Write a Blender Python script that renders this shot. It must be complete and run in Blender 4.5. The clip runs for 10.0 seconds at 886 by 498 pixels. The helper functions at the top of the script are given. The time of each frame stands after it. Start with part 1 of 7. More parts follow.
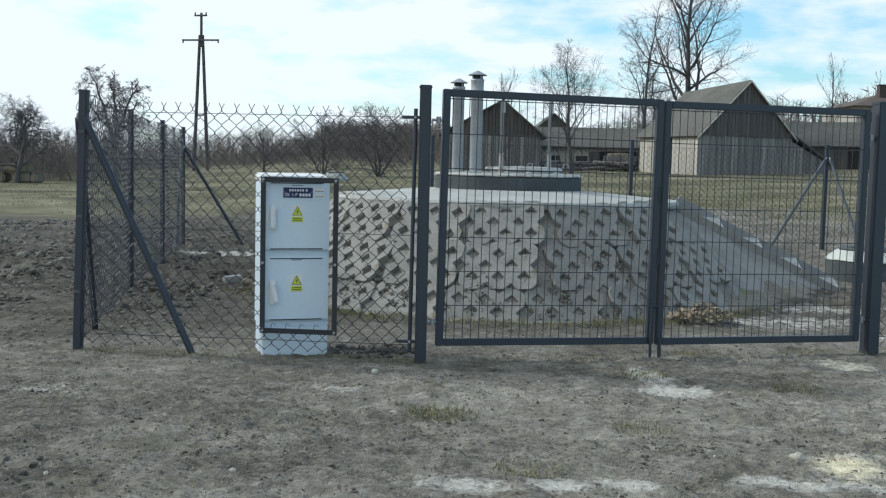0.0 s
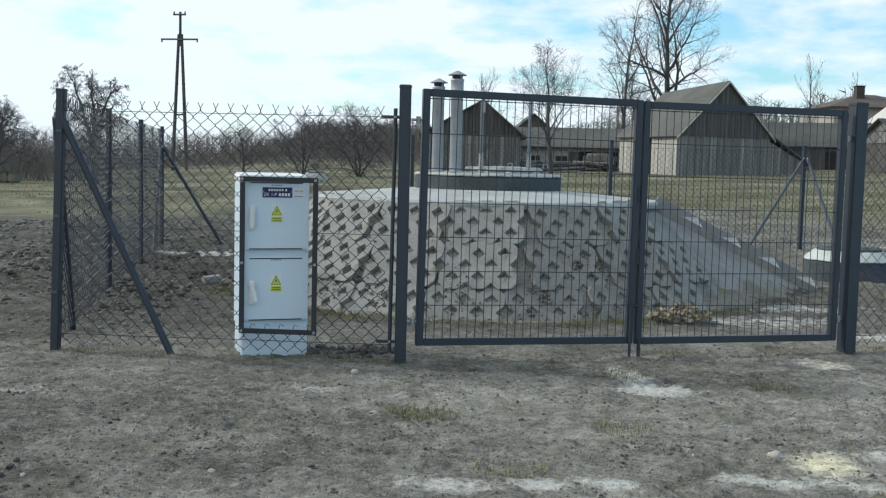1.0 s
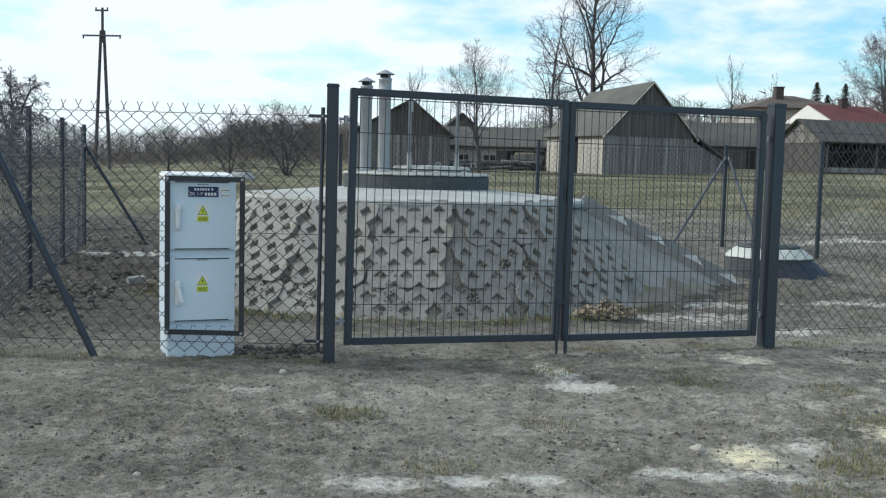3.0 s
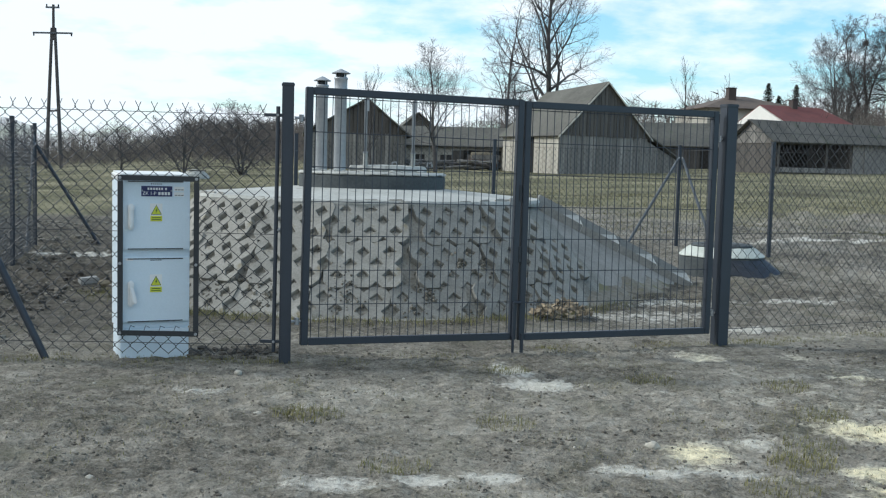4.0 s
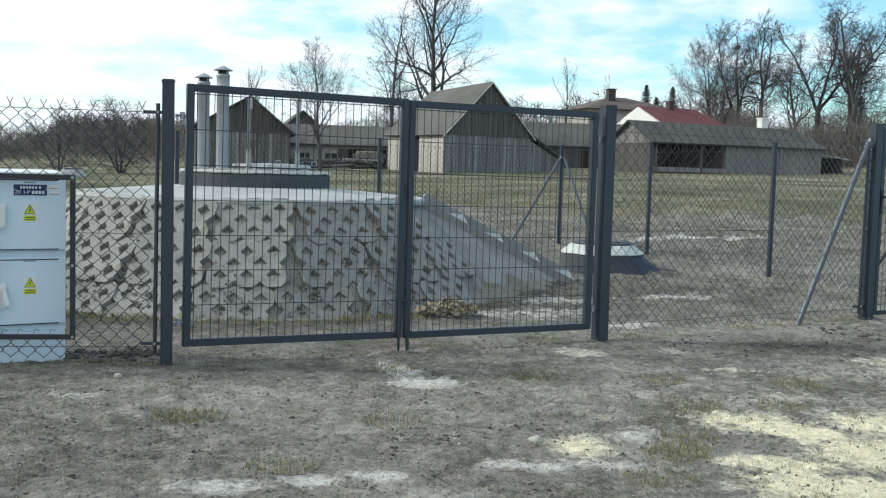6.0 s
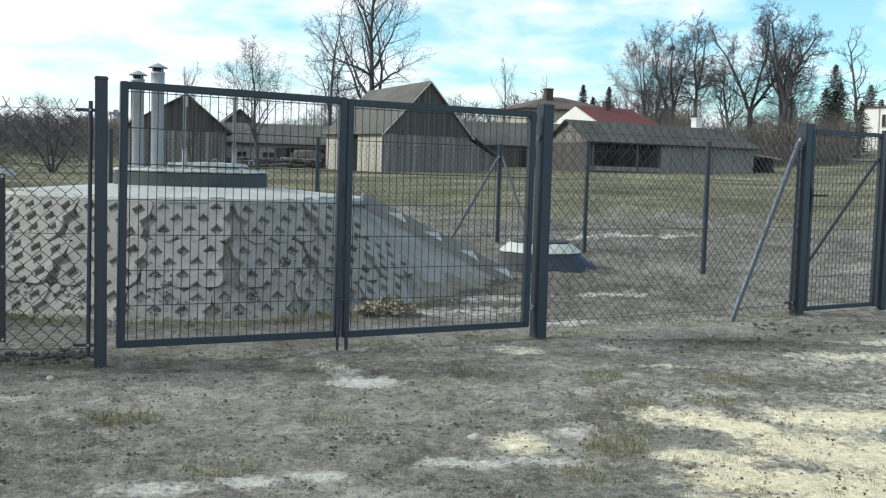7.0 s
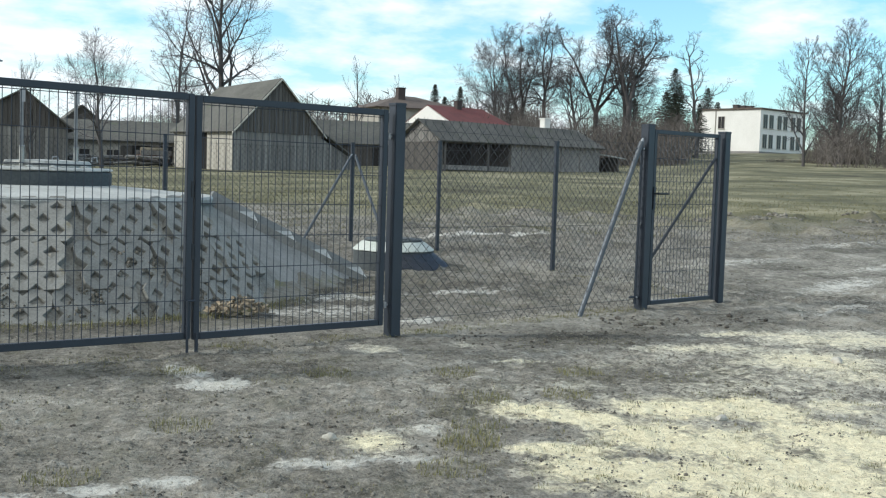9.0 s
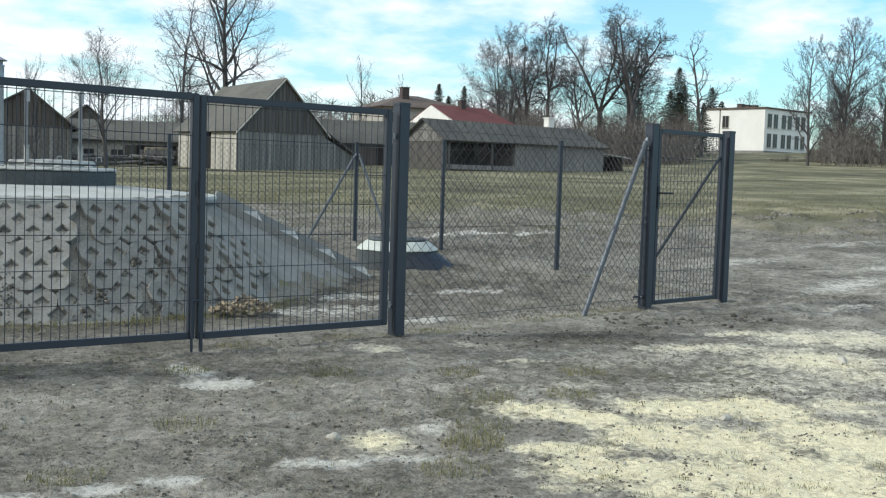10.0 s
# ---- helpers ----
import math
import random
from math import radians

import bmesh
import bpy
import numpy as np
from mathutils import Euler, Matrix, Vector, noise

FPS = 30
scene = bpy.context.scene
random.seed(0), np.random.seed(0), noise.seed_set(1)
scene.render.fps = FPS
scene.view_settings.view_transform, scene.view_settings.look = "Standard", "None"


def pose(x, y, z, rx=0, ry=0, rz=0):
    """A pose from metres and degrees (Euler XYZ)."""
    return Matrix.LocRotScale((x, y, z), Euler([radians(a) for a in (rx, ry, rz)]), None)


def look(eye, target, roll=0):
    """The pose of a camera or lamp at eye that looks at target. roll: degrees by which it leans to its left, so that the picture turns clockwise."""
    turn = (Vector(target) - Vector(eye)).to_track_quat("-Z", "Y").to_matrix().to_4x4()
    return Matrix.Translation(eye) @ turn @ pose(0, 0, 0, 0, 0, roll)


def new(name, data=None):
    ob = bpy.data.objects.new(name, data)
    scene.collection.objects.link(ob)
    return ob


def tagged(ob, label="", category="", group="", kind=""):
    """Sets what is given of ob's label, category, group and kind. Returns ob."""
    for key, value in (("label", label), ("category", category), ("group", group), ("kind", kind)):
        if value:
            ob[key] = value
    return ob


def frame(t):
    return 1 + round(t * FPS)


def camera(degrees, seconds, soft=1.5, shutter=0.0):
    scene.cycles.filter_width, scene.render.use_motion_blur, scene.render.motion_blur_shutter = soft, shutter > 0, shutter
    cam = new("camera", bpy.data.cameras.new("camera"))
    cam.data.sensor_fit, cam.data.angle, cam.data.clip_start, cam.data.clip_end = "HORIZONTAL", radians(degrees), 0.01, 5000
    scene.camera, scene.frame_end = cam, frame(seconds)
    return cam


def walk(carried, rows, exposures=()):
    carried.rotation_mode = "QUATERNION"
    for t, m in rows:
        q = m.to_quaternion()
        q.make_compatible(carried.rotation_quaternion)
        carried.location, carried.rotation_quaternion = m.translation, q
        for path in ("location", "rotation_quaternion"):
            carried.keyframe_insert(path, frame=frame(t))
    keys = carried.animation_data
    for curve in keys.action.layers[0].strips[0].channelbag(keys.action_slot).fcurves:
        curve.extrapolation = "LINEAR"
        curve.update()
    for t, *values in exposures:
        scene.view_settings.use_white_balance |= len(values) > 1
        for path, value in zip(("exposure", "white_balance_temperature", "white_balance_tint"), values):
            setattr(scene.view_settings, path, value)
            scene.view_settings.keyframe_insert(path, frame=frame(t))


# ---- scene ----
# ---- camera and its walk ----
cam = camera(45.33, 10.0, soft=1.2)
# seconds, x, y, z, then the turn about x, y, z in degrees
ROWS = [
    (0.0, 0.000, 0.000, 1.150, 85.483, -1.307, 0.103),
    (0.5, 0.001, 0.003, 1.148, 85.512, -1.344, -0.342),
    (1.0, 0.002, 0.001, 1.149, 85.508, -1.360, -0.965),
    (1.5, 0.003, -0.001, 1.149, 85.501, -1.358, -1.707),
    (2.0, 0.003, -0.006, 1.150, 85.515, -1.365, -2.531),
    (2.5, 0.004, -0.012, 1.151, 85.527, -1.374, -3.653),
    (4.0, 0.007, -0.013, 1.150, 85.580, -1.455, -7.155),
    (4.5, 0.009, -0.013, 1.150, 85.590, -1.447, -8.535),
    (5.0, 0.010, -0.019, 1.148, 85.630, -1.453, -10.276),
    (5.5, 0.008, -0.026, 1.150, 85.654, -1.528, -11.861),
    (7.0, 0.010, -0.029, 1.148, 85.725, -1.600, -16.616),
    (7.5, 0.015, -0.029, 1.146, 85.737, -1.577, -18.823),
    (8.0, 0.018, -0.028, 1.147, 85.792, -1.641, -21.389),
    (8.5, 0.015, -0.026, 1.146, 85.865, -1.706, -23.439),
    (9.0, 0.014, -0.024, 1.145, 85.889, -1.727, -24.526),
    (9.5, 0.012, -0.023, 1.145, 85.871, -1.711, -24.611),
    (10.0, 0.013, -0.023, 1.146, 85.854, -1.700, -24.314),
]
walk(cam, [(r[0], pose(*r[1:])) for r in ROWS], exposures=[(0.0, -0.08, 5900, 7), (4.0, 0.02, 5900, 7), (7.0, 0.13, 6000, 7), (10.0, 0.10, 6050, 7)])

# ---- world and sun ----
SUN_ELEVATION, SUN_AZIMUTH = 33.0, -74.0   # azimuth from +y towards +x, degrees


def link(nt, a, b):
    nt.links.new(a, b)


def build_world():
    world = bpy.data.worlds.new("sky")
    world.use_nodes = True
    scene.world = world
    nt = world.node_tree
    nt.nodes.clear()
    out = nt.nodes.new("ShaderNodeOutputWorld")
    sky = nt.nodes.new("ShaderNodeTexSky")
    sky.sky_type = "NISHITA"
    sky.sun_disc = False
    sky.sun_elevation = radians(SUN_ELEVATION)
    sky.sun_rotation = radians(SUN_AZIMUTH)
    sky.air_density, sky.dust_density, sky.ozone_density = 1.0, 1.2, 1.6
    clear = nt.nodes.new("ShaderNodeBackground")
    clear.inputs["Strength"].default_value = 0.17
    tint = nt.nodes.new("ShaderNodeMix")
    tint.data_type, tint.blend_type = "RGBA", "MULTIPLY"
    tint.inputs[0].default_value = 1.0
    tint.inputs[7].default_value = (0.94, 1.18, 1.18, 1)
    link(nt, sky.outputs[0], tint.inputs[6])
    link(nt, tint.outputs[2], clear.inputs["Color"])
    # broken cloud: stretched noise over the dome, on a flat cloud deck
    tc = nt.nodes.new("ShaderNodeTexCoord")
    sep = nt.nodes.new("ShaderNodeSeparateXYZ")
    link(nt, tc.outputs["Generated"], sep.inputs[0])
    up = nt.nodes.new("ShaderNodeMath")
    up.operation = "MAXIMUM"
    up.inputs[1].default_value = 0.0
    link(nt, sep.outputs[2], up.inputs[0])
    lift = nt.nodes.new("ShaderNodeMath")
    lift.operation = "ADD"
    lift.inputs[1].default_value = 0.24
    link(nt, up.outputs[0], lift.inputs[0])
    div = nt.nodes.new("ShaderNodeVectorMath")
    div.operation = "DIVIDE"
    comb = nt.nodes.new("ShaderNodeCombineXYZ")
    for i in range(3):
        link(nt, lift.outputs[0], comb.inputs[i])
    link(nt, tc.outputs["Generated"], div.inputs[0])
    link(nt, comb.outputs[0], div.inputs[1])
    scale = nt.nodes.new("ShaderNodeMapping")
    scale.inputs["Location"].default_value = (0.75, 0.3, 0.0)
    scale.inputs["Scale"].default_value = (1.0, 1.0, 0.0)
    link(nt, div.outputs[0], scale.inputs[0])
    n = nt.nodes.new("ShaderNodeTexNoise")
    n.inputs["Scale"].default_value = 2.9
    n.inputs["Detail"].default_value = 8
    n.inputs["Roughness"].default_value = 0.55
    link(nt, scale.outputs[0], n.inputs[0])
    # thicker, brighter cloud on the sun's side
    side = nt.nodes.new("ShaderNodeMath")
    side.operation = "MULTIPLY_ADD"
    side.inputs[1].default_value = -0.26
    link(nt, sep.outputs[0], side.inputs[0])
    link(nt, n.outputs[0], side.inputs[2])
    ramp = nt.nodes.new("ShaderNodeValToRGB")
    ramp.color_ramp.elements[0].position = 0.325
    ramp.color_ramp.elements[1].position = 0.52
    link(nt, side.outputs[0], ramp.inputs[0])
    cloud = nt.nodes.new("ShaderNodeBackground")
    cloud.inputs["Color"].default_value = (0.97, 1.0, 1.0, 1)
    cloud.inputs["Strength"].default_value = 1.05
    mix = nt.nodes.new("ShaderNodeMixShader")
    link(nt, ramp.outputs[0], mix.inputs[0])
    link(nt, clear.outputs[0], mix.inputs[1])
    link(nt, cloud.outputs[0], mix.inputs[2])
    link(nt, mix.outputs[0], out.inputs[0])


build_world()
sun = new("sun", bpy.data.lights.new("sun", "SUN"))
sun.data.energy = 2.6
sun.data.angle = radians(3.0)
sun.data.color = (1.0, 0.95, 0.87)
_az, _el = radians(SUN_AZIMUTH), radians(SUN_ELEVATION)
SUN_DIR = Vector((math.sin(_az) * math.cos(_el), math.cos(_az) * math.cos(_el), math.sin(_el)))
sun.matrix_world = look(SUN_DIR * 60, (0, 0, 0))

# ---- materials ----


def material(name, color, rough=0.8, metal=0.0, color2=None, scale=8.0, fine=60.0, bump=0.3, stretch=(1, 1, 1),
             rand=0.0, island=0.0, spots=None, bump_dist=0.01, coords="Object", contrast=(0.35, 0.65)):
    """Two scales of noise between two colours, fine relief, and a chance tone for each object or island."""
    m = bpy.data.materials.new(name)
    m.use_nodes = True
    nt = m.node_tree
    b = nt.nodes["Principled BSDF"]
    b.inputs["Roughness"].default_value = rough
    b.inputs["Metallic"].default_value = metal
    tc = nt.nodes.new("ShaderNodeTexCoord")
    mp = nt.nodes.new("ShaderNodeMapping")
    mp.inputs["Scale"].default_value = stretch
    link(nt, tc.outputs[coords], mp.inputs[0])
    big = nt.nodes.new("ShaderNodeTexNoise")
    big.inputs["Scale"].default_value = scale
    big.inputs["Detail"].default_value = 5
    small = nt.nodes.new("ShaderNodeTexNoise")
    small.inputs["Scale"].default_value = fine
    small.inputs["Detail"].default_value = 4
    link(nt, mp.outputs[0], big.inputs[0])
    link(nt, mp.outputs[0], small.inputs[0])
    add = nt.nodes.new("ShaderNodeMath")
    add.operation = "MULTIPLY_ADD"
    add.inputs[1].default_value = 0.45
    link(nt, small.outputs[0], add.inputs[0])
    half = nt.nodes.new("ShaderNodeMath")
    half.operation = "MULTIPLY"
    half.inputs[1].default_value = 0.55
    link(nt, big.outputs[0], half.inputs[0])
    link(nt, half.outputs[0], add.inputs[2])
    ramp = nt.nodes.new("ShaderNodeValToRGB")
    ramp.color_ramp.elements[0].position, ramp.color_ramp.elements[1].position = contrast
    c2 = color2 or tuple(c * 0.72 for c in color)
    ramp.color_ramp.elements[0].color = (*c2, 1)
    ramp.color_ramp.elements[1].color = (*color, 1)
    link(nt, add.outputs[0], ramp.inputs[0])
    col = ramp.outputs[0]
    if spots:
        v = nt.nodes.new("ShaderNodeTexNoise")
        v.inputs["Scale"].default_value = spots[1]
        v.inputs["Detail"].default_value = 6
        v.inputs["Roughness"].default_value = 0.65
        link(nt, mp.outputs[0], v.inputs[0])
        r2 = nt.nodes.new("ShaderNodeValToRGB")
        r2.color_ramp.elements[0].position, r2.color_ramp.elements[1].position = spots[2], spots[2] + 0.08
        link(nt, v.outputs[0], r2.inputs[0])
        mx = nt.nodes.new("ShaderNodeMix")
        mx.data_type = "RGBA"
        link(nt, r2.outputs[0], mx.inputs[0])
        link(nt, col, mx.inputs[6])
        mx.inputs[7].default_value = (*spots[0], 1)
        col = mx.outputs[2]
    if rand or island:
        src = nt.nodes.new("ShaderNodeObjectInfo" if rand else "ShaderNodeNewGeometry")
        hsv = nt.nodes.new("ShaderNodeHueSaturation")
        mr = nt.nodes.new("ShaderNodeMapRange")
        k = rand or island
        mr.inputs["To Min"].default_value, mr.inputs["To Max"].default_value = 1 - k, 1 + k
        link(nt, src.outputs["Random" if rand else "Random Per Island"], mr.inputs[0])
        link(nt, mr.outputs[0], hsv.inputs["Value"])
        link(nt, col, hsv.inputs["Color"])
        col = hsv.outputs[0]
    link(nt, col, b.inputs["Base Color"])
    if bump:
        bp = nt.nodes.new("ShaderNodeBump")
        bp.inputs["Strength"].default_value = bump
        bp.inputs["Distance"].default_value = bump_dist
        link(nt, add.outputs[0], bp.inputs["Height"])
        link(nt, bp.outputs[0], b.inputs["Normal"])
    return m


ANTHRACITE = material("anthracite_paint", (0.032, 0.041, 0.056), 0.45, color2=(0.024, 0.031, 0.042), scale=5, fine=90, bump=0.08, bump_dist=0.002)
WIRE = material("coated_wire", (0.022, 0.027, 0.034), 0.5, scale=6, fine=40, bump=0)
GALVANISED = material("galvanised_steel", (0.37, 0.385, 0.395), 0.5, 0.45, color2=(0.28, 0.295, 0.31), scale=7, fine=35, bump=0.05, bump_dist=0.002)
CONCRETE = material("slab_concrete", (0.288, 0.281, 0.253), 0.9, color2=(0.175, 0.169, 0.148), scale=6, fine=55, bump=0.5, bump_dist=0.006, rand=0.10,
                    spots=((0.19, 0.17, 0.12), 5.0, 0.60))
CAP = material("screed_concrete", (0.46, 0.462, 0.43), 0.88, color2=(0.29, 0.293, 0.268), scale=2.5, fine=40, bump=0.4, bump_dist=0.006, spots=((0.25, 0.245, 0.215), 4.0, 0.60))
# grey chosen for the troughs' shaded walls, also used on a broken piece
TROUGH_DARK = material("shaded_trough_concrete", (0.29, 0.292, 0.28), 0.88, color2=(0.20, 0.205, 0.20), scale=4, fine=50, bump=0.35, bump_dist=0.004)
TROUGH = material("trough_concrete", (0.30, 0.288, 0.262), 0.9, color2=(0.185, 0.177, 0.158), scale=4, fine=50, bump=0.35, bump_dist=0.004)
DARK_CONCRETE = material("coated_concrete", (0.075, 0.086, 0.088), 0.8, color2=(0.04, 0.047, 0.05), scale=5, fine=40, bump=0.3, bump_dist=0.004)
CABINET = material("grey_polyester", (0.655, 0.745, 0.81), 0.5, color2=(0.60, 0.69, 0.75), scale=3, fine=120, bump=0.06, bump_dist=0.001)
CABINET_CAP = material("pale_polyester", (0.74, 0.75, 0.73), 0.5, color2=(0.66, 0.67, 0.66), scale=3, fine=90, bump=0.08, bump_dist=0.001)
HANDLE = material("handle_plastic", (0.74, 0.76, 0.76), 0.4, color2=(0.68, 0.70, 0.70), bump=0)
SLOT = material("dark_gasket", (0.03, 0.035, 0.04), 0.7, bump=0)
SIGN_BLUE = material("sign_blue", (0.018, 0.022, 0.11), 0.45, color2=(0.014, 0.018, 0.09), bump=0)
SIGN_WHITE = material("sign_white", (0.78, 0.78, 0.76), 0.5, color2=(0.72, 0.72, 0.70), bump=0)
SIGN_YELLOW = material("sign_yellow", (0.62, 0.66, 0.04), 0.5, color2=(0.56, 0.60, 0.04), bump=0)
SIGN_GREEN = material("sign_dark_green", (0.05, 0.11, 0.03), 0.5, bump=0)
LID_WHITE = material("pale_lid_concrete", (0.56, 0.58, 0.53), 0.85, color2=(0.36, 0.385, 0.34), scale=4, fine=50, bump=0.3, bump_dist=0.004)
FOIL = material("dark_membrane", (0.034, 0.040, 0.055), 0.55, color2=(0.02, 0.024, 0.033), scale=6, fine=30, bump=0.8, bump_dist=0.02)
MOUND_SOIL = material("mound_soil", (0.31, 0.30, 0.265), 0.95, color2=(0.13, 0.12, 0.098), scale=2.2, fine=45, bump=0.9, bump_dist=0.02)
HOLE_SOIL = material("slipped_soil", (0.285, 0.272, 0.235), 0.95, color2=(0.17, 0.16, 0.135), scale=9, fine=60, bump=0.9, bump_dist=0.012, island=0.18)
BARK = material("bark", (0.100, 0.092, 0.088), 0.9, color2=(0.055, 0.051, 0.050), scale=1.5, fine=12, bump=0)
TWIG = material("twig_bark", (0.085, 0.078, 0.077), 0.9, color2=(0.052, 0.048, 0.048), scale=0.8, fine=6, bump=0)
# sunlight on the barns' west walls is put into this lighter board colour
BOARDS_LIGHT = material("sunlit_boards", (0.55, 0.52, 0.45), 0.85, color2=(0.38, 0.355, 0.30), scale=0.8, fine=9, stretch=(6, 6, 0.5), bump=0.3, rand=0.10)
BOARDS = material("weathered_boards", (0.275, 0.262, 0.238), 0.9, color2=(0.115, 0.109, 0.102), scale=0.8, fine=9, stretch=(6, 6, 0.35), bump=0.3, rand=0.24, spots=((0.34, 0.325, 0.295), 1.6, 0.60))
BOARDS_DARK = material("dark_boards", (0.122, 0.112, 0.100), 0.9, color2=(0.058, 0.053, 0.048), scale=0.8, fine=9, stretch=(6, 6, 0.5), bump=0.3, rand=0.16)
ETERNIT = material("fibre_cement_roof", (0.135, 0.131, 0.114), 0.9, color2=(0.078, 0.076, 0.065), scale=0.7, fine=6, bump=0.3, spots=((0.10, 0.11, 0.075), 1.2, 0.6))
OLD_ROOF = material("mossy_fibre_cement", (0.098, 0.094, 0.083), 0.92, color2=(0.045, 0.044, 0.038), scale=0.6, fine=7, stretch=(1.6, 0.5, 0.5), bump=0.4, spots=((0.055, 0.06, 0.04), 1.4, 0.56))
RED_ROOF = material("red_roof_tile", (0.15, 0.042, 0.036), 0.8, color2=(0.10, 0.030, 0.027), scale=1.0, fine=8, bump=0.3)
BROWN_ROOF = material("brown_roof_tile", (0.13, 0.10, 0.08), 0.85, color2=(0.08, 0.062, 0.05), scale=0.8, fine=6, bump=0.3)
PLASTER = material("white_plaster", (0.80, 0.78, 0.73), 0.9, color2=(0.70, 0.68, 0.63), scale=0.5, fine=6, bump=0.1)
PLASTER_GREY = material("grey_plaster", (0.42, 0.40, 0.35), 0.9, color2=(0.32, 0.30, 0.26), scale=0.6, fine=6, bump=0.1)
BLOCKWORK = material("grey_blockwork", (0.26, 0.25, 0.23), 0.9, color2=(0.18, 0.17, 0.16), scale=0.7, fine=5, bump=0.2)
BRICK = material("chimney_brick", (0.085, 0.068, 0.062), 0.9, color2=(0.06, 0.048, 0.044), scale=3, fine=20, bump=0.3)
PANE = material("window_glass", (0.035, 0.032, 0.032), 0.3, bump=0)
# near-black that paints the shade inside buildings and doorways
INSIDE_SHADE = material("interior_shade", (0.022, 0.02, 0.018), 0.95, bump=0)
CONIFER = material("conifer_needles", (0.052, 0.062, 0.040), 0.9, color2=(0.026, 0.034, 0.022), scale=0.6, fine=5, bump=0, island=0.2)
DRY_GRASS = material("dry_grass", (0.33, 0.30, 0.215), 0.9, color2=(0.20, 0.18, 0.125), scale=3, fine=30, bump=0, island=0.3)
MEADOW_GRASS = material("meadow_grass", (0.20, 0.182, 0.10), 0.9, color2=(0.125, 0.122, 0.062), scale=0.5, fine=8, bump=0, island=0.35)
GREEN_GRASS = material("winter_grass", (0.15, 0.15, 0.055), 0.9, color2=(0.22, 0.20, 0.09), scale=3, fine=30, bump=0, island=0.3)
STONE = material("pale_stone", (0.52, 0.49, 0.42), 0.9, color2=(0.36, 0.34, 0.29), scale=12, fine=60, bump=0.3)
DAMP_CLOD = material("damp_soil_clod", (0.11, 0.098, 0.08), 0.95, color2=(0.06, 0.053, 0.043), scale=20, fine=80, bump=0.5, island=0.35)
CLOD = material("soil_clod", (0.21, 0.195, 0.16), 0.95, color2=(0.12, 0.11, 0.09), scale=20, fine=80, bump=0.5, island=0.35)
LEAVES = material("dry_leaves", (0.33, 0.275, 0.185), 0.85, color2=(0.17, 0.13, 0.085), scale=12, fine=60, bump=0, island=0.4)
RUST = material("rusty_machine", (0.12, 0.06, 0.04), 0.8, color2=(0.06, 0.035, 0.025), scale=3, fine=20, bump=0.2)
STRAW = material("straw", (0.25, 0.215, 0.15), 0.95, color2=(0.15, 0.13, 0.09), scale=3, fine=25, bump=0.5)
# twig colour lightened to paint in the haze of distance
THICKET = material("hazed_thicket_twigs", (0.17, 0.148, 0.13), 0.95, color2=(0.10, 0.088, 0.078), scale=0.15, fine=2, bump=0, island=0.25)
BANK_SOIL = material("bank_soil", (0.25, 0.232, 0.19), 0.95, color2=(0.11, 0.10, 0.078), scale=2.5, fine=28, bump=0.8, bump_dist=0.02, spots=((0.15, 0.145, 0.07), 3.0, 0.58))
STRUT = material("strut_grey_paint", (0.095, 0.11, 0.125), 0.45, 0.2, color2=(0.07, 0.082, 0.095), scale=6, fine=50, bump=0)
POLE = material("dull_galvanised", (0.24, 0.25, 0.255), 0.55, 0.2, color2=(0.18, 0.19, 0.195), scale=6, fine=40, bump=0)
PANE.node_tree.nodes["Principled BSDF"].inputs["Specular IOR Level"].default_value = 0.25
# ---- helpers for building ----


def part(name, bm, mat, parent=None, label="", smooth=False):
    me = bpy.data.meshes.new(name)
    bm.normal_update()
    bm.to_mesh(me)
    bm.free()
    if mat:
        me.materials.append(mat)
    if smooth:
        for p in me.polygons:
            p.use_smooth = True
    ob = new(name, me)
    if parent:
        ob.parent = parent
    if label:
        tagged(ob, label)
    return ob


def thing(name, m, label, category, group="", kind=""):
    ob = new(name)
    ob.empty_display_size = 0.1
    ob.matrix_basis = m
    return tagged(ob, label, category, group, kind)


def box(bm, c, s, m=None, bevel=0.0):
    """An upright box with centre c and size s; m turns it afterwards."""
    made = bmesh.ops.create_cube(bm, size=1.0)
    vs = made["verts"]
    for v in vs:
        v.co = Vector((v.co.x * s[0] + c[0], v.co.y * s[1] + c[1], v.co.z * s[2] + c[2]))
    if m:
        bmesh.ops.transform(bm, matrix=m, verts=vs)
    if bevel:
        es = list({e for v in vs for e in v.link_edges})
        bmesh.ops.bevel(bm, geom=es, offset=bevel, segments=2, affect="EDGES")
    return bm


def boxed(c, s, bevel=0.0):
    return box(bmesh.new(), c, s, None, bevel)


def tube(bm, a, b, ra, rb=None, sides=10, cap=True):
    a, b = Vector(a), Vector(b)
    rb = ra if rb is None else rb
    d = (b - a).normalized()
    u = d.orthogonal().normalized()
    w = d.cross(u)
    rings = []
    for p, r in ((a, ra), (b, rb)):
        rings.append([bm.verts.new(p + (u * math.cos(2 * math.pi * i / sides) + w * math.sin(2 * math.pi * i / sides)) * r) for i in range(sides)])
    for i in range(sides):
        j = (i + 1) % sides
        bm.faces.new((rings[0][i], rings[0][j], rings[1][j], rings[1][i]))
    if cap:
        bm.faces.new(rings[0][::-1])
        bm.faces.new(rings[1])
    return bm


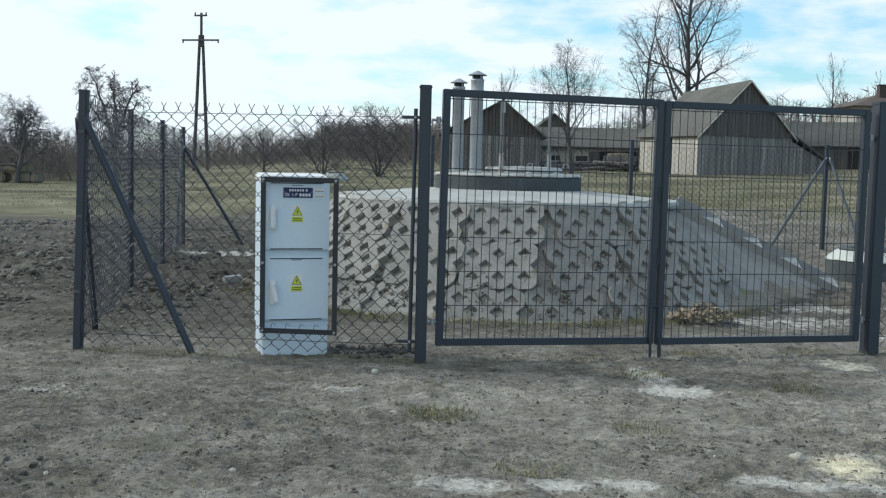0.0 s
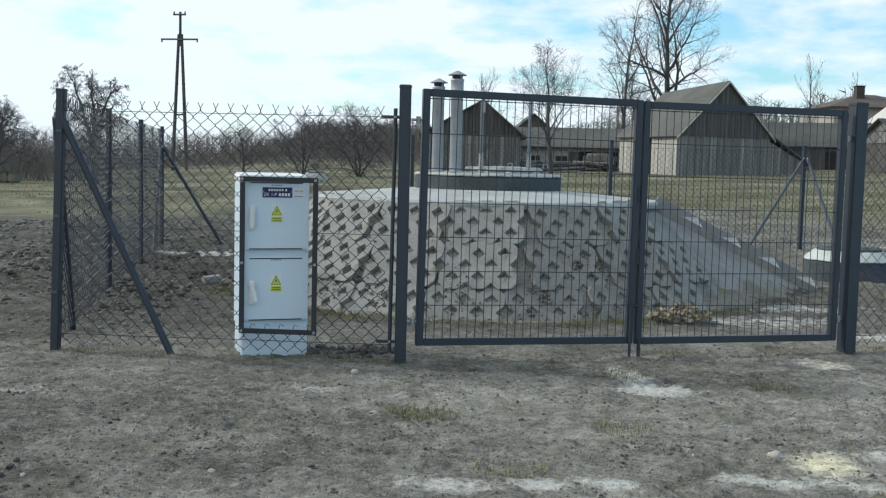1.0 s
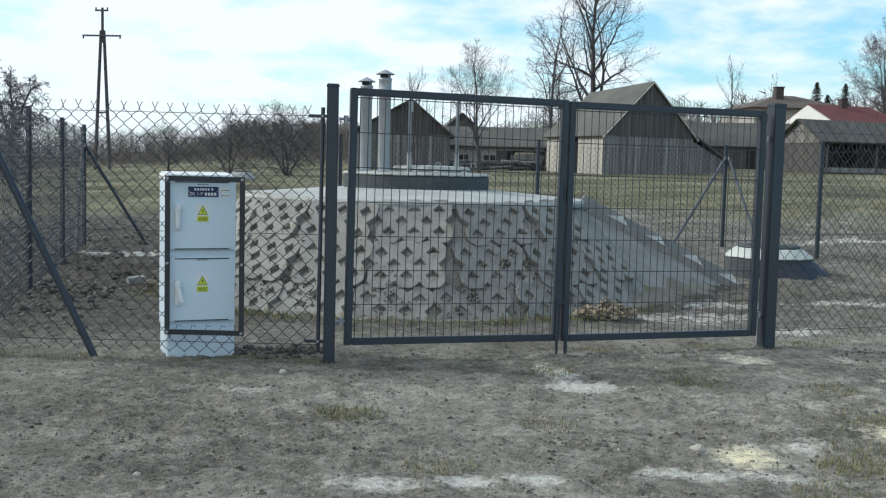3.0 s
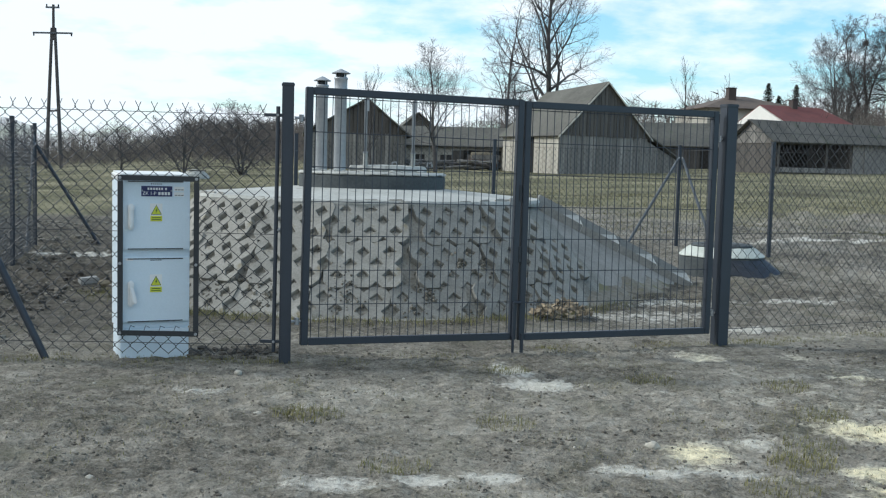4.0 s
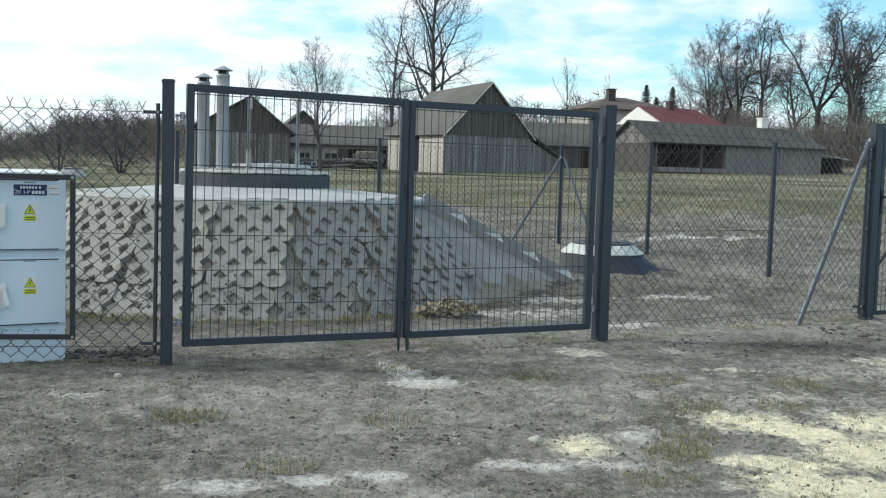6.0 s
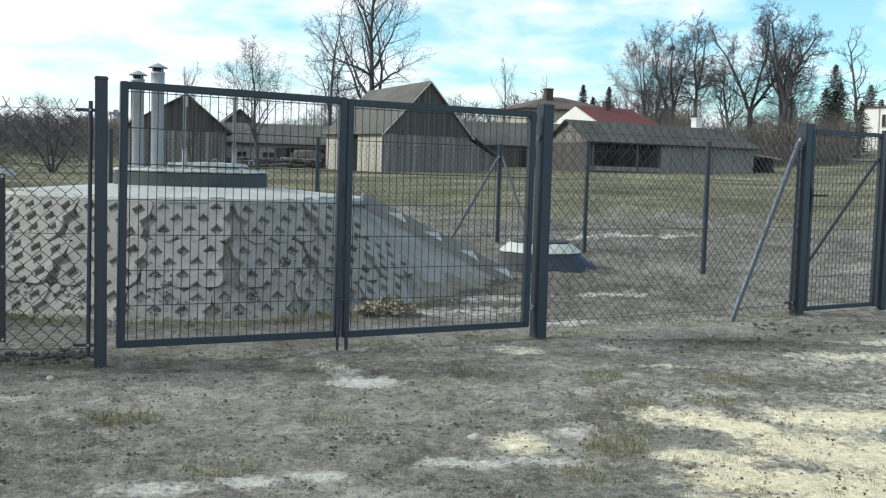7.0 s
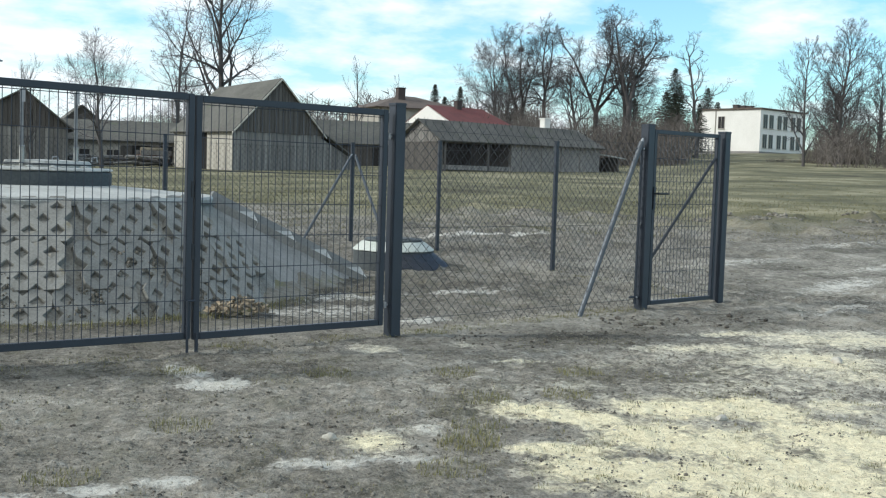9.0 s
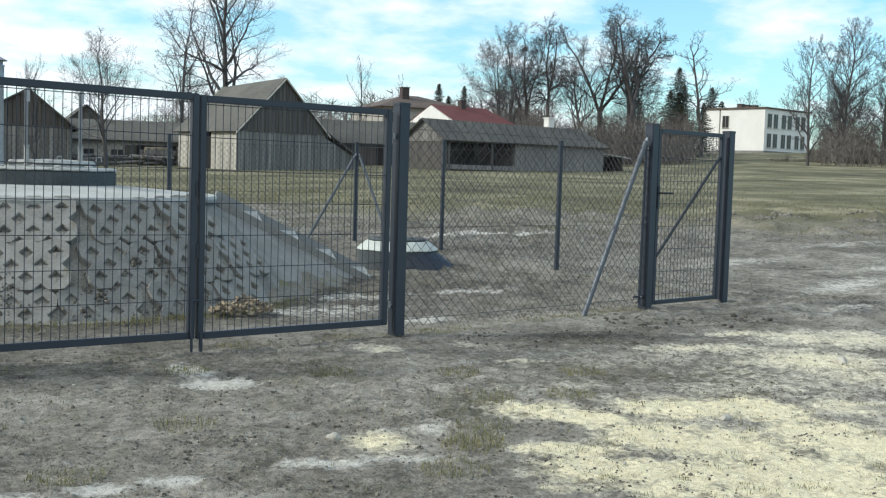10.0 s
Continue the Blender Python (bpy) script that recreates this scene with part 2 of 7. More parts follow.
def bent_tube(bm, pts, r, sides=6):
    """One tube through several points."""
    rings = []
    for i, p in enumerate(pts):
        d = (pts[min(i + 1, len(pts) - 1)] - pts[max(i - 1, 0)]).normalized()
        u = d.cross(Vector((0.3, 0.5, 1))).normalized()
        w = d.cross(u)
        rings.append([bm.verts.new(p + (u * math.cos(6.2832 * k / sides) + w * math.sin(6.2832 * k / sides)) * r) for k in range(sides)])
    for a, b in zip(rings, rings[1:]):
        for k in range(sides):
            q = (k + 1) % sides
            bm.faces.new((a[k], a[q], b[q], b[k]))
    return bm


def lathe(bm, profile, sides=48, c=(0, 0)):
    """Turns (radius, height) pairs about the upright axis."""
    rings = []
    for r, z in profile:
        if r < 1e-5:
            rings.append([bm.verts.new((c[0], c[1], z))])
        else:
            rings.append([bm.verts.new((c[0] + r * math.cos(2 * math.pi * i / sides), c[1] + r * math.sin(2 * math.pi * i / sides), z)) for i in range(sides)])
    for p, q in zip(rings, rings[1:]):
        for i in range(sides):
            j = (i + 1) % sides
            if len(p) == 1 and len(q) == 1:
                continue
            if len(p) == 1:
                bm.faces.new((p[0], q[j], q[i]))
            elif len(q) == 1:
                bm.faces.new((p[i], p[j], q[0]))
            else:
                bm.faces.new((p[i], p[j], q[j], q[i]))
    bmesh.ops.recalc_face_normals(bm, faces=bm.faces)
    return bm


def mesh_of(name, verts, faces, mat, parent=None, label=""):
    me = bpy.data.meshes.new(name)
    me.from_pydata(verts, [], faces)
    me.materials.append(mat)
    ob = new(name, me)
    if parent:
        ob.parent = parent
    if label:
        tagged(ob, label)
    return ob


# ---- ground ----


RISE = [(-60, 0.0), (-18, 0.0), (-6, 0.020), (5, 0.0245), (14, 0.0255), (24, 0.0295), (34, 0.030), (41, 0.0362), (75, 0.034), (120, 0.0)]


def terrain(x, y):
    """Level round the enclosure; the field behind it rises gently, more so to the east."""
    d = math.hypot(x, y)
    if d < 13:
        return 0.0
    az = math.degrees(math.atan2(x, y))
    slope = 0.0
    for (a0, s0), (a1, s1) in zip(RISE, RISE[1:]):
        if a0 <= az < a1:
            slope = s0 + (s1 - s0) * (az - a0) / (a1 - a0)
    d = min(d, 260.0)
    return slope * (d - 13.0) * (0.55 + 0.45 * min(1.0, d / 150.0))


# patches of sand and lime on the soil: centre x, y, half length, half width, turn, strength
YELLOW_SAND = [
    (2.58, 4.41, 0.28, 0.22, -17, 0.8), (2.75, 4.21, 0.22, 0.19, -17, 0.9), (3.29, 4.27, 0.38, 0.30, -17, 0.8), (3.67, 4.13, 0.30, 0.34, -17, 0.9),
    (2.34, 3.74, 0.27, 0.13, -18, 0.9), (2.83, 3.86, 0.39, 0.30, -18, 0.82), (3.06, 3.56, 0.43, 0.41, -18, 0.75), (3.56, 3.55, 0.32, 0.57, -18, 0.75),
    (2.36, 3.39, 0.38, 0.26, -18, 0.95), (2.63, 3.17, 0.45, 0.32, -19, 0.95), (3.08, 3.06, 0.35, 0.43, -19, 0.95), (2.04, 3.24, 0.21, 0.13, -19, 0.6),
    (3.64, 3.28, 0.26, 0.64, -18, 0.8), (1.62, 4.10, 0.17, 0.17, -18, 0.75),
]
PALE_NEAR = [
    (1.91, 4.24, 0.13, 0.17, -17, 0.75), (1.59, 3.84, 0.25, 0.08, -18, 0.6), (1.26, 3.84, 0.20, 0.10, -18, 0.85), (1.23, 5.49, 0.21, 0.16, -3, 1.05),
    (1.17, 5.91, 0.12, 0.26, 10, 0.85), (0.10, 3.76, 0.22, 0.12, -6, 0.6), (0.45, 3.78, 0.13, 0.09, -5, 0.85), (0.70, 3.80, 0.14, 0.08, -5, 0.75),
    (-0.01, 4.96, 0.10, 0.12, -4, 0.40), (-0.51, 5.36, 0.16, 0.11, -3, 0.5), (-1.9, 5.2, 0.5, 0.14, 0, 0.35), (-1.4, 4.7, 0.5, 0.12, 0, 0.28),
]
PALE_EAST = [
    (3.17, 5.64, 0.29, 0.08, -15, 0.6), (3.67, 5.35, 0.29, 0.14, -15, 0.65), (5.37, 6.22, 0.55, 0.13, -13, 0.65), (5.05, 5.14, 0.60, 0.65, -15, 0.72),
    (4.18, 4.00, 0.30, 0.26, -17, 0.75), (4.60, 5.26, 0.25, 0.27, -15, 0.55), (2.45, 6.33, 0.20, 0.26, -8, 0.5), (3.10, 6.31, 0.19, 0.20, -14, 0.4),
    (4.66, 5.75, 0.70, 0.28, -14, 0.58), (4.9, 4.6, 0.5, 0.4, -20, 0.6), (6.0, 5.8, 1.0, 0.5, -10, 0.62), (4.3, 3.4, 0.5, 0.5, -20, 0.7), (4.3, 4.8, 2.6, 1.4, -8, 0.40),
]
PALE_BEHIND = [
    (-2.6, 13.0, 1.0, 0.25, 10, 0.7), (3.25, 7.45, 0.28, 0.16, 20, 0.75), (8.6, 16.3, 1.3, 0.30, 5, 0.75), (7.0, 15.6, 1.0, 0.30, 5, 0.55),
    (4.5, 9.1, 0.6, 0.20, 10, 0.60), (3.2, 8.9, 0.7, 0.30, 15, 0.55), (9.2, 9.0, 1.3, 0.28, 25, 0.60), (13.5, 13.3, 2.6, 0.35, 12, 0.42),
    (9.7, 11.4, 1.6, 0.30, 15, 0.42), (12.2, 10.6, 2.4, 0.30, 14, 0.5), (7.4, 7.2, 1.0, 0.2, 20, 0.45), (9.0, 8.5, 3.0, 1.4, 20, 0.22), (12.5, 11.0, 4.0, 1.2, 20, 0.25), (2.7, 8.1, 0.8, 0.4, 8, 0.45),
]
# tongues of dark trodden soil and turf that run into the sand
TURF_TONGUES = [
    (2.24, 4.11, 0.31, 0.12, -17, 0.8), (2.41, 4.00, 0.15, 0.08, -18, 0.7), (1.91, 3.88, 0.11, 0.18, -18, 0.9), (3.41, 5.19, 0.69, 0.28, -15, 0.7),
    (1.48, 3.56, 0.50, 0.14, -19, 0.8), (1.97, 3.17, 0.18, 0.13, -19, 0.5), (2.57, 3.10, 0.13, 0.11, -19, 0.4), (2.35, 3.27, 0.13, 0.08, -19, 0.4), (4.3, 3.95, 0.25, 0.08, -25, 0.5),
]
PATCHES = [(*q, 1.0) for q in YELLOW_SAND] + [(*q, 0.6) for q in PALE_EAST] + [(*q, 0.0) for q in PALE_NEAR + PALE_BEHIND]


def sandy(x, y):
    """How far a spot lies on one of the pale patches."""
    v = 0.0
    for px, py, la, lb, turn, k, _ in PATCHES:
        if abs(x - px) > 2.5 * la + 0.5 or abs(y - py) > 2.5 * la + 0.5:
            continue
        c, s = math.cos(radians(turn)), math.sin(radians(turn))
        q = (((x - px) * c + (y - py) * s) / la) ** 2 + ((-(x - px) * s + (y - py) * c) / lb) ** 2
        v = max(v, k * math.exp(-0.9 * q))
    return v


def relief(x, y):
    """The ground's height with its lumps: trodden soil in front, turned earth behind the fence, smooth meadow."""
    d = math.hypot(x, y)
    z = terrain(x, y)
    if d > 60:
        return z
    big = noise.noise((x * 0.55, y * 0.55, 3.1))
    mid = noise.noise((x * 2.3, y * 2.3, 7.7))
    rough = 0.5 + 0.5 * noise.noise((x * 0.8, y * 0.8, 1.3))
    z += 0.008 * big * min(1.0, (60 - d) / 20) + 0.012 * mid * rough * min(1.0, max(0.0, (24.0 - d) / 5.0))
    if d < 17:
        fine = noise.noise((x * 8.0, y * 8.0, 2.0)) * 0.6 + noise.noise((x * 19.0, y * 19.0, 4.0)) * 0.4
        z += (0.011 + 0.024 * rough) * fine
        if d < 11:
            z += 0.014 * noise.noise((x * 31.0, y * 31.0, 6.0)) * (0.4 + rough)
    if d > 8.0:
        track = math.exp(-((x - 12.0) / 6.5) ** 2 - ((y - 10.5 - 0.12 * (x - 12.0)) / 3.2) ** 2)
        k = (1 - 0.85 * track) * min(1.0, (d - 8.0) / 3.0) * (1.0 if d < 24 else max(0.0, 1 - (d - 24) / 6))
        near = min(1.0, max(0.0, (22.0 - d) / 4.0))
        if x > 7.0 and 17.0 < d < 34.0:   # soft hummocks at the meadow's edge
            band = min(1.0, (d - 17.0) / 3.0) * min(1.0, (34.0 - d) / 8.0) * min(1.0, (x - 7.0) / 4.0)
            z += 0.42 * band * max(0.0, noise.noise((x * 1.25, y * 1.25, 41.0)) - 0.12) * (0.7 + 0.6 * noise.noise((x * 5.0, y * 5.0, 43.0)))
        z += k * (0.06 * near * noise.noise((x * 2.7, y * 2.7, 11.0)) + 0.03 * near * mid + 0.05 * noise.noise((x * 0.9, y * 0.9, 15.0)) + 0.08 * near * abs(noise.noise((x * 4.6, y * 4.6, 12.0))) + (0.035 * noise.noise((x * 12.0, y * 12.0, 14.0)) if d < 17 else 0.0))
    return z


def turned(x, y):
    """How far the soil is freshly turned and damp: behind the front fence and west of it."""
    d = math.hypot(x, y)
    k = min(1.0, max(0.0, (y - 6.15 - 0.24 * max(x, 0.0) + 0.7 * noise.noise((x * 1.1, y * 1.1, 17.0))) / 1.6))
    if x > 2.5:
        k *= max(0.40 if y > 12 else 0.15, 1 - (x - 2.5) * 0.20)
    damp = 0.85 * math.exp(-((x - 4.0) / 0.85) ** 2 - ((y - 6.5 - 0.1 * noise.noise((x * 3, y * 3, 2))) / 0.28) ** 2)
    west = 0.36 * min(1.0, max(0.0, (0.6 - x + 0.8 * noise.noise((x * 0.9, y * 0.9, 31.0))) / 2.2)) * min(1.0, max(0.0, (6.9 - y) / 0.6))
    heap = 0.8 * math.exp(-((x + 1.45) / 0.28) ** 2 - ((y - 3.80) / 0.10) ** 2)
    return max(k, damp, west, heap)


def build_ground():
    az = np.concatenate([np.arange(-34, 62, 0.28), np.arange(62, 326, 4.0)])
    r = np.concatenate([np.geomspace(0.25, 2.4, 22, endpoint=False), np.geomspace(2.4, 16.0, 320, endpoint=False), np.geomspace(16.0, 46.0, 150, endpoint=False), np.geomspace(46.0, 3600.0, 160)])
    n_r = len(r)
    A, R = np.meshgrid(np.radians(az), r)
    X, Y = R * np.sin(A), R * np.cos(A)
    Z = np.zeros_like(X)
    mask = np.zeros((*X.shape, 4), dtype=np.float32)
    mask[..., 3] = 1.0
    n_a = len(az)
    for i in range(n_r):
        for j in range(n_a):
            x, y = X[i, j], Y[i, j]
            d = r[i]
            z = relief(x, y)
            Z[i, j] = z
            # how grassy: the meadow starts past the turned earth
            edge = d + 3.2 * noise.noise((x * 0.25, y * 0.25, 5.0)) + 1.2 * noise.noise((x * 0.9, y * 0.9, 9.0))
            start = 19.0 - min(2.0, max(0.0, (x - 12) * 0.3)) if x > -2 else 18.5
            mask[i, j, 0] = min(1.0, max(0.0, (edge - start) / (15.0 if x > 0 else 8.0)))
    for px, py, la, lb, turn, k, yellow in PATCHES:
        c, s = math.cos(radians(turn)), math.sin(radians(turn))
        dx, dy = X - px, Y - py
        q = ((dx * c + dy * s) / la) ** 2 + ((-dx * s + dy * c) / lb) ** 2
        v = k * np.exp(-0.9 * q)
        mask[..., 1] = np.maximum(mask[..., 1], v)
        if yellow:
            mask[..., 2] = np.maximum(mask[..., 2], v * yellow)
    for px, py, la, lb, turn, k in TURF_TONGUES:
        c, s = math.cos(radians(turn)), math.sin(radians(turn))
        dx, dy = X - px, Y - py
        mask[..., 1] *= 1 - k * np.exp(-0.9 * (((dx * c + dy * s) / la) ** 2 + ((-dx * s + dy * c) / lb) ** 2))
    verts = np.stack([X, Y, Z], -1).reshape(-1, 3)
    hub = len(verts)
    verts = np.vstack([verts, [[0, 0, 0]]])
    i, j = np.meshgrid(np.arange(n_r - 1), np.arange(n_a), indexing="ij")
    jn = (j + 1) % n_a
    quads = np.stack([i * n_a + j, i * n_a + jn, (i + 1) * n_a + jn, (i + 1) * n_a + j], -1).reshape(-1, 4)
    faces = quads.tolist() + [(hub, (k + 1) % n_a, k) for k in range(n_a)]
    me = bpy.data.meshes.new("ground")
    me.from_pydata(verts.tolist(), [], faces)
    me.color_attributes.new("cover", "FLOAT_COLOR", "POINT")
    me.attributes.new("turned", "FLOAT", "POINT")
    me.attributes["turned"].data.foreach_set("value", np.array([turned(v[0], v[1]) for v in verts.tolist()], dtype=np.float32))
    flat = np.vstack([mask.reshape(-1, 4), [[0, 0, 0, 1]]]).astype(np.float32)
    me.attributes["cover"].data.foreach_set("color", flat.ravel())
    me.materials.append(ground_material())
    me.polygons.foreach_set("use_smooth", np.ones(len(me.polygons), dtype=bool))
    ob = new("ground", me)
    tagged(ob, "dusty bare grey-brown soil with pale sand patches and winter meadow", "ground", kind="structure")
    return ob


def ground_material():
    m = bpy.data.materials.new("bare_soil_and_meadow")
    m.use_nodes = True
    nt = m.node_tree
    b = nt.nodes["Principled BSDF"]
    b.inputs["Roughness"].default_value = 0.97
    b.inputs["Specular IOR Level"].default_value = 0.15
    tc = nt.nodes.new("ShaderNodeTexCoord")

    def noise_node(scale, detail=6, rough=0.6, dist=0.0, z=0.0):
        n = nt.nodes.new("ShaderNodeTexNoise")
        n.inputs["Scale"].default_value, n.inputs["Detail"].default_value = scale, detail
        n.inputs["Roughness"].default_value, n.inputs["Distortion"].default_value = rough, dist
        mp = nt.nodes.new("ShaderNodeMapping")
        mp.inputs["Location"].default_value = (z, z * 1.7, 0)
        link(nt, tc.outputs["Object"], mp.inputs[0])
        link(nt, mp.outputs[0], n.inputs[0])
        return n.outputs[0]

    def ramp(src, stops):
        r = nt.nodes.new("ShaderNodeValToRGB")
        while len(r.color_ramp.elements) < len(stops):
            r.color_ramp.elements.new(0.5)
        for e, (p, c) in zip(r.color_ramp.elements, stops):
            e.position, e.color = p, (*c, 1) if len(c) == 3 else c
        link(nt, src, r.inputs[0])
        return r.outputs[0]

    def mix(f, a, c):
        x = nt.nodes.new("ShaderNodeMix")
        x.data_type = "RGBA"
        link(nt, f, x.inputs[0])
        for s, sock in ((a, x.inputs[6]), (c, x.inputs[7])):
            if isinstance(s, tuple):
                sock.default_value = (*s, 1)
            else:
                link(nt, s, sock)
        return x.outputs[2]

    def calc(op, a, c):
        x = nt.nodes.new("ShaderNodeMath")
        x.operation = op
        for s, sock in ((a, x.inputs[0]), (c, x.inputs[1])):
            if isinstance(s, float):
                sock.default_value = s
            else:
                link(nt, s, sock)
        return x.outputs[0]

    att = nt.nodes.new("ShaderNodeVertexColor")
    att.layer_name = "cover"
    sep = nt.nodes.new("ShaderNodeSeparateColor")
    link(nt, att.outputs[0], sep.inputs[0])
    grain = noise_node(85, 5, 0.7)
    crumbs = noise_node(22, 6, 0.72, 0.4)
    lumps = noise_node(6.5, 6, 0.68, 0.5, 31.0)
    broad = noise_node(0.9, 6, 0.62, 0.3, 4.0)
    tone = calc("ADD", calc("ADD", calc("MULTIPLY", broad, 0.27), calc("MULTIPLY", lumps, 0.25)), calc("ADD", calc("MULTIPLY", crumbs, 0.27), calc("MULTIPLY", grain, 0.21)))
    soil = ramp(tone, [(0.40, (0.064, 0.058, 0.046)), (0.46, (0.170, 0.157, 0.130)), (0.52, (0.310, 0.288, 0.240)), (0.60, (0.50, 0.47, 0.40))])
    dug = nt.nodes.new("ShaderNodeAttribute")
    dug.attribute_name = "turned"
    dark = ramp(tone, [(0.40, (0.032, 0.029, 0.023)), (0.47, (0.080, 0.073, 0.060)), (0.54, (0.150, 0.138, 0.115)), (0.62, (0.26, 0.242, 0.205))])
    soil = mix(dug.outputs["Fac"], soil, dark)
    litter = ramp(noise_node(38, 4, 0.75, 1.6, 8.0), [(0.60, (0, 0, 0)), (0.66, (1, 1, 1))])
    soil = mix(calc("MULTIPLY", litter, 0.5), soil, (0.26, 0.235, 0.165))
    moss = ramp(noise_node(2.2, 6, 0.68, 0.5, 21.0), [(0.54, (0, 0, 0)), (0.68, (1, 1, 1))])
    soil = mix(calc("MULTIPLY", moss, 0.4), soil, (0.10, 0.10, 0.055))
    # sand patches, broken up by lumps and crumbs of soil
    breakup = calc("ADD", calc("MULTIPLY", noise_node(3.2, 9, 0.78, 0.9, 13.0), 0.45), calc("ADD", calc("MULTIPLY", lumps, 0.25), calc("MULTIPLY", crumbs, 0.30)))
    amount = calc("ADD", calc("MULTIPLY", sep.outputs[1], 0.33), calc("SUBTRACT", breakup, 0.18))
    cover = ramp(amount, [(0.40, (0, 0, 0)), (0.47, (0.5, 0.5, 0.5)), (0.53, (1, 1, 1))])
    gate_sand = ramp(sep.outputs[1], [(0.05, (0, 0, 0)), (0.35, (1, 1, 1))])
    cover = calc("MULTIPLY", calc("MULTIPLY", cover, gate_sand), 0.95)
    pale = ramp(crumbs, [(0.3, (0.40, 0.38, 0.325)), (0.6, (0.70, 0.675, 0.60))])
    yellow = ramp(crumbs, [(0.3, (0.67, 0.575, 0.36)), (0.6, (0.98, 0.89, 0.62))])
    sand = mix(ramp(sep.outputs[2], [(0.05, (0, 0, 0)), (0.5, (1, 1, 1))]), pale, yellow)
    col = mix(cover, soil, sand)
    # meadow
    tufts = calc("ADD", calc("MULTIPLY", noise_node(0.22, 5, 0.6, 0.3, 2.0), 0.78), calc("MULTIPLY", noise_node(2.2, 5, 0.7, 0.0, 6.0), 0.22))
    meadow = ramp(tufts, [(0.36, (0.070, 0.064, 0.042)), (0.46, (0.120, 0.114, 0.068)), (0.53, (0.168, 0.158, 0.094)), (0.62, (0.27, 0.245, 0.16))])
    edge = calc("SUBTRACT", calc("ADD", sep.outputs[0], tufts), 0.5)
    col = mix(ramp(edge, [(0.25, (0, 0, 0)), (0.6, (1, 1, 1))]), col, meadow)
    link(nt, col, b.inputs["Base Color"])
    bp = nt.nodes.new("ShaderNodeBump")
    bp.inputs["Strength"].default_value, bp.inputs["Distance"].default_value = 1.0, 0.07
    link(nt, calc("ADD", calc("MULTIPLY", lumps, 0.5), calc("ADD", calc("MULTIPLY", crumbs, 0.35), calc("MULTIPLY", grain, 0.15))), bp.inputs["Height"])
    flatness = calc("SUBTRACT", 1.0, calc("MULTIPLY", sep.outputs[0], 0.8))
    link(nt, flatness, bp.inputs["Strength"])
    link(nt, bp.outputs[0], b.inputs["Normal"])
    return m


build_ground()

# ---- enclosure: posts, struts, chain-link panels, gate and wicket ----
P_CORNER = (-2.177, 6.299)
P_GATE_A = (-0.119, 6.132)
P_GATE_B = (2.784, 6.833)
P_WICKET_A = (5.440, 7.626)
P_WICKET_B = (6.520, 7.936)
P_BACK_E = (5.53, 15.44)
P_BACK_W = (-3.38, 13.75)
WEST_POSTS = [(-2.665, 9.03), (-3.02, 11.38)]
EAST_POSTS = [(6.50, 10.95), (6.15, 13.55)]


def heading(a, b):
    return math.degrees(math.atan2(b[1] - a[1], b[0] - a[0]))


def gate_post(p, size, height, turn, label, lean=(0, 0)):
    t = thing("gate_post", pose(p[0], p[1], terrain(*p), lean[0], lean[1], turn), label, "post", "gate posts")
    part("shaft", boxed((0, 0, height / 2 - 0.12), (size, size, height + 0.24), 0.006), ANTHRACITE, t)
    bm = boxed((0, 0, height + 0.004), (size + 0.006, size + 0.006, 0.022), 0.005)
    part("cap", bm, ANTHRACITE, t, "flat plastic post cap")
    return t


def line_post(p, height=1.55, size=0.046, turn=0, lean=(0, 0), label="slim dark grey steel fence post with a plastic cap"):
    t = thing("fence_post", pose(p[0], p[1], terrain(*p), lean[0], lean[1], turn), label, "post", "fence posts")
    part("shaft", boxed((0, 0, height / 2 - 0.1), (size, size, height + 0.2), 0.005), ANTHRACITE, t)
    part("cap", boxed((0, 0, height + 0.003), (size + 0.004, size + 0.004, 0.016), 0.004), ANTHRACITE, t)
    for z in (0.35, 0.8, 1.3):
        part("wire_clip", boxed((0, -size / 2 - 0.004, z), (size * 0.7, 0.008, 0.014)), STRUT, t)
    return t


def strut(top, foot, mat=None, r=0.021, label="dark grey round steel brace strut leaning on a fence post"):
    base = Vector((foot[0], foot[1], terrain(foot[0], foot[1])))
    t = thing("brace_strut", Matrix.Translation(base), label, "brace", "fence braces")
    a, b = Vector((0, 0, 0)), Vector(top) - base
    d = (b - a).normalized()
    part("pipe", tube(bmesh.new(), a - d * 0.12, b, r, r, 12), mat or ANTHRACITE, t, smooth=False)
    bm = bmesh.new()
    tube(bm, b - d * 0.02, b + d * 0.035, r * 0.8, r * 0.35, 10)
    part("end_clamp", bm, GALVANISED, t, "bolted strut end clamp")
    return t


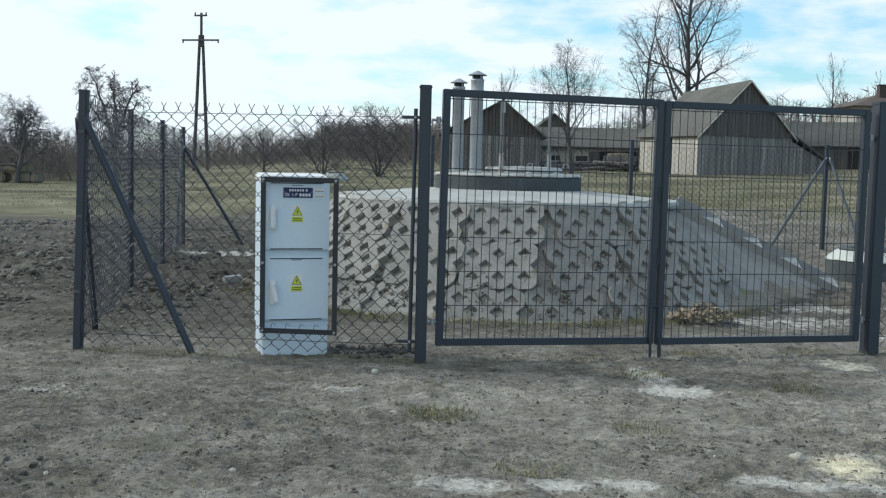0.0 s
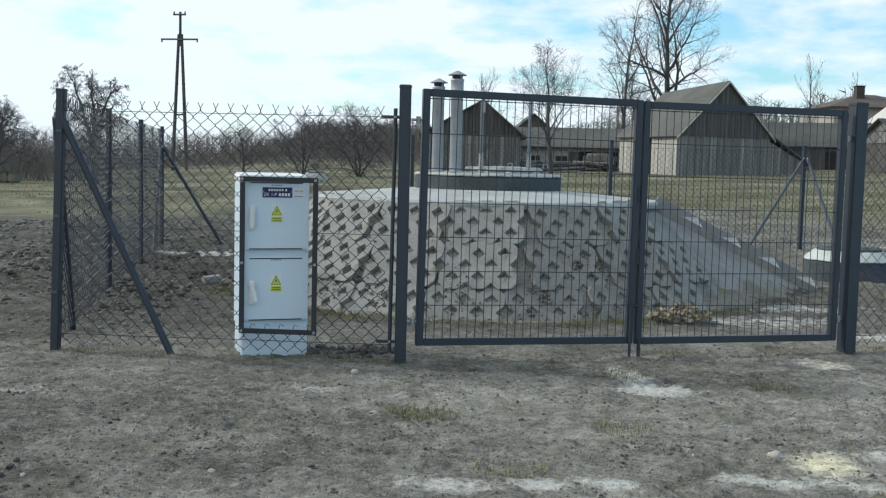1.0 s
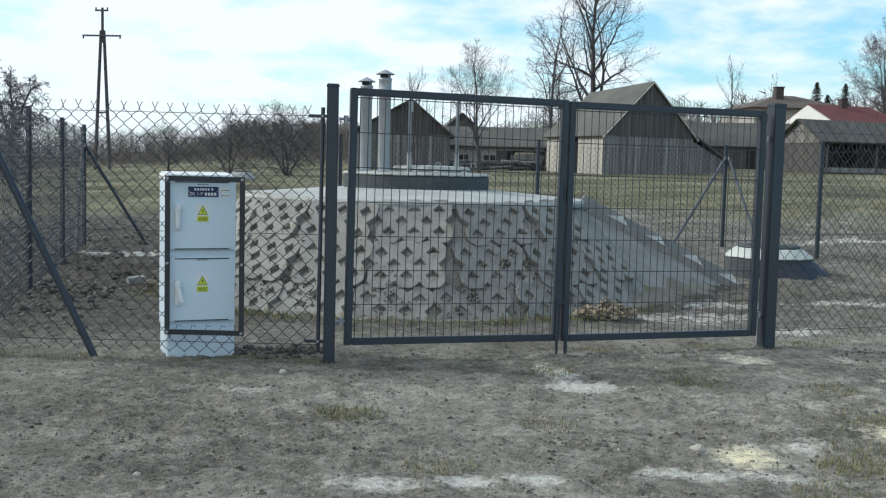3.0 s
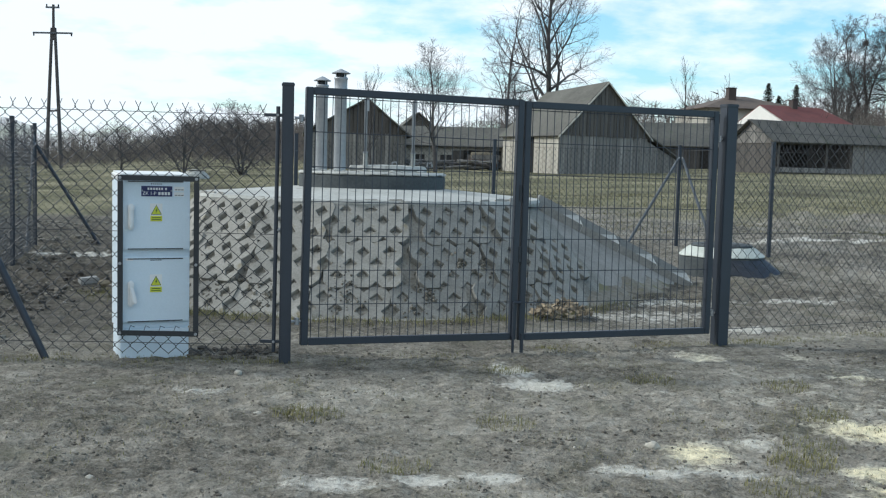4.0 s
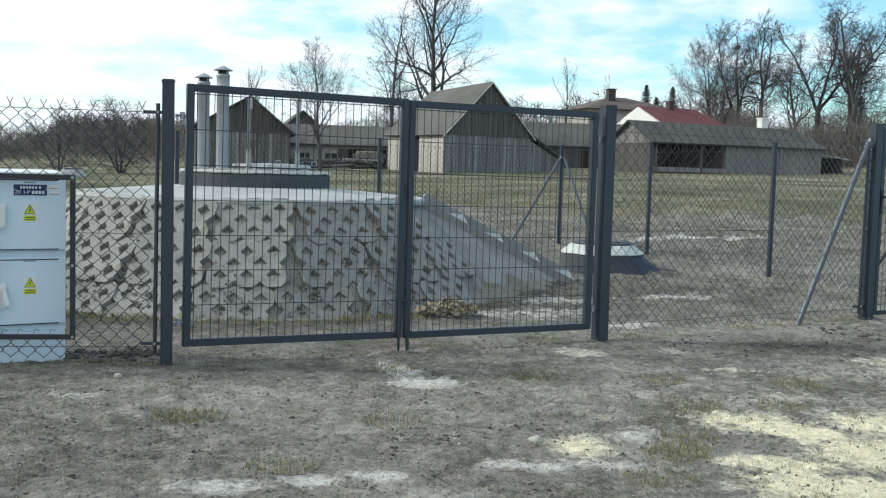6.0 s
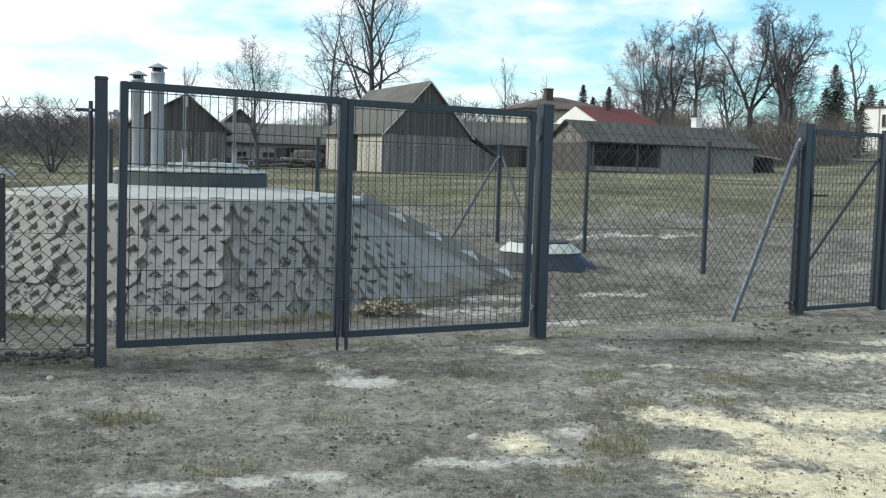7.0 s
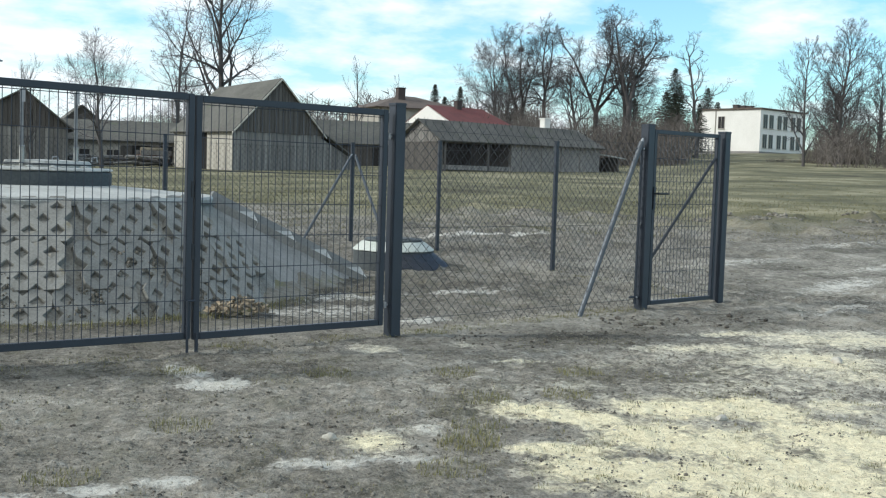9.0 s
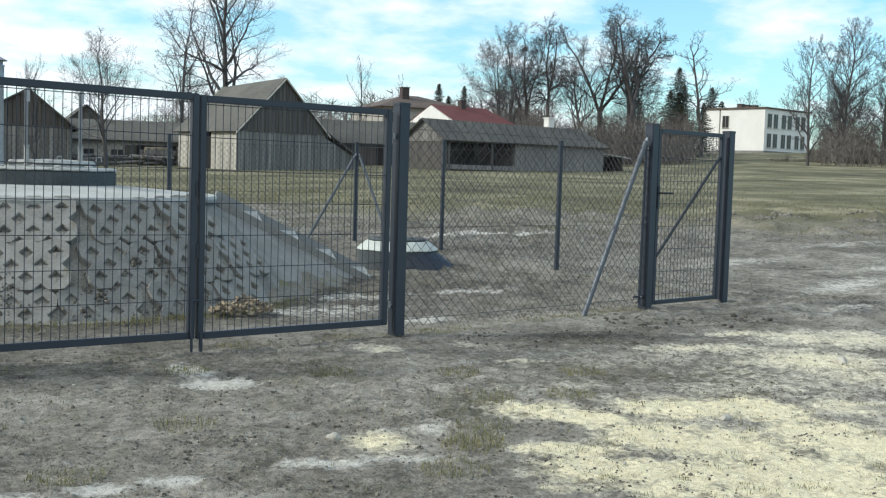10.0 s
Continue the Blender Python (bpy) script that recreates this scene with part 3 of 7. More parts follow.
def chain_link(a, b, z0, z1, label, sides=4, r=0.0021, pitch=0.0425, gap=None, sag=0.007):
    """A woven chain-link panel from a to b: each wire zigzags and touches the next one. gap: s0, s1, zlow, zhigh cut out of it."""
    a, b = Vector((*a, 0)), Vector((*b, 0))
    length = (b - a).length
    d = (b - a).normalized()
    nrm = Vector((-d.y, d.x, 0))
    base_z = (terrain(a.x, a.y) + terrain(b.x, b.y)) / 2
    t = thing("chain_link_panel", pose(a.x, a.y, base_z, 0, 0, math.degrees(math.atan2(d.y, d.x))), label, "fence mesh", "chain-link panels")
    verts, faces = [], []
    rng = random.Random(int(length * 1000))

    def stick(p, q):
        k = len(verts)
        dd = (q - p).normalized()
        u = dd.cross(Vector((0, 1, 0))).normalized()
        w = dd.cross(u)
        for c in (p, q):
            for s in range(sides):
                an = 2 * math.pi * s / sides
                verts.append(tuple(c + (u * math.cos(an) + w * math.sin(an)) * r))
        for s in range(sides):
            e = (s + 1) % sides
            faces.append((k + s, k + e, k + sides + e, k + sides + s))

    count = int(length / pitch)
    rows = int((z1 - z0) / pitch)
    if rows % 2:
        rows += 1

    def wave(s, z):
        return sag * math.sin(s * 2.1 + 0.6) * math.sin(z * 2.4) + 0.006 * math.sin(s * 7 + z * 3)

    for i in range(count):
        pts = []
        for k in range(rows + 1):
            right = (k + i) % 2
            s = (i + right) * pitch
            z = z0 + k * pitch + 0.004 * math.sin(s * 3.3)
            y = wave(s, z) + (0.0045 if right else -0.0045)
            x = min(s + rng.gauss(0, 0.0012), length)
            # each bend is rounded where it hooks into the next wire
            bend = pitch * rng.uniform(0.04, 0.09)
            pts.append(Vector((x, y, z - bend)))
            pts.append(Vector((x, y, z + bend)))
        flare = pitch * rng.uniform(0.34, 0.46)
        top_s = pts[-1].x + (flare if not (rows + i) % 2 else -flare)
        pts.append(Vector((min(max(top_s, 0), length), pts[-1].y, pts[-1].z + pitch * rng.uniform(0.75, 0.95))))
        for p, q in zip(pts, pts[1:]):
            mid = (p + q) / 2
            if gap and gap[0] < mid.x < gap[1] and gap[2] < mid.z < gap[3]:
                continue
            stick(p, q)
    mesh_of("woven_mesh", verts, faces, WIRE, t)
    tension = []
    for z in (z0 + 0.06, (z0 + z1) / 2, z1 - 0.02):
        bm = bmesh.new()
        n = 8
        pieces = [(0.0, length)]
        if gap and gap[2] < z < gap[3]:
            pieces = [(0.0, gap[0]), (gap[1], length)]
        for s0, s1 in pieces:
            bent_tube(bm, [Vector((s0 + (s1 - s0) * i / n, wave(s0 + (s1 - s0) * i / n, z) - 0.004, z)) for i in range(n + 1)], 0.0020, 4)
        part("tension_wire", bm, WIRE, t)
    return t


def tension_bar(p, z0, z1, toward, turn):
    """The upright rod that stretches a mesh panel beside a post, held by eye bolts."""
    t = thing("tension_bar", pose(p[0], p[1], terrain(*p), 0, 0.4, turn), "dark upright stretcher rod bolted beside the gate post", "fence rod", "stretcher rods")
    part("rod", tube(bmesh.new(), (0, 0, z0), (0, 0, z1), 0.0115, None, 10), ANTHRACITE, t)
    for z in (z1 - 0.05, z0 + 0.06):
        b = part("clamp_bar", boxed(((toward - 0.078) / 2, -0.004, z), (toward + 0.078, 0.022, 0.018), 0.003), ANTHRACITE, t, "dark flat clamp bar")
        part("nut", tube(bmesh.new(), (0.0, -0.014, z), (0.0, -0.026, z), 0.008, None, 6), GALVANISED, b)
    z = (z0 + z1) / 2
    b = part("eye_bolt", tube(bmesh.new(), (0, 0, z), (toward, 0, z), 0.007, None, 8), GALVANISED, t, "galvanised eye bolt")
    part("nut", tube(bmesh.new(), (0.012, 0, z), (0.026, 0, z), 0.014, None, 6), GALVANISED, b)
    return t


def gate_leaf(name, origin, turn, width, z0, z1, label, frame_size=0.042, brace=False, group="", latch=False, hinge_left=True):
    """A welded-wire gate leaf; its hinge side stands at the origin, it runs along +x."""
    t = thing(name, pose(origin[0], origin[1], 0, 0, 0, turn), label, "gate", group)
    f = frame_size
    for nm, c, s in (("left_stile", (f / 2, 0, (z0 + z1) / 2), (f, f, z1 - z0)), ("right_stile", (width - f / 2, 0, (z0 + z1) / 2), (f, f, z1 - z0)),
                     ("top_rail", (width / 2, 0, z1 - f / 2), (width - 2 * f, f, f)), ("bottom_rail", (width / 2, 0, z0 + f / 2), (width - 2 * f, f, f))):
        part(nm, boxed(c, s, 0.004), ANTHRACITE, t)
    inner0, inner1 = z0 + f, z1 - f
    n = int((width - 2 * f) / 0.05)
    off = (width - n * 0.05) / 2
    wire = tube(bmesh.new(), (0, 0, inner0 - 0.01), (0, 0, inner1 + 0.01), 0.0026, None, 5, False)
    me = None
    for i in range(n + 1):
        x = off + i * 0.05
        if x < f * 0.8 or x > width - f * 0.8:
            continue
        if me is None:
            ob = part("vertical_wire", wire, ANTHRACITE, t)
            me = ob.data
        else:
            ob = new("vertical_wire", me)
            ob.parent = t
        ob.location = (x, 0, 0)
    z = inner1 - 0.012
    while z > inner0:
        bm = tube(bmesh.new(), (f * 0.8, -0.005, z), (width - f * 0.8, -0.005, z), 0.0026, None, 5, False)
        part("horizontal_wire", bm, ANTHRACITE, t)
        z -= 0.2
    hx = 0.0 if hinge_left else width
    for z in (z1 - 0.18, z0 + 0.14):
        bm = bmesh.new()
        sgn = -1 if hinge_left else 1
        tube(bm, (hx, 0, z), (hx + sgn * 0.06, 0, z), 0.008, None, 8)
        tube(bm, (hx + sgn * 0.022, 0, z - 0.02), (hx + sgn * 0.022, 0, z + 0.02), 0.014, None, 10)
        part("hinge", bm, GALVANISED, t, "galvanised threaded hinge bolt")
    if brace:
        bm = bmesh.new()
        tube(bm, (f + 0.01, 0.0, z0 + 0.42), (width - f - 0.01, 0.0, z1 - 0.22), 0.014, None, 8)
        part("diagonal_brace", bm, WIRE, t)
    if latch:
        bm = boxed((f / 2, -f / 2 - 0.006, 0.98), (0.032, 0.012, 0.20), 0.004)
        part("lock_plate", bm, ANTHRACITE, t)
        bm = bmesh.new()
        tube(bm, (f / 2, -f / 2, 1.02), (f / 2, -f / 2 - 0.06, 1.02), 0.008, None, 8)
        tube(bm, (f / 2 - 0.005, -f / 2 - 0.055, 1.02), (f / 2 + 0.13, -f / 2 - 0.055, 1.02), 0.009, None, 8)
        part("door_handle", bm, SLOT, t, "black lever handle")
    return t


GATE_TURN = heading(P_GATE_A, P_GATE_B)
gate_post(P_GATE_A, 0.066, 1.59, GATE_TURN - 10, "square anthracite steel gate post with flat cap")
gate_post(P_GATE_B, 0.088, 1.60, GATE_TURN, "thick square anthracite steel gate post between gate and mesh")
gd = Vector((math.cos(radians(GATE_TURN)), math.sin(radians(GATE_TURN)), 0))


def along(s, p=P_GATE_A, d=gd):
    return (p[0] + d.x * s, p[1] + d.y * s)


leaf_a = gate_leaf("gate_leaf", along(0.088), GATE_TURN, 1.372, 0.096, 1.588, "anthracite steel gate leaf with welded wire infill, closed", group="double gate leaves")
leaf_a.rotation_euler.y = radians(0.55)
leaf_b = gate_leaf("gate_leaf", along(1.478), GATE_TURN, 1.418, 0.078, 1.568, "anthracite steel gate leaf with welded wire infill, closed", group="double gate leaves", hinge_left=False)
leaf_b.rotation_euler.y = radians(0.15)
bm = bmesh.new()
tube(bm, (0, 0, -0.06), (0, 0, 0.32), 0.009, None, 8)
tube(bm, (0, 0, 0.32), (0.05, 0, 0.32), 0.008, None, 8)
bolt = part("drop_bolt", bm, ANTHRACITE)
bolt.matrix_basis = pose(*along(1.435), 0.0, 0, 0, GATE_TURN) @ Matrix.Translation((0, -0.03, 0))
tagged(bolt, "dark steel drop bolt at the foot of the gate", "gate bolt")
bm = bmesh.new()
tube(bm, (0, 0, -0.06), (0, 0, 0.12), 0.012, None, 8)
stop = part("gate_stop", bm, ANTHRACITE)
stop.matrix_basis = pose(*along(1.50), 0.0, 0, 0, GATE_TURN) @ Matrix.Translation((0, -0.02, 0))
tagged(stop, "short dark steel gate stop set in the soil", "gate stop")

WICKET_TURN = heading(P_WICKET_A, P_WICKET_B)
wd = Vector((math.cos(radians(WICKET_TURN)), math.sin(radians(WICKET_TURN)), 0))
gate_post(P_WICKET_A, 0.088, 1.60, WICKET_TURN, "square anthracite steel post of the narrow wicket gate")
gate_post(P_WICKET_B, 0.088, 1.59, WICKET_TURN, "square anthracite steel post of the narrow wicket gate")
gate_leaf("wicket_gate", along(0.075, P_WICKET_A, wd), WICKET_TURN, 0.965, 0.04, 1.575, "narrow anthracite wicket gate with wire infill and diagonal brace", frame_size=0.036, brace=True, latch=True)

corner_turn = heading(P_CORNER, P_GATE_A)
line_post(P_CORNER, 1.535, 0.05, corner_turn, (0, 1.7), "dark grey steel corner post of the mesh fence")
for p in WEST_POSTS:
    line_post(p, 1.55, 0.046, 100)
line_post(P_BACK_W, 1.55, 0.046, 12, (0, 0), "dark grey steel corner post of the mesh fence")
line_post(P_BACK_E, 1.50, 0.046, 12, (0, 0), "dark grey steel corner post of the mesh fence")
for p in EAST_POSTS:
    line_post(p, 1.55, 0.046, 100)
for k in (0.36, 0.672):
    p = (P_BACK_W[0] + (P_BACK_E[0] - P_BACK_W[0]) * k, P_BACK_W[1] + (P_BACK_E[1] - P_BACK_W[1]) * k)
    line_post(p, 1.52, 0.046, 12)

strut((-2.13, 6.285, 1.38), (-1.475, 6.23))
strut((-2.19, 6.36, 1.38), (-2.32, 7.05), label="dark grey round steel brace strut along the side fence")
strut((-3.36, 13.72, 1.30), (-2.62, 13.95))
strut((-3.38, 13.70, 1.38), (-3.26, 12.85), STRUT, 0.017, "thin galvanised brace strut leaning on the corner post")
strut((5.50, 15.40, 1.36), (4.62, 15.05), STRUT, 0.021, "grey steel brace strut leaning on the far corner post")
strut((5.56, 15.38, 1.36), (5.78, 14.55), STRUT, 0.021, "grey steel brace strut leaning on the far corner post")
strut((5.352, 7.588, 1.46), (4.678, 7.40), STRUT, 0.022, "galvanised brace strut leaning on the wicket post")

fl = (Vector(P_GATE_A) - Vector(P_CORNER)).length
fdir = (Vector(P_GATE_A) - Vector(P_CORNER)).normalized()
FRONT_GAP = (1.125, 1.555, 0.155, 1.045)
chain_link(P_CORNER, along(-0.065, P_GATE_A, fdir.to_3d()), 0.04, 1.44, "dark chain-link mesh stretched round the cabinet opening", gap=FRONT_GAP, pitch=0.0437)
chain_link(P_GATE_B, P_WICKET_A, 0.04, 1.46, "dark chain-link mesh panel between gate and wicket")
west = [P_CORNER, *WEST_POSTS, P_BACK_W]
for p, q in zip(west, west[1:]):
    chain_link(p, q, 0.04, 1.46, "dark chain-link mesh panel of the side fence", sides=3, r=0.0024)
east = [P_WICKET_B, *EAST_POSTS, P_BACK_E]
for p, q in zip(east, east[1:]):
    chain_link(p, q, 0.04, 1.46, "dark chain-link mesh panel of the side fence", sides=3, r=0.0016)
for k0, k1 in ((0, 0.36), (0.36, 0.672), (0.672, 1)):
    p = [P_BACK_W[i] + (P_BACK_E[i] - P_BACK_W[i]) * k0 for i in (0, 1)]
    q = [P_BACK_W[i] + (P_BACK_E[i] - P_BACK_W[i]) * k1 for i in (0, 1)]
    chain_link(p, q, 0.04, 1.44, "dark chain-link mesh panel of the back fence", sides=3, r=0.0019)
tension_bar(along(-0.065, P_GATE_A, fdir.to_3d()), 0.06, 1.47, 0.06, corner_turn)
tension_bar(along(-0.085, P_WICKET_A, wd), 0.06, 1.45, 0.05, WICKET_TURN)

# the flat steel frame that edges the opening in the mesh
t = thing("opening_frame", pose(P_CORNER[0], P_CORNER[1], 0, 0, 0, corner_turn) @ pose(0, -0.008, 0), "black flat-bar frame round the cabinet opening in the mesh", "frame")
g = FRONT_GAP
for nm, c, s in (("top_bar", ((g[0] + g[1]) / 2, 0, g[3]), (g[1] - g[0] + 0.03, 0.006, 0.030)), ("bottom_bar", ((g[0] + g[1]) / 2, 0, g[2]), (g[1] - g[0] + 0.03, 0.006, 0.030)),
                 ("left_bar", (g[0], 0, (g[2] + g[3]) / 2), (0.030, 0.006, g[3] - g[2] - 0.032)), ("right_bar", (g[1], 0, (g[2] + g[3]) / 2), (0.030, 0.006, g[3] - g[2] - 0.032))):
    part(nm, boxed(c, s, 0.001), SLOT, t)
for x in (g[0], g[1]):
    for z in (g[2], g[2] + 0.45 * (g[3] - g[2]), g[3]):
        part("bolt", tube(bmesh.new(), (x, -0.004, z), (x, -0.012, z), 0.009, None, 6), GALVANISED, t)
for k in range(5):
    x = g[0] + 0.05 + k * 0.085
    bm = bent_tube(bmesh.new(), [Vector((x, -0.004, g[2] + 0.01)), Vector((x + 0.012, -0.008, g[2] + 0.045)), Vector((x + 0.035, -0.006, g[2] + 0.035))], 0.002, 5)
    part("wire_end", bm, WIRE, t)
for s_pos, z in ((1.462, 1.0), (1.470, 0.62)):
    bm = boxed((0, 0, z), (0.018, 0.05, 0.10), 0.002)
    lk = part("gate_latch", bm, SLOT)
    lk.matrix_basis = pose(*along(s_pos), 0.0, 0, 0, GATE_TURN)
    tagged(lk, "black latch plate between the two gate leaves", "gate latch", "gate latches")
# ---- distribution cabinet ----


def text_part(name, body, size, m, mat, parent, depth=0.0006):
    cu = bpy.data.curves.new(name, "FONT")
    cu.body, cu.size, cu.extrude = body, size, depth
    cu.align_x, cu.align_y = "CENTER", "CENTER"
    cu.resolution_u = 3
    tmp = bpy.data.objects.new(name, cu)
    scene.collection.objects.link(tmp)
    dg = bpy.context.evaluated_depsgraph_get()
    me = bpy.data.meshes.new_from_object(tmp.evaluated_get(dg))
    bpy.data.objects.remove(tmp)
    me.materials.clear()
    me.materials.append(mat)
    ob = new(name, me)
    ob.parent = parent
    ob.matrix_basis = m
    return ob


def prism(points, y0, y1):
    """A plate from (x, z) points, from y0 to y1."""
    bm = bmesh.new()
    a = [bm.verts.new((x, y0, z)) for x, z in points]
    b = [bm.verts.new((x, y1, z)) for x, z in points]
    bm.faces.new(a)
    bm.faces.new(b[::-1])
    n = len(points)
    for i in range(n):
        j = (i + 1) % n
        bm.faces.new((a[j], a[i], b[i], b[j]))
    bmesh.ops.recalc_face_normals(bm, faces=bm.faces)
    return bm


def warning_sign(door, x, z, y):
    """A white plate with a yellow triangle, a bolt and a yellow text field."""
    w, h = 0.070, 0.104
    plate = part("warning_sign", boxed((x, y - 0.001, z), (w, 0.002, h)), SIGN_WHITE, door, "white and yellow high-voltage warning sticker")
    zt = z + 0.016
    part("triangle_edge", prism([(x - 0.031, zt - 0.028), (x + 0.031, zt - 0.028), (x, zt + 0.029)], y - 0.0032, y - 0.002), SIGN_GREEN, plate)
    part("triangle", prism([(x - 0.0255, zt - 0.0248), (x + 0.0255, zt - 0.0248), (x, zt + 0.0225)], y - 0.0042, y - 0.0032), SIGN_YELLOW, plate)
    part("bolt_symbol", prism([(x + 0.004, zt + 0.014), (x - 0.006, zt - 0.006), (x - 0.001, zt - 0.005), (x - 0.004, zt - 0.021), (x + 0.007, zt - 0.001), (x + 0.002, zt - 0.002)], y - 0.0052, y - 0.0042), SIGN_GREEN, plate)
    part("text_field", boxed((x, y - 0.0026, z - 0.035), (w - 0.004, 0.0012, 0.031)), SIGN_YELLOW, plate)
    for k, ww in ((0, 0.05), (1, 0.052)):
        part("text_bar", boxed((x, y - 0.0038, z - 0.030 - k * 0.011), (ww, 0.0012, 0.0045)), SIGN_GREEN, plate)


def cabinet():
    w, d, z0, z1 = 0.405, 0.29, 0.165, 1.030
    t = thing("distribution_cabinet", pose(-1.068, 6.240, 0.0, 0, 0, 18.0), "pale grey polyester electric cabinet with two doors behind the mesh", "electric cabinet")
    part("plinth", boxed((w / 2, d / 2 - 0.004, 0.03), (w - 0.012, d - 0.01, 0.27), 0.004), CABINET, t)
    part("plinth_step", boxed((w / 2, 0.0, 0.055), (w - 0.014, 0.014, 0.22), 0.003), CABINET, t)
    part("body", boxed((w / 2, d / 2 + 0.006, (z0 + z1) / 2), (w, d - 0.012, z1 - z0), 0.006), CABINET, t)
    bm = boxed((w / 2, d / 2 + 0.012, z1 + 0.022), (w + 0.006, d, 0.045), 0.010)
    for v in bm.verts:
        if v.co.z > z1 + 0.02:
            v.co.z += 0.016 * v.co.y / d - 0.012 * max(0.0, abs(v.co.x - w / 2) / (w / 2) - 0.8) * 5
    part("roof", bm, CABINET_CAP, t, "pale rounded roof of the cabinet")
    for nm, a, b in (("upper_door", 0.628, 1.036), ("lower_door", 0.205, 0.588)):
        door = part(nm, boxed((w / 2 + 0.004, -0.003, (a + b) / 2), (w - 0.02, 0.018, b - a), 0.004), CABINET, t)
        for zz in (a + 0.006, b - 0.012):
            part("slot", boxed((w / 2, -0.0125, zz), (w - 0.09, 0.003, 0.006)), SLOT, door, "dark gasket slot")
        zc = b - 0.205 if nm == "upper_door" else b - 0.200
        hnd = part("swing_handle", boxed((0.062, -0.020, zc - 0.012), (0.034, 0.020, 0.150), 0.008), HANDLE, door, "pale plastic swing handle")
        part("pivot", boxed((0.062, -0.038, zc + 0.040), (0.032, 0.020, 0.040), 0.007), HANDLE, hnd)
        part("lock", tube(bmesh.new(), (0.064, -0.030, zc + 0.008), (0.064, -0.036, zc + 0.008), 0.008, None, 12), SLOT, hnd)
        grip = boxed((0, 0, -0.052), (0.024, 0.016, 0.100), 0.006)
        lean = (0, 0) if nm == "upper_door" else (-6, -14)
        bmesh.ops.transform(grip, matrix=pose(0.060, -0.040, zc + 0.030, lean[0], lean[1], 0), verts=grip.verts)
        part("grip", grip, HANDLE, hnd)
        warning_sign(door, 0.205, 0.845 if nm == "upper_door" else 0.432, -0.012)
        bm = bmesh.new()
        for i in range(6):
            box(bm, (0.177 + i * 0.011, -0.0126, b - 0.026 if nm == "upper_door" else b - 0.020), (0.007, 0.0012, 0.005))
        part("maker_mark", bm, SLOT, door)
        if nm == "upper_door":
            blue = part("name_plate", boxed((0.208, -0.0135, 0.968), (0.176, 0.003, 0.060)), SIGN_BLUE, door, "dark blue plate with white lettering")
            bm = bmesh.new()
            for i, wd in enumerate((0.010, 0.011, 0.009, 0.012, 0.009, 0.010, 0.011)):
                box(bm, (0.160 + i * 0.0155 + (0.006 if i > 5 else 0), -0.0156, 0.982), (wd, 0.0012, 0.013))
            part("text_bars", bm, SIGN_WHITE, blue)
            text_part("lettering", "ZK 1-P", 0.027, pose(0.165, -0.0158, 0.955, 90, 0, 0), SIGN_WHITE, blue)
            bm = bmesh.new()
            for i in range(4):
                box(bm, (0.222 + i * 0.018, -0.0156, 0.955), (0.013, 0.0012, 0.017))
            part("text_bars", bm, SIGN_WHITE, blue)
            for s in (-1, 1):
                part("rivet", tube(bmesh.new(), (0.208 + s * 0.082, -0.015, 0.972), (0.208 + s * 0.082, -0.017, 0.972), 0.004, None, 8), GALVANISED, blue)
            for zz, hh in ((0.983, 0.026), (0.951, 0.024)):
                st = part("sticker", boxed((0.335, -0.0127, zz), (0.058, 0.0014, hh)), SIGN_WHITE, door, "small white paper sticker")
                bm = bmesh.new()
                for i in range(3):
                    box(bm, (0.318 + i * 0.018, -0.0138, zz - 0.005), (0.013, 0.0008, 0.004))
                part("text_bars", bm, SLOT, st)
        else:
            part("sticker", boxed((0.055, -0.0127, b - 0.015), (0.042, 0.0014, 0.014)), SIGN_WHITE, door, "small white paper sticker")
    return t


cabinet()

# ---- lined earth mound with the tank ----
MOUND = (0.585, 10.20)
R_FOOT, R_TOP, Z_TOP = 2.36, 1.58, 0.86
SLOPE = math.hypot(R_FOOT - R_TOP, Z_TOP)
KC, KS = (R_FOOT - R_TOP) / SLOPE, Z_TOP / SLOPE


def slope_frame(theta, v):
    """Frame on the lining: x round the mound, y up the slope, z outwards. theta from the gate side, degrees."""
    a = radians(theta)
    r = R_FOOT - KC * v
    p = Vector((MOUND[0] + r * math.sin(a), MOUND[1] - r * math.cos(a), KS * v))
    ex = Vector((math.cos(a), math.sin(a), 0))
    ey = Vector((-math.sin(a) * KC, math.cos(a) * KC, KS))
    ez = ex.cross(ey)
    m = Matrix((ex, ey, ez)).transposed().to_4x4()
    m.translation = p
    return m


CELL_W, CELL_H = 0.101, 0.113     # half width and half height of one lozenge cell


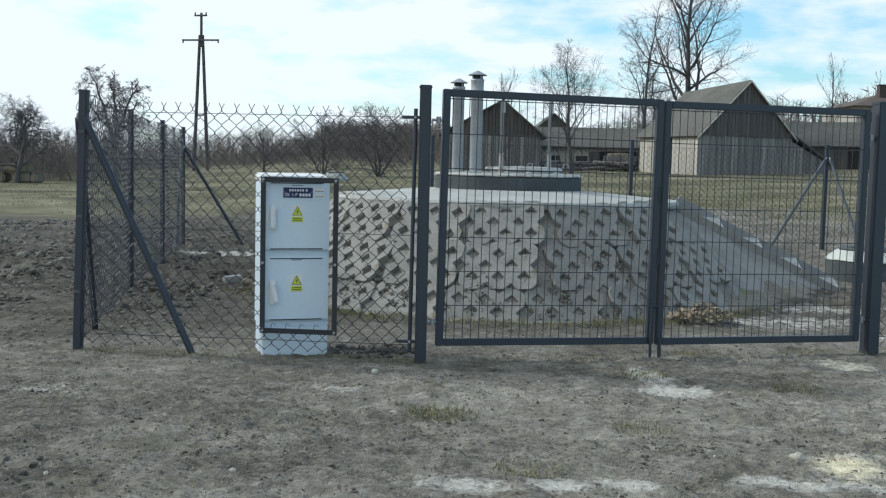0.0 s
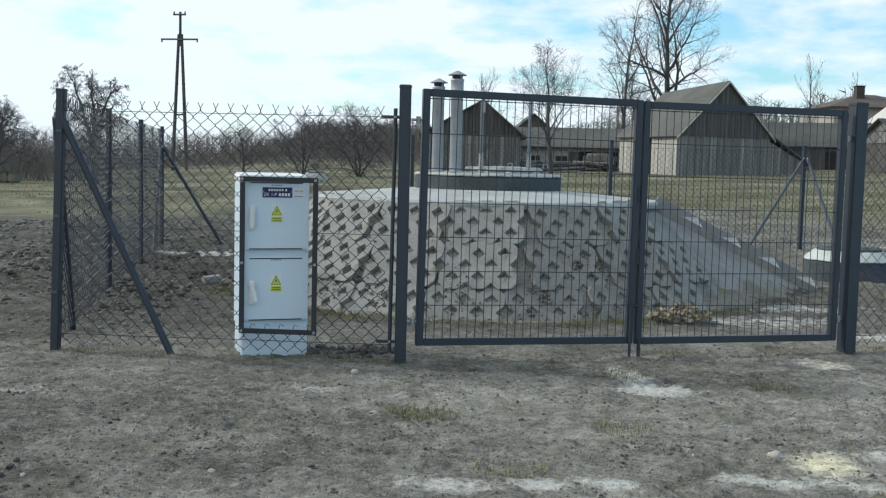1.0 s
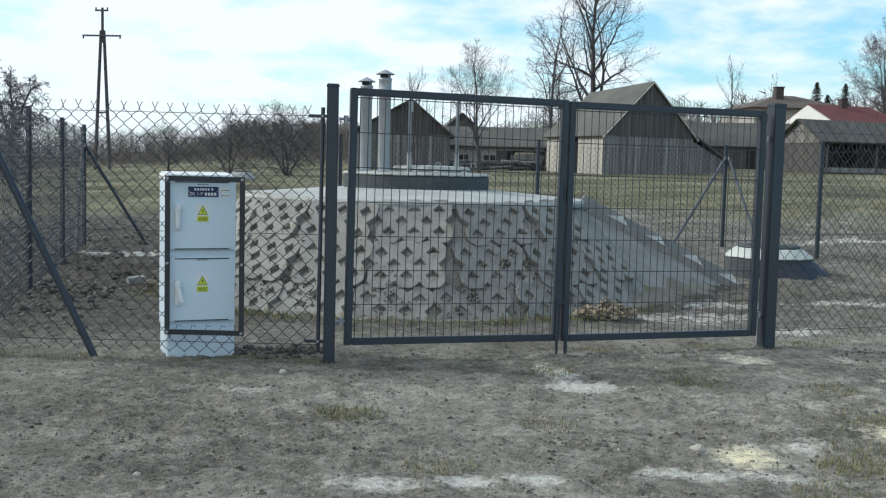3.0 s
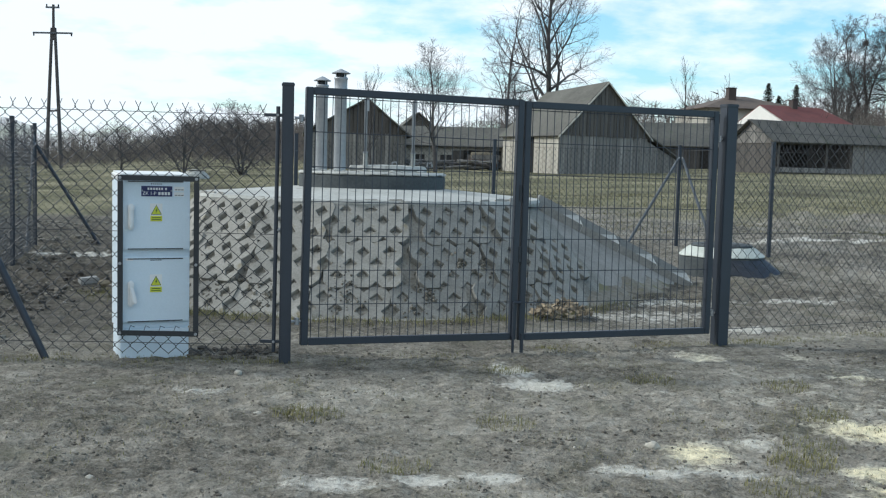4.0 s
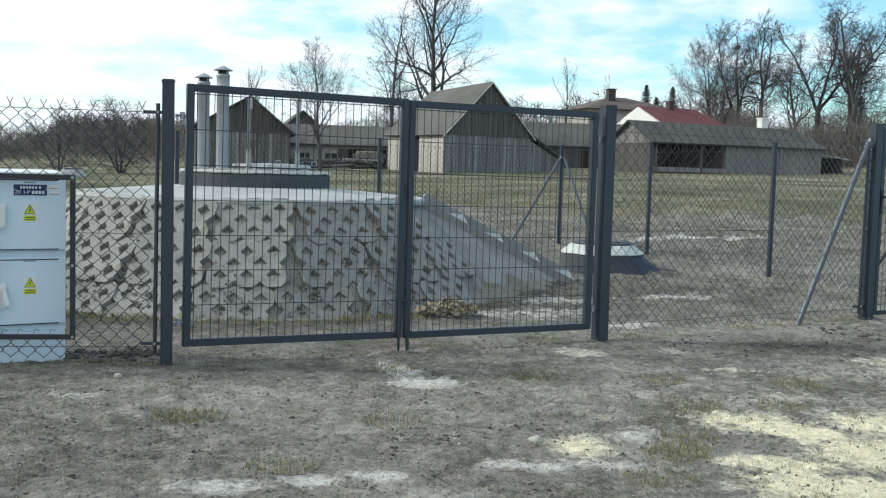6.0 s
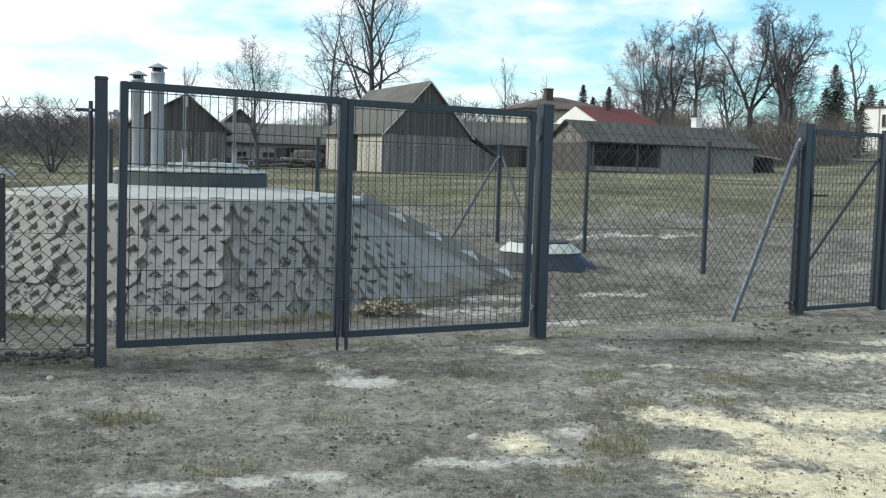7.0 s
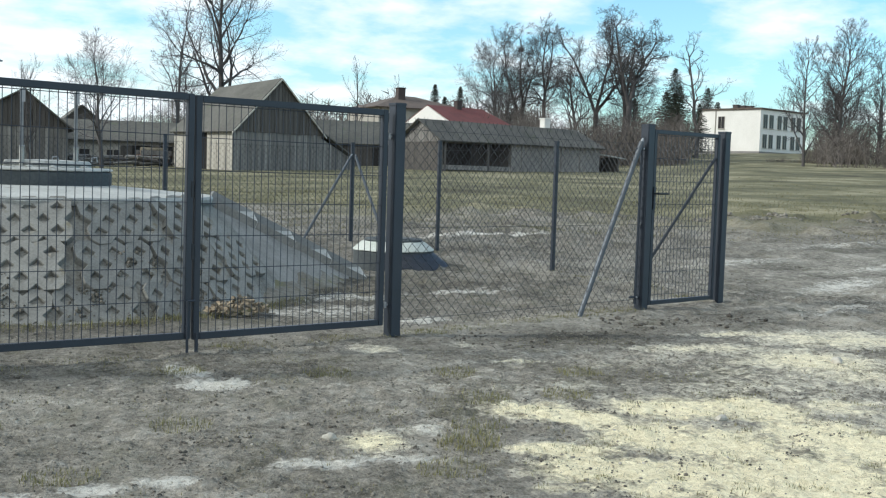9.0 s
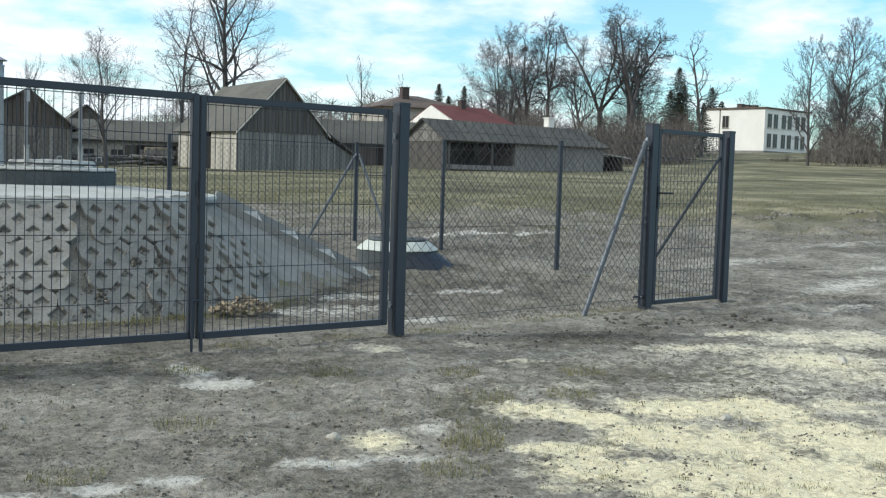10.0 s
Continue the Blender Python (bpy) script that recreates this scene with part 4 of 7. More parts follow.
def lattice_slab(seed, thick=0.075):
    """A precast openwork slab: rows of three, two and three lozenge holes, half holes notched into its four edges."""
    rng = random.Random(seed)
    bm = bmesh.new()
    cw, ch = CELL_W, CELL_H
    corner = ((1, 0), (0, 1), (-1, 0), (0, -1))

    def lozenge(cx, cy, hw, hh, quarters):
        hw, hh = hw * rng.uniform(0.92, 1.06), hh * rng.uniform(0.92, 1.06)
        for k in quarters:
            (ax, ay), (bx, by) = corner[k], corner[(k + 1) % 4]

            def at(x, y, w, h, z):
                return bm.verts.new((cx + x * w, cy + y * h, z))

            rings = [(at(ax, ay, w, h, z), at(bx, by, w, h, z)) for w, h, z in
                     ((cw, ch, 0.0), (hw + 0.006, hh + 0.006, 0.0), (hw, hh, -0.009), (hw * 0.86, hh * 0.86, -thick))]
            for (p, q), (u, v) in zip(rings, rings[1:]):
                bm.faces.new((p, q, v, u))

    for row, columns in ((1, (-2, 0, 2)), (0, (-1, 1)), (-1, (-2, 0, 2))):
        for c in columns:
            lozenge(c * cw, row * ch, 0.050, 0.054, range(4))
    for s in (-1, 1):
        lozenge(s * 3 * cw, 0, 0.058, 0.066, (1, 2) if s > 0 else (0, 3))
        for c in (-1, 1):
            lozenge(c * cw, s * 2 * ch, 0.052, 0.056, (2, 3) if s > 0 else (0, 1))
        lozenge(s * 3 * cw, 2 * ch, 0.046, 0.050, (2,) if s > 0 else (3,))
        lozenge(s * 3 * cw, -2 * ch, 0.046, 0.050, (1,) if s > 0 else (0,))
    bmesh.ops.remove_doubles(bm, verts=bm.verts, dist=0.0008)
    # the outer edges go down as plain walls
    rim = [e for e in bm.edges if len(e.link_faces) == 1 and all(v.co.z > -0.001 for v in e.verts)]
    for e in rim:
        a, b = e.verts
        low = [bm.verts.new((v.co.x * 0.985, v.co.y * 0.985, -thick)) for v in (a, b)]
        bm.faces.new((a, b, low[1], low[0]))
    bmesh.ops.recalc_face_normals(bm, faces=bm.faces)
    for v in bm.verts:
        v.co.z += 0.004 * noise.noise((v.co.x * 9, v.co.y * 9, seed * 3.1))
        v.co.x += 0.003 * noise.noise((v.co.x * 21, v.co.y * 21, seed + 0.5))
    return bm


def mound():
    t = thing("tank_mound", pose(0, 0, 0), "round earth mound lined with openwork concrete slabs, concrete top", "tank mound")
    core = lathe(bmesh.new(), [(R_FOOT + 0.25, -0.10), (R_FOOT + 0.02, 0.0), (R_FOOT - 0.045, 0.03), (R_TOP - 0.020, Z_TOP - 0.03), (0, Z_TOP - 0.02)], 120, MOUND)
    bmesh.ops.subdivide_edges(core, edges=[e for e in core.edges if e.calc_length() > 0.3 and abs(e.verts[0].co.z - e.verts[1].co.z) > 0.2], cuts=24, use_grid_fill=True)
    for v in core.verts:
        k = noise.noise((v.co.x * 9, v.co.y * 9, v.co.z * 9)) + 1.1 * noise.noise((v.co.x * 2.6, v.co.y * 2.6, v.co.z * 2.6 + 9)) + 0.6 * noise.noise((v.co.x * 23, v.co.y * 23, v.co.z * 23))
        v.co += Vector((v.co.x - MOUND[0], v.co.y - MOUND[1], 0.4)).normalized() * k * 0.016
    part("earth_core", core, MOUND_SOIL, t, "brown earth showing through the slabs", smooth=True)
    rng = random.Random(4)
    lining = new("slab_lining")
    lining.parent = t
    shapes, soil_v, soil_f = [], [], []
    for k in range(5):
        me = bpy.data.meshes.new("slab")
        b = lattice_slab(k)
        b.normal_update()
        b.to_mesh(me)
        b.free()
        me.materials.append(CONCRETE)
        shapes.append(me)
    # three courses: height of the middle up the slope, heading of one slab, spacing
    for v, first, step in ((0.948, -2.6, 22.7), (0.512, -4.1, 19.2), (0.085, 9.0, 16.7)):
        heads = [first + k * step for k in range(4) if first + k * step < 58]
        heads += [first - k * step * 0.925 for k in range(1, 8) if first - k * step * 0.925 > -122]
        for th in heads:
            ob = new("slab", rng.choice(shapes))
            ob.parent = lining
            loose = 1.7 if th < -22 else 1.0
            m = slope_frame(th + rng.uniform(-0.6, 0.6), v) @ pose(0, rng.uniform(-0.012, 0.012) * loose, rng.uniform(0.0, 0.014),
                              rng.uniform(-1.5, 1.5) * loose, rng.uniform(-2.0, 2.0) * loose, rng.uniform(-1.6, 1.6) * loose)
            ob.matrix_basis = m
            # soil has slipped to the lower lip of each hole
            for row, columns in ((2, (-1, 1)), (1, (-2, 0, 2)), (0, (-1, 1)), (-1, (-2, 0, 2))):
                for c in columns:
                    if rng.random() < (0.55 if th < -20 else 0.8 if th > 24 else 0.12 if v > 0.4 else 0.5):
                        continue
                    fill = rng.uniform(0.6, 1.0)
                    k = len(soil_v)
                    for x, y, z in ((0, -1, -0.004), (-1, 0, -0.016), (1, 0, -0.016), (0, -0.25, -0.006), (0, 0.35, -0.030), (0, 1, -0.062)):
                        q = m @ Vector((c * CELL_W + x * 0.052, row * CELL_H + y * 0.056, z / fill - 0.012 * (1 - fill) + rng.uniform(-0.005, 0.005)))
                        soil_v.append(tuple(q))
                    soil_f.extend([(k, k + 3, k + 1), (k, k + 2, k + 3), (k + 1, k + 3, k + 4), (k + 3, k + 2, k + 4), (k + 1, k + 4, k + 5), (k + 4, k + 2, k + 5)])
    wedges = mesh_of("hole_soil", soil_v, soil_f, HOLE_SOIL, t)
    tagged(wedges, "grey-brown soil slipped into the slab holes", kind="stuff")
    cap = lathe(bmesh.new(), [(R_TOP - 0.05, Z_TOP - 0.06), (R_TOP + 0.035, Z_TOP - 0.055), (R_TOP + 0.045, Z_TOP - 0.02), (R_TOP + 0.03, Z_TOP + 0.005), (R_TOP - 0.15, Z_TOP + 0.02), (0.75, Z_TOP + 0.075), (0, Z_TOP + 0.08)], 96, MOUND)
    for v in cap.verts:
        if v.co.z < Z_TOP + 0.01:
            v.co += Vector((v.co.x - MOUND[0], v.co.y - MOUND[1], 0)).normalized() * 0.014 * noise.noise(v.co * 5) + Vector((0, 0, 0.010 * noise.noise(v.co * 4)))
    part("concrete_top", cap, CAP, t, "pale smooth concrete top of the mound", smooth=False)
    return t


mound()


def tank_collar():
    cx, cy, z = 0.61, 10.25, Z_TOP + 0.06
    rng = random.Random(12)

    def worn(bm, k):
        for v in bm.verts:
            v.co += Vector((noise.noise(v.co * 14), noise.noise(v.co * 14 + Vector((7, 0, 0))), 0.7 * noise.noise(v.co * 11 + Vector((0, 5, 0))))) * k
        return bm

    t = thing("tank_collar", pose(cx, cy, z), "round dark-sided concrete tank collar with a pale cover", "tank collar")
    part("ring", lathe(bmesh.new(), [(0.70, -0.03), (0.705, 0.125), (0.69, 0.14), (0.40, 0.14), (0.40, 0.0)], 72), DARK_CONCRETE, t, "dark-coated concrete ring")
    part("rim", worn(lathe(bmesh.new(), [(0.0, 0.141), (0.708, 0.141), (0.712, 0.150), (0.69, 0.166), (0.5, 0.17), (0.0, 0.172)], 96), 0.010), CAP, t, "chipped pale cement rim")
    cov = part("cover", worn(lathe(bmesh.new(), [(0.375, 0.158), (0.38, 0.20), (0.362, 0.226), (0.20, 0.232), (0.10, 0.236), (0.0, 0.236)], 72, (0.15, 0.02)), 0.007), CAP, t, "raised round concrete cover")
    part("cover_seam", lathe(bmesh.new(), [(0.382, 0.186), (0.386, 0.190), (0.382, 0.196)], 64, (0.15, 0.02)), DARK_CONCRETE, cov)
    for x, y in ((0.02, -0.22), (0.36, -0.16), (0.05, 0.2)):
        part("lifting_eye", bent_tube(bmesh.new(), [Vector((x + 0.15, y, 0.225)), Vector((x + 0.155, y, 0.262)), Vector((x + 0.195, y, 0.266)), Vector((x + 0.20, y, 0.225))], 0.006, 6), GALVANISED, cov, "bent steel lifting eye")
    for _ in range(14):
        a, q = rng.uniform(3.4, 6.0), rng.uniform(0.50, 0.66)
        lump = bmesh.new()
        bmesh.ops.create_icosphere(lump, subdivisions=1, radius=rng.uniform(0.012, 0.03))
        for v in lump.verts:
            v.co = Vector((v.co.x * 1.5, v.co.y, v.co.z * 0.6)) * (1 + 0.3 * noise.noise(v.co * 30))
        bmesh.ops.translate(lump, verts=lump.verts, vec=(q * math.cos(a), q * math.sin(a), 0.175))
        part("mortar_crumb", lump, CAP, t)
    return t


tank_collar()


def vent_pipe(p, z0, height, r):
    t = thing("vent_pipe", pose(p[0], p[1], z0), "pale galvanised ventilation pipe with a conical rain cap", "vent pipe", "tank vent pipes")
    part("pipe", lathe(bmesh.new(), [(r, 0), (r, height - 0.175), (r * 1.08, height - 0.170), (r * 1.10, height - 0.155), (r * 1.05, height - 0.145), (r * 1.05, height - 0.075), (r * 1.12, height - 0.068), (r * 1.12, height - 0.052), (r * 0.9, height - 0.05), (r * 0.9, 0.0)], 28), GALVANISED, t, smooth=True)
    part("foot_flange", lathe(bmesh.new(), [(r, 0.0), (r * 1.5, 0.0), (r * 1.5, 0.018), (r * 1.05, 0.03)], 28), GALVANISED, t)
    capo = part("rain_cap", lathe(bmesh.new(), [(r * 0.5, height - 0.005), (r * 1.52, height - 0.018), (r * 1.55, height - 0.012), (r * 0.25, height + 0.024), (0, height + 0.028)], 28), GALVANISED, t, "conical galvanised rain cap")
    part("vent_slot", lathe(bmesh.new(), [(r * 0.80, height - 0.052), (r * 0.80, height - 0.006)], 24), SLOT, capo, "dark louvred opening under the cap")
    for k in range(4):
        a = k * math.pi / 2 + 0.6
        part("cap_strap", tube(bmesh.new(), (r * 0.97 * math.cos(a), r * 0.97 * math.sin(a), height - 0.08), (r * 0.97 * math.cos(a), r * 0.97 * math.sin(a), height), 0.006, None, 5), GALVANISED, capo)
    return t


vent_pipe((0.285, 9.92), Z_TOP + 0.205, 0.937, 0.056)
vent_pipe((0.118, 10.22), Z_TOP + 0.205, 0.887, 0.054)


def guide_pole(p, z0, h):
    t = thing("guide_pole", pose(p[0], p[1], z0), "thin grey steel pole standing on the tank cover", "steel pole", "tank poles")
    part("rod", boxed((0, 0, h / 2), (0.030, 0.030, h), 0.003), POLE, t)
    part("sleeve", tube(bmesh.new(), (0, 0, 0), (0, 0, h * 0.29), 0.021, None, 14), CAP, t, "paler sleeve at the foot")
    part("bracket", boxed((0.012, -0.012, h - 0.05), (0.034, 0.012, 0.115), 0.002), GALVANISED, t, "pale bracket plate at the top")
    part("bracket", boxed((0.0, -0.02, h * 0.29), (0.05, 0.05, 0.012), 0.003), GALVANISED, t)


guide_pole((0.525, 9.98), Z_TOP + 0.21, 0.69)
guide_pole((0.978, 10.02), Z_TOP + 0.21, 0.69)


def trough_run():
    """Concrete trough pieces laid down the bank, each lapping over the next one; their floors tilt towards the gate."""
    a, b = Vector((2.274, 10.232, 0.850)), Vector((3.902, 10.500, 0.071))
    n = 4
    d = (b - a) / n
    run = math.hypot(d.x, d.y)
    pitch = math.degrees(math.atan2(-d.z, run))
    turn = math.degrees(math.atan2(d.y, d.x))
    length = d.length
    for i in range(n):
        p = a + d * i
        t = thing("drain_trough", pose(p.x, p.y, p.z, 0, 0, turn) @ pose(0, 0, 0.0, 0, pitch, 0), "grey precast concrete drain trough lapped down the bank", "drain trough", "bank troughs")
        back = boxed((length / 2, 0.10, -0.012), (length * 1.02, 0.06, 0.135), 0.008)
        # the far wall's shade is put into its own concrete colour
        part("back_wall", back, TROUGH_DARK, t)
        near = boxed((length / 2, -0.13, -0.095), (length * 1.0, 0.05, 0.10), 0.008)
        part("near_wall", near, TROUGH, t)
        part("floor", boxed((length / 2, -0.02, -0.135), (length, 0.20, 0.04), 0.004), TROUGH_DARK, t)
        # the mouth: its bed climbs towards the lower end, where it spills on the next piece;
        # the sunlight on it is put into the paler concrete
        x0 = length * 0.34
        top = [(x0, 0.07, -0.075), (x0, -0.10, -0.105), (length, -0.150, -0.050), (length, 0.07, 0.050)]
        bm = bmesh.new()
        up = [bm.verts.new(v) for v in top]
        lo = [bm.verts.new((v[0], v[1], -0.15)) for v in top]
        bm.faces.new(up)
        bm.faces.new(lo[::-1])
        for k in range(4):
            q = (k + 1) % 4
            bm.faces.new((up[q], up[k], lo[k], lo[q]))
        bmesh.ops.recalc_face_normals(bm, faces=bm.faces)
        part("mouth", bm, CAP, t, "raised mouth of the trough, its sunlit look in a paler colour")
    side = Vector((-d.y, d.x, 0)).normalized()

    def sheet(name, mat, label, k0, k1, q0, q1, n_k, n_s, drop, fall, rough, sink=0.0):
        verts, faces = [], []
        for i in range(n_k):
            k = k0 + (k1 - k0) * i / (n_k - 1)
            c = a + (b - a) * k
            for j in range(n_s):
                q = q0 + (q1 - q0) * j / (n_s - 1)
                z = a.z + (b.z - a.z) * min(max(k, -0.05), 1.1) - drop - sink * max(0.0, 0.70 - k)
                if q < 0:
                    z -= fall * max(0.0, -q - 0.14)
                else:
                    z -= 0.9 * max(0.0, q - 0.13) + (0.05 if q > 0.1 else 0.0)
                p = c + side * q
                z += rough * noise.noise((p.x * 3.1, p.y * 3.1, 5)) + 0.6 * rough * noise.noise((p.x * 9, p.y * 9, 8))
                verts.append((p.x, p.y, max(z, -0.06)))
        for i in range(n_k - 1):
            for j in range(n_s - 1):
                o = i * n_s + j
                faces.append((o, o + n_s, o + n_s + 1, o + 1))
        ob = mesh_of(name, verts, faces, mat)
        for f in ob.data.polygons:
            f.use_smooth = True
        tagged(ob, label, name.replace("_", " "), kind="structure")

    sheet("concrete_apron", TROUGH, "smooth grey concrete apron below the drain troughs", -0.20, 1.02, -1.15, 0.05, 34, 26, 0.125, 0.62, 0.012)
    sheet("earth_bank", BANK_SOIL, "grey-brown earth bank beside the drain troughs", -0.10, 1.22, -2.1, 0.8, 46, 60, 0.165, 0.30, 0.065, 0.38)


trough_run()


def manhole():
    c = (4.73, 11.67)
    t = thing("manhole", pose(c[0], c[1], terrain(*c)), "round concrete manhole ring with a pale lid and dark membrane", "manhole")
    part("ring", lathe(bmesh.new(), [(0.475, -0.1), (0.475, 0.20), (0.465, 0.213), (0.0, 0.213)], 64), DARK_CONCRETE, t, "dark-coated concrete ring")
    lid = lathe(bmesh.new(), [(0.0, 0.214), (0.472, 0.214), (0.484, 0.218), (0.483, 0.226), (0.375, 0.314), (0.355, 0.322), (0.0, 0.326)], 64)
    for v in lid.verts:
        v.co.z += 0.006 * noise.noise(v.co * 6)
    part("lid", lid, LID_WHITE, t, "pale conical concrete lid")
    cov = part("hatch", lathe(bmesh.new(), [(0.34, 0.320), (0.348, 0.334), (0.335, 0.350), (0.0, 0.352)], 48), DARK_CONCRETE, t, "dark cast-iron hatch")
    part("hatch_seat", lathe(bmesh.new(), [(0.24, 0.3525), (0.25, 0.357), (0.22, 0.360), (0, 0.360)], 40), DARK_CONCRETE, cov)
    # membrane skirt: leans out from the ring and is tucked into the soil
    bm = bmesh.new()
    grid = []
    for i in range(49):
        a = radians(-125 + i * 4.2)
        spread = 0.05 + 0.24 * max(0.0, math.cos(a + 0.25)) ** 1.2
        row = []
        for j in range(7):
            f = j / 6
            r = 0.480 + spread * f + 0.012 * f * math.sin(a * 11 + f * 3) + 0.008 * noise.noise((a * 6, f * 4, 1))
            z = 0.195 * (1 - f) - 0.03 * f + 0.010 * math.sin(a * 7) * f * (1 - f) * 4
            row.append(bm.verts.new((r * math.cos(a), r * math.sin(a), z)))
        grid.append(row)
    for u, w in zip(grid, grid[1:]):
        for j in range(6):
            bm.faces.new((u[j], u[j + 1], w[j + 1], w[j]))
    bmesh.ops.recalc_face_normals(bm, faces=bm.faces)
    bmesh.ops.solidify(bm, geom=bm.faces[:], thickness=0.003)
    part("membrane", bm, FOIL, t, "dark crumpled sealing membrane")


manhole()


def broken_block():
    t = thing("broken_concrete_piece", pose(-1.93, 9.75, 0.02, 4, -6, 25), "broken grey concrete slab piece lying on turned soil", "concrete piece")
    bm = boxed((0, 0, 0.04), (0.17, 0.12, 0.06), 0.012)
    for v in bm.verts:
        v.co += Vector((0.012 * noise.noise(v.co * 9), 0.012 * noise.noise(v.co * 11), 0.008 * noise.noise(v.co * 13)))
    part("slab_piece", bm, TROUGH_DARK, t)
    bm = bmesh.new()
    bmesh.ops.create_icosphere(bm, subdivisions=2, radius=0.04)
    for v in bm.verts:
        v.co = Vector((v.co.x * 1.3 + 0.10, v.co.y - 0.10, v.co.z * 0.8 + 0.02)) * (1 + 0.15 * noise.noise(v.co * 20))
    part("mortar_lump", bm, STRAW, t, "yellowish lump of set mortar")


broken_block()
# ---- farm buildings beyond the meadow ----


def window_unit(parent, m, w, h, frame_mat, cross=True):
    """A window set in a wall: recessed pane, frame bars and sill; m has x along the wall, y into it, z up."""
    win = part("window", boxed((0, -0.02, 0), (w + 0.12, 0.06, h + 0.12)), frame_mat, parent)
    win.matrix_basis = m
    part("pane", boxed((0, -0.055, 0), (w, 0.012, h)), PANE, win)
    if cross:
        part("glazing_bar", boxed((0, -0.068, 0), (0.05, 0.014, h)), frame_mat, win)
    part("sill", boxed((0, -0.08, -h / 2 - 0.09), (w + 0.24, 0.14, 0.05)), frame_mat, win)
    return win


def board_wall(parent, m, width, top_fn, mat, board=0.22, seed=1, z0=-0.5, name="board", skip=None):
    """Upright boards along x, each cut to the roof line top_fn(x); slightly uneven. skip: stretches of x left open."""
    rng = random.Random(seed)
    x = 0.0
    holder = new(name + "_cladding")
    holder.parent = parent
    holder.matrix_basis = m
    while x < width - 0.02:
        w = min(board * rng.uniform(0.8, 1.2), width - x)
        if not (skip and any(a <= x + w / 2 <= b for a, b in skip)):
            t0, t1 = top_fn(x), top_fn(x + w)
            y = rng.uniform(-0.012, 0.012)
            g = 0.012
            lo = z0 + rng.uniform(0, 0.04)
            pts = [(x + g, lo), (x + w - g, lo), (x + w - g, t1), (x + g, t0)]
            bm = bmesh.new()
            f = [bm.verts.new((px, y - 0.02, pz)) for px, pz in pts]
            b = [bm.verts.new((px, y + 0.02, pz)) for px, pz in pts]
            bm.faces.new(f)
            for i in range(4):
                q = (i + 1) % 4
                bm.faces.new((f[q], f[i], b[i], b[q]))
            part(name, bm, mat, holder)
        x += w
    return holder


def roof_sheet(parent, name, a, b, c, d, mat, thick=0.07, ribs=0, label=""):
    """A roof slope from four corners (eave a to b, ridge d to c), as thick ribbed sheeting."""
    a, b, c, d = (Vector(p) for p in (a, b, c, d))
    n = (b - a).cross(d - a).normalized()
    bm = bmesh.new()
    k = max(2, ribs)
    top, bot = [], []
    for i in range(k + 1):
        f = i / k
        lift = n * (0.035 if i % 2 else 0.0)
        lo, hi = a + (b - a) * f, d + (c - d) * f
        top.append((bm.verts.new(lo + lift), bm.verts.new(hi + lift)))
        bot.append((bm.verts.new(lo - n * thick), bm.verts.new(hi - n * thick)))
    for i in range(k):
        bm.faces.new((top[i][0], top[i + 1][0], top[i + 1][1], top[i][1]))
        bm.faces.new((bot[i + 1][0], bot[i][0], bot[i][1], bot[i + 1][1]))
        bm.faces.new((bot[i][0], bot[i + 1][0], top[i + 1][0], top[i][0]))
        bm.faces.new((top[i][1], top[i + 1][1], bot[i + 1][1], bot[i][1]))
    bm.faces.new((bot[0][0], top[0][0], top[0][1], bot[0][1]))
    bm.faces.new((top[k][0], bot[k][0], bot[k][1], top[k][1]))
    return part(name, bm, mat, parent, label)


def gable_shell(t, W, L, wall, ridge, mat, over=0.25, roof=None, ribs=30, inset=0.05, apex=None, sag=0.0):
    """A closed gabled body: x across the gable, y along the ridge, its front gable in the plane y=0."""
    roof = roof or ETERNIT
    ax = W / 2 if apex is None else apex
    i = inset
    pts = [(i, -0.6), (W - i, -0.6), (W - i, wall - 0.03), (ax, ridge - 0.08), (i, wall - 0.03)]
    bm = prism(pts, i, L - i)
    for v in bm.verts:
        if v.co.y > L / 2 and v.co.z > wall:
            v.co.z -= sag
    part("masonry", bm, mat, t)
    sl = (ridge - wall) / ax
    sr = (ridge - wall) / (W - ax)
    o = over
    roof_sheet(t, "roof_slope", (-o, -o, wall - o * sl), (-o, L + o, wall - o * sl), (ax, L + o, ridge - sag), (ax, -o, ridge), roof, ribs=ribs)
    roof_sheet(t, "roof_slope", (W + o, L + o, wall - o * sr), (W + o, -o, wall - o * sr), (ax, -o, ridge), (ax, L + o, ridge - sag), roof, ribs=ribs)
    part("ridge_cap", tube(bmesh.new(), (ax, -o, ridge + 0.0), (ax, L + o, ridge - sag), 0.07, None, 8), roof, t)


def chimney(t, x, y, z0, z1, s=0.55, mat=None):
    c = part("chimney", boxed((x, y, (z0 + z1) / 2), (s, s, z1 - z0), 0.02), mat or BRICK, t, "brick chimney")
    part("chimney_crown", boxed((x, y, z1 + 0.04), (s + 0.12, s + 0.12, 0.09), 0.02), mat or BRICK, c)


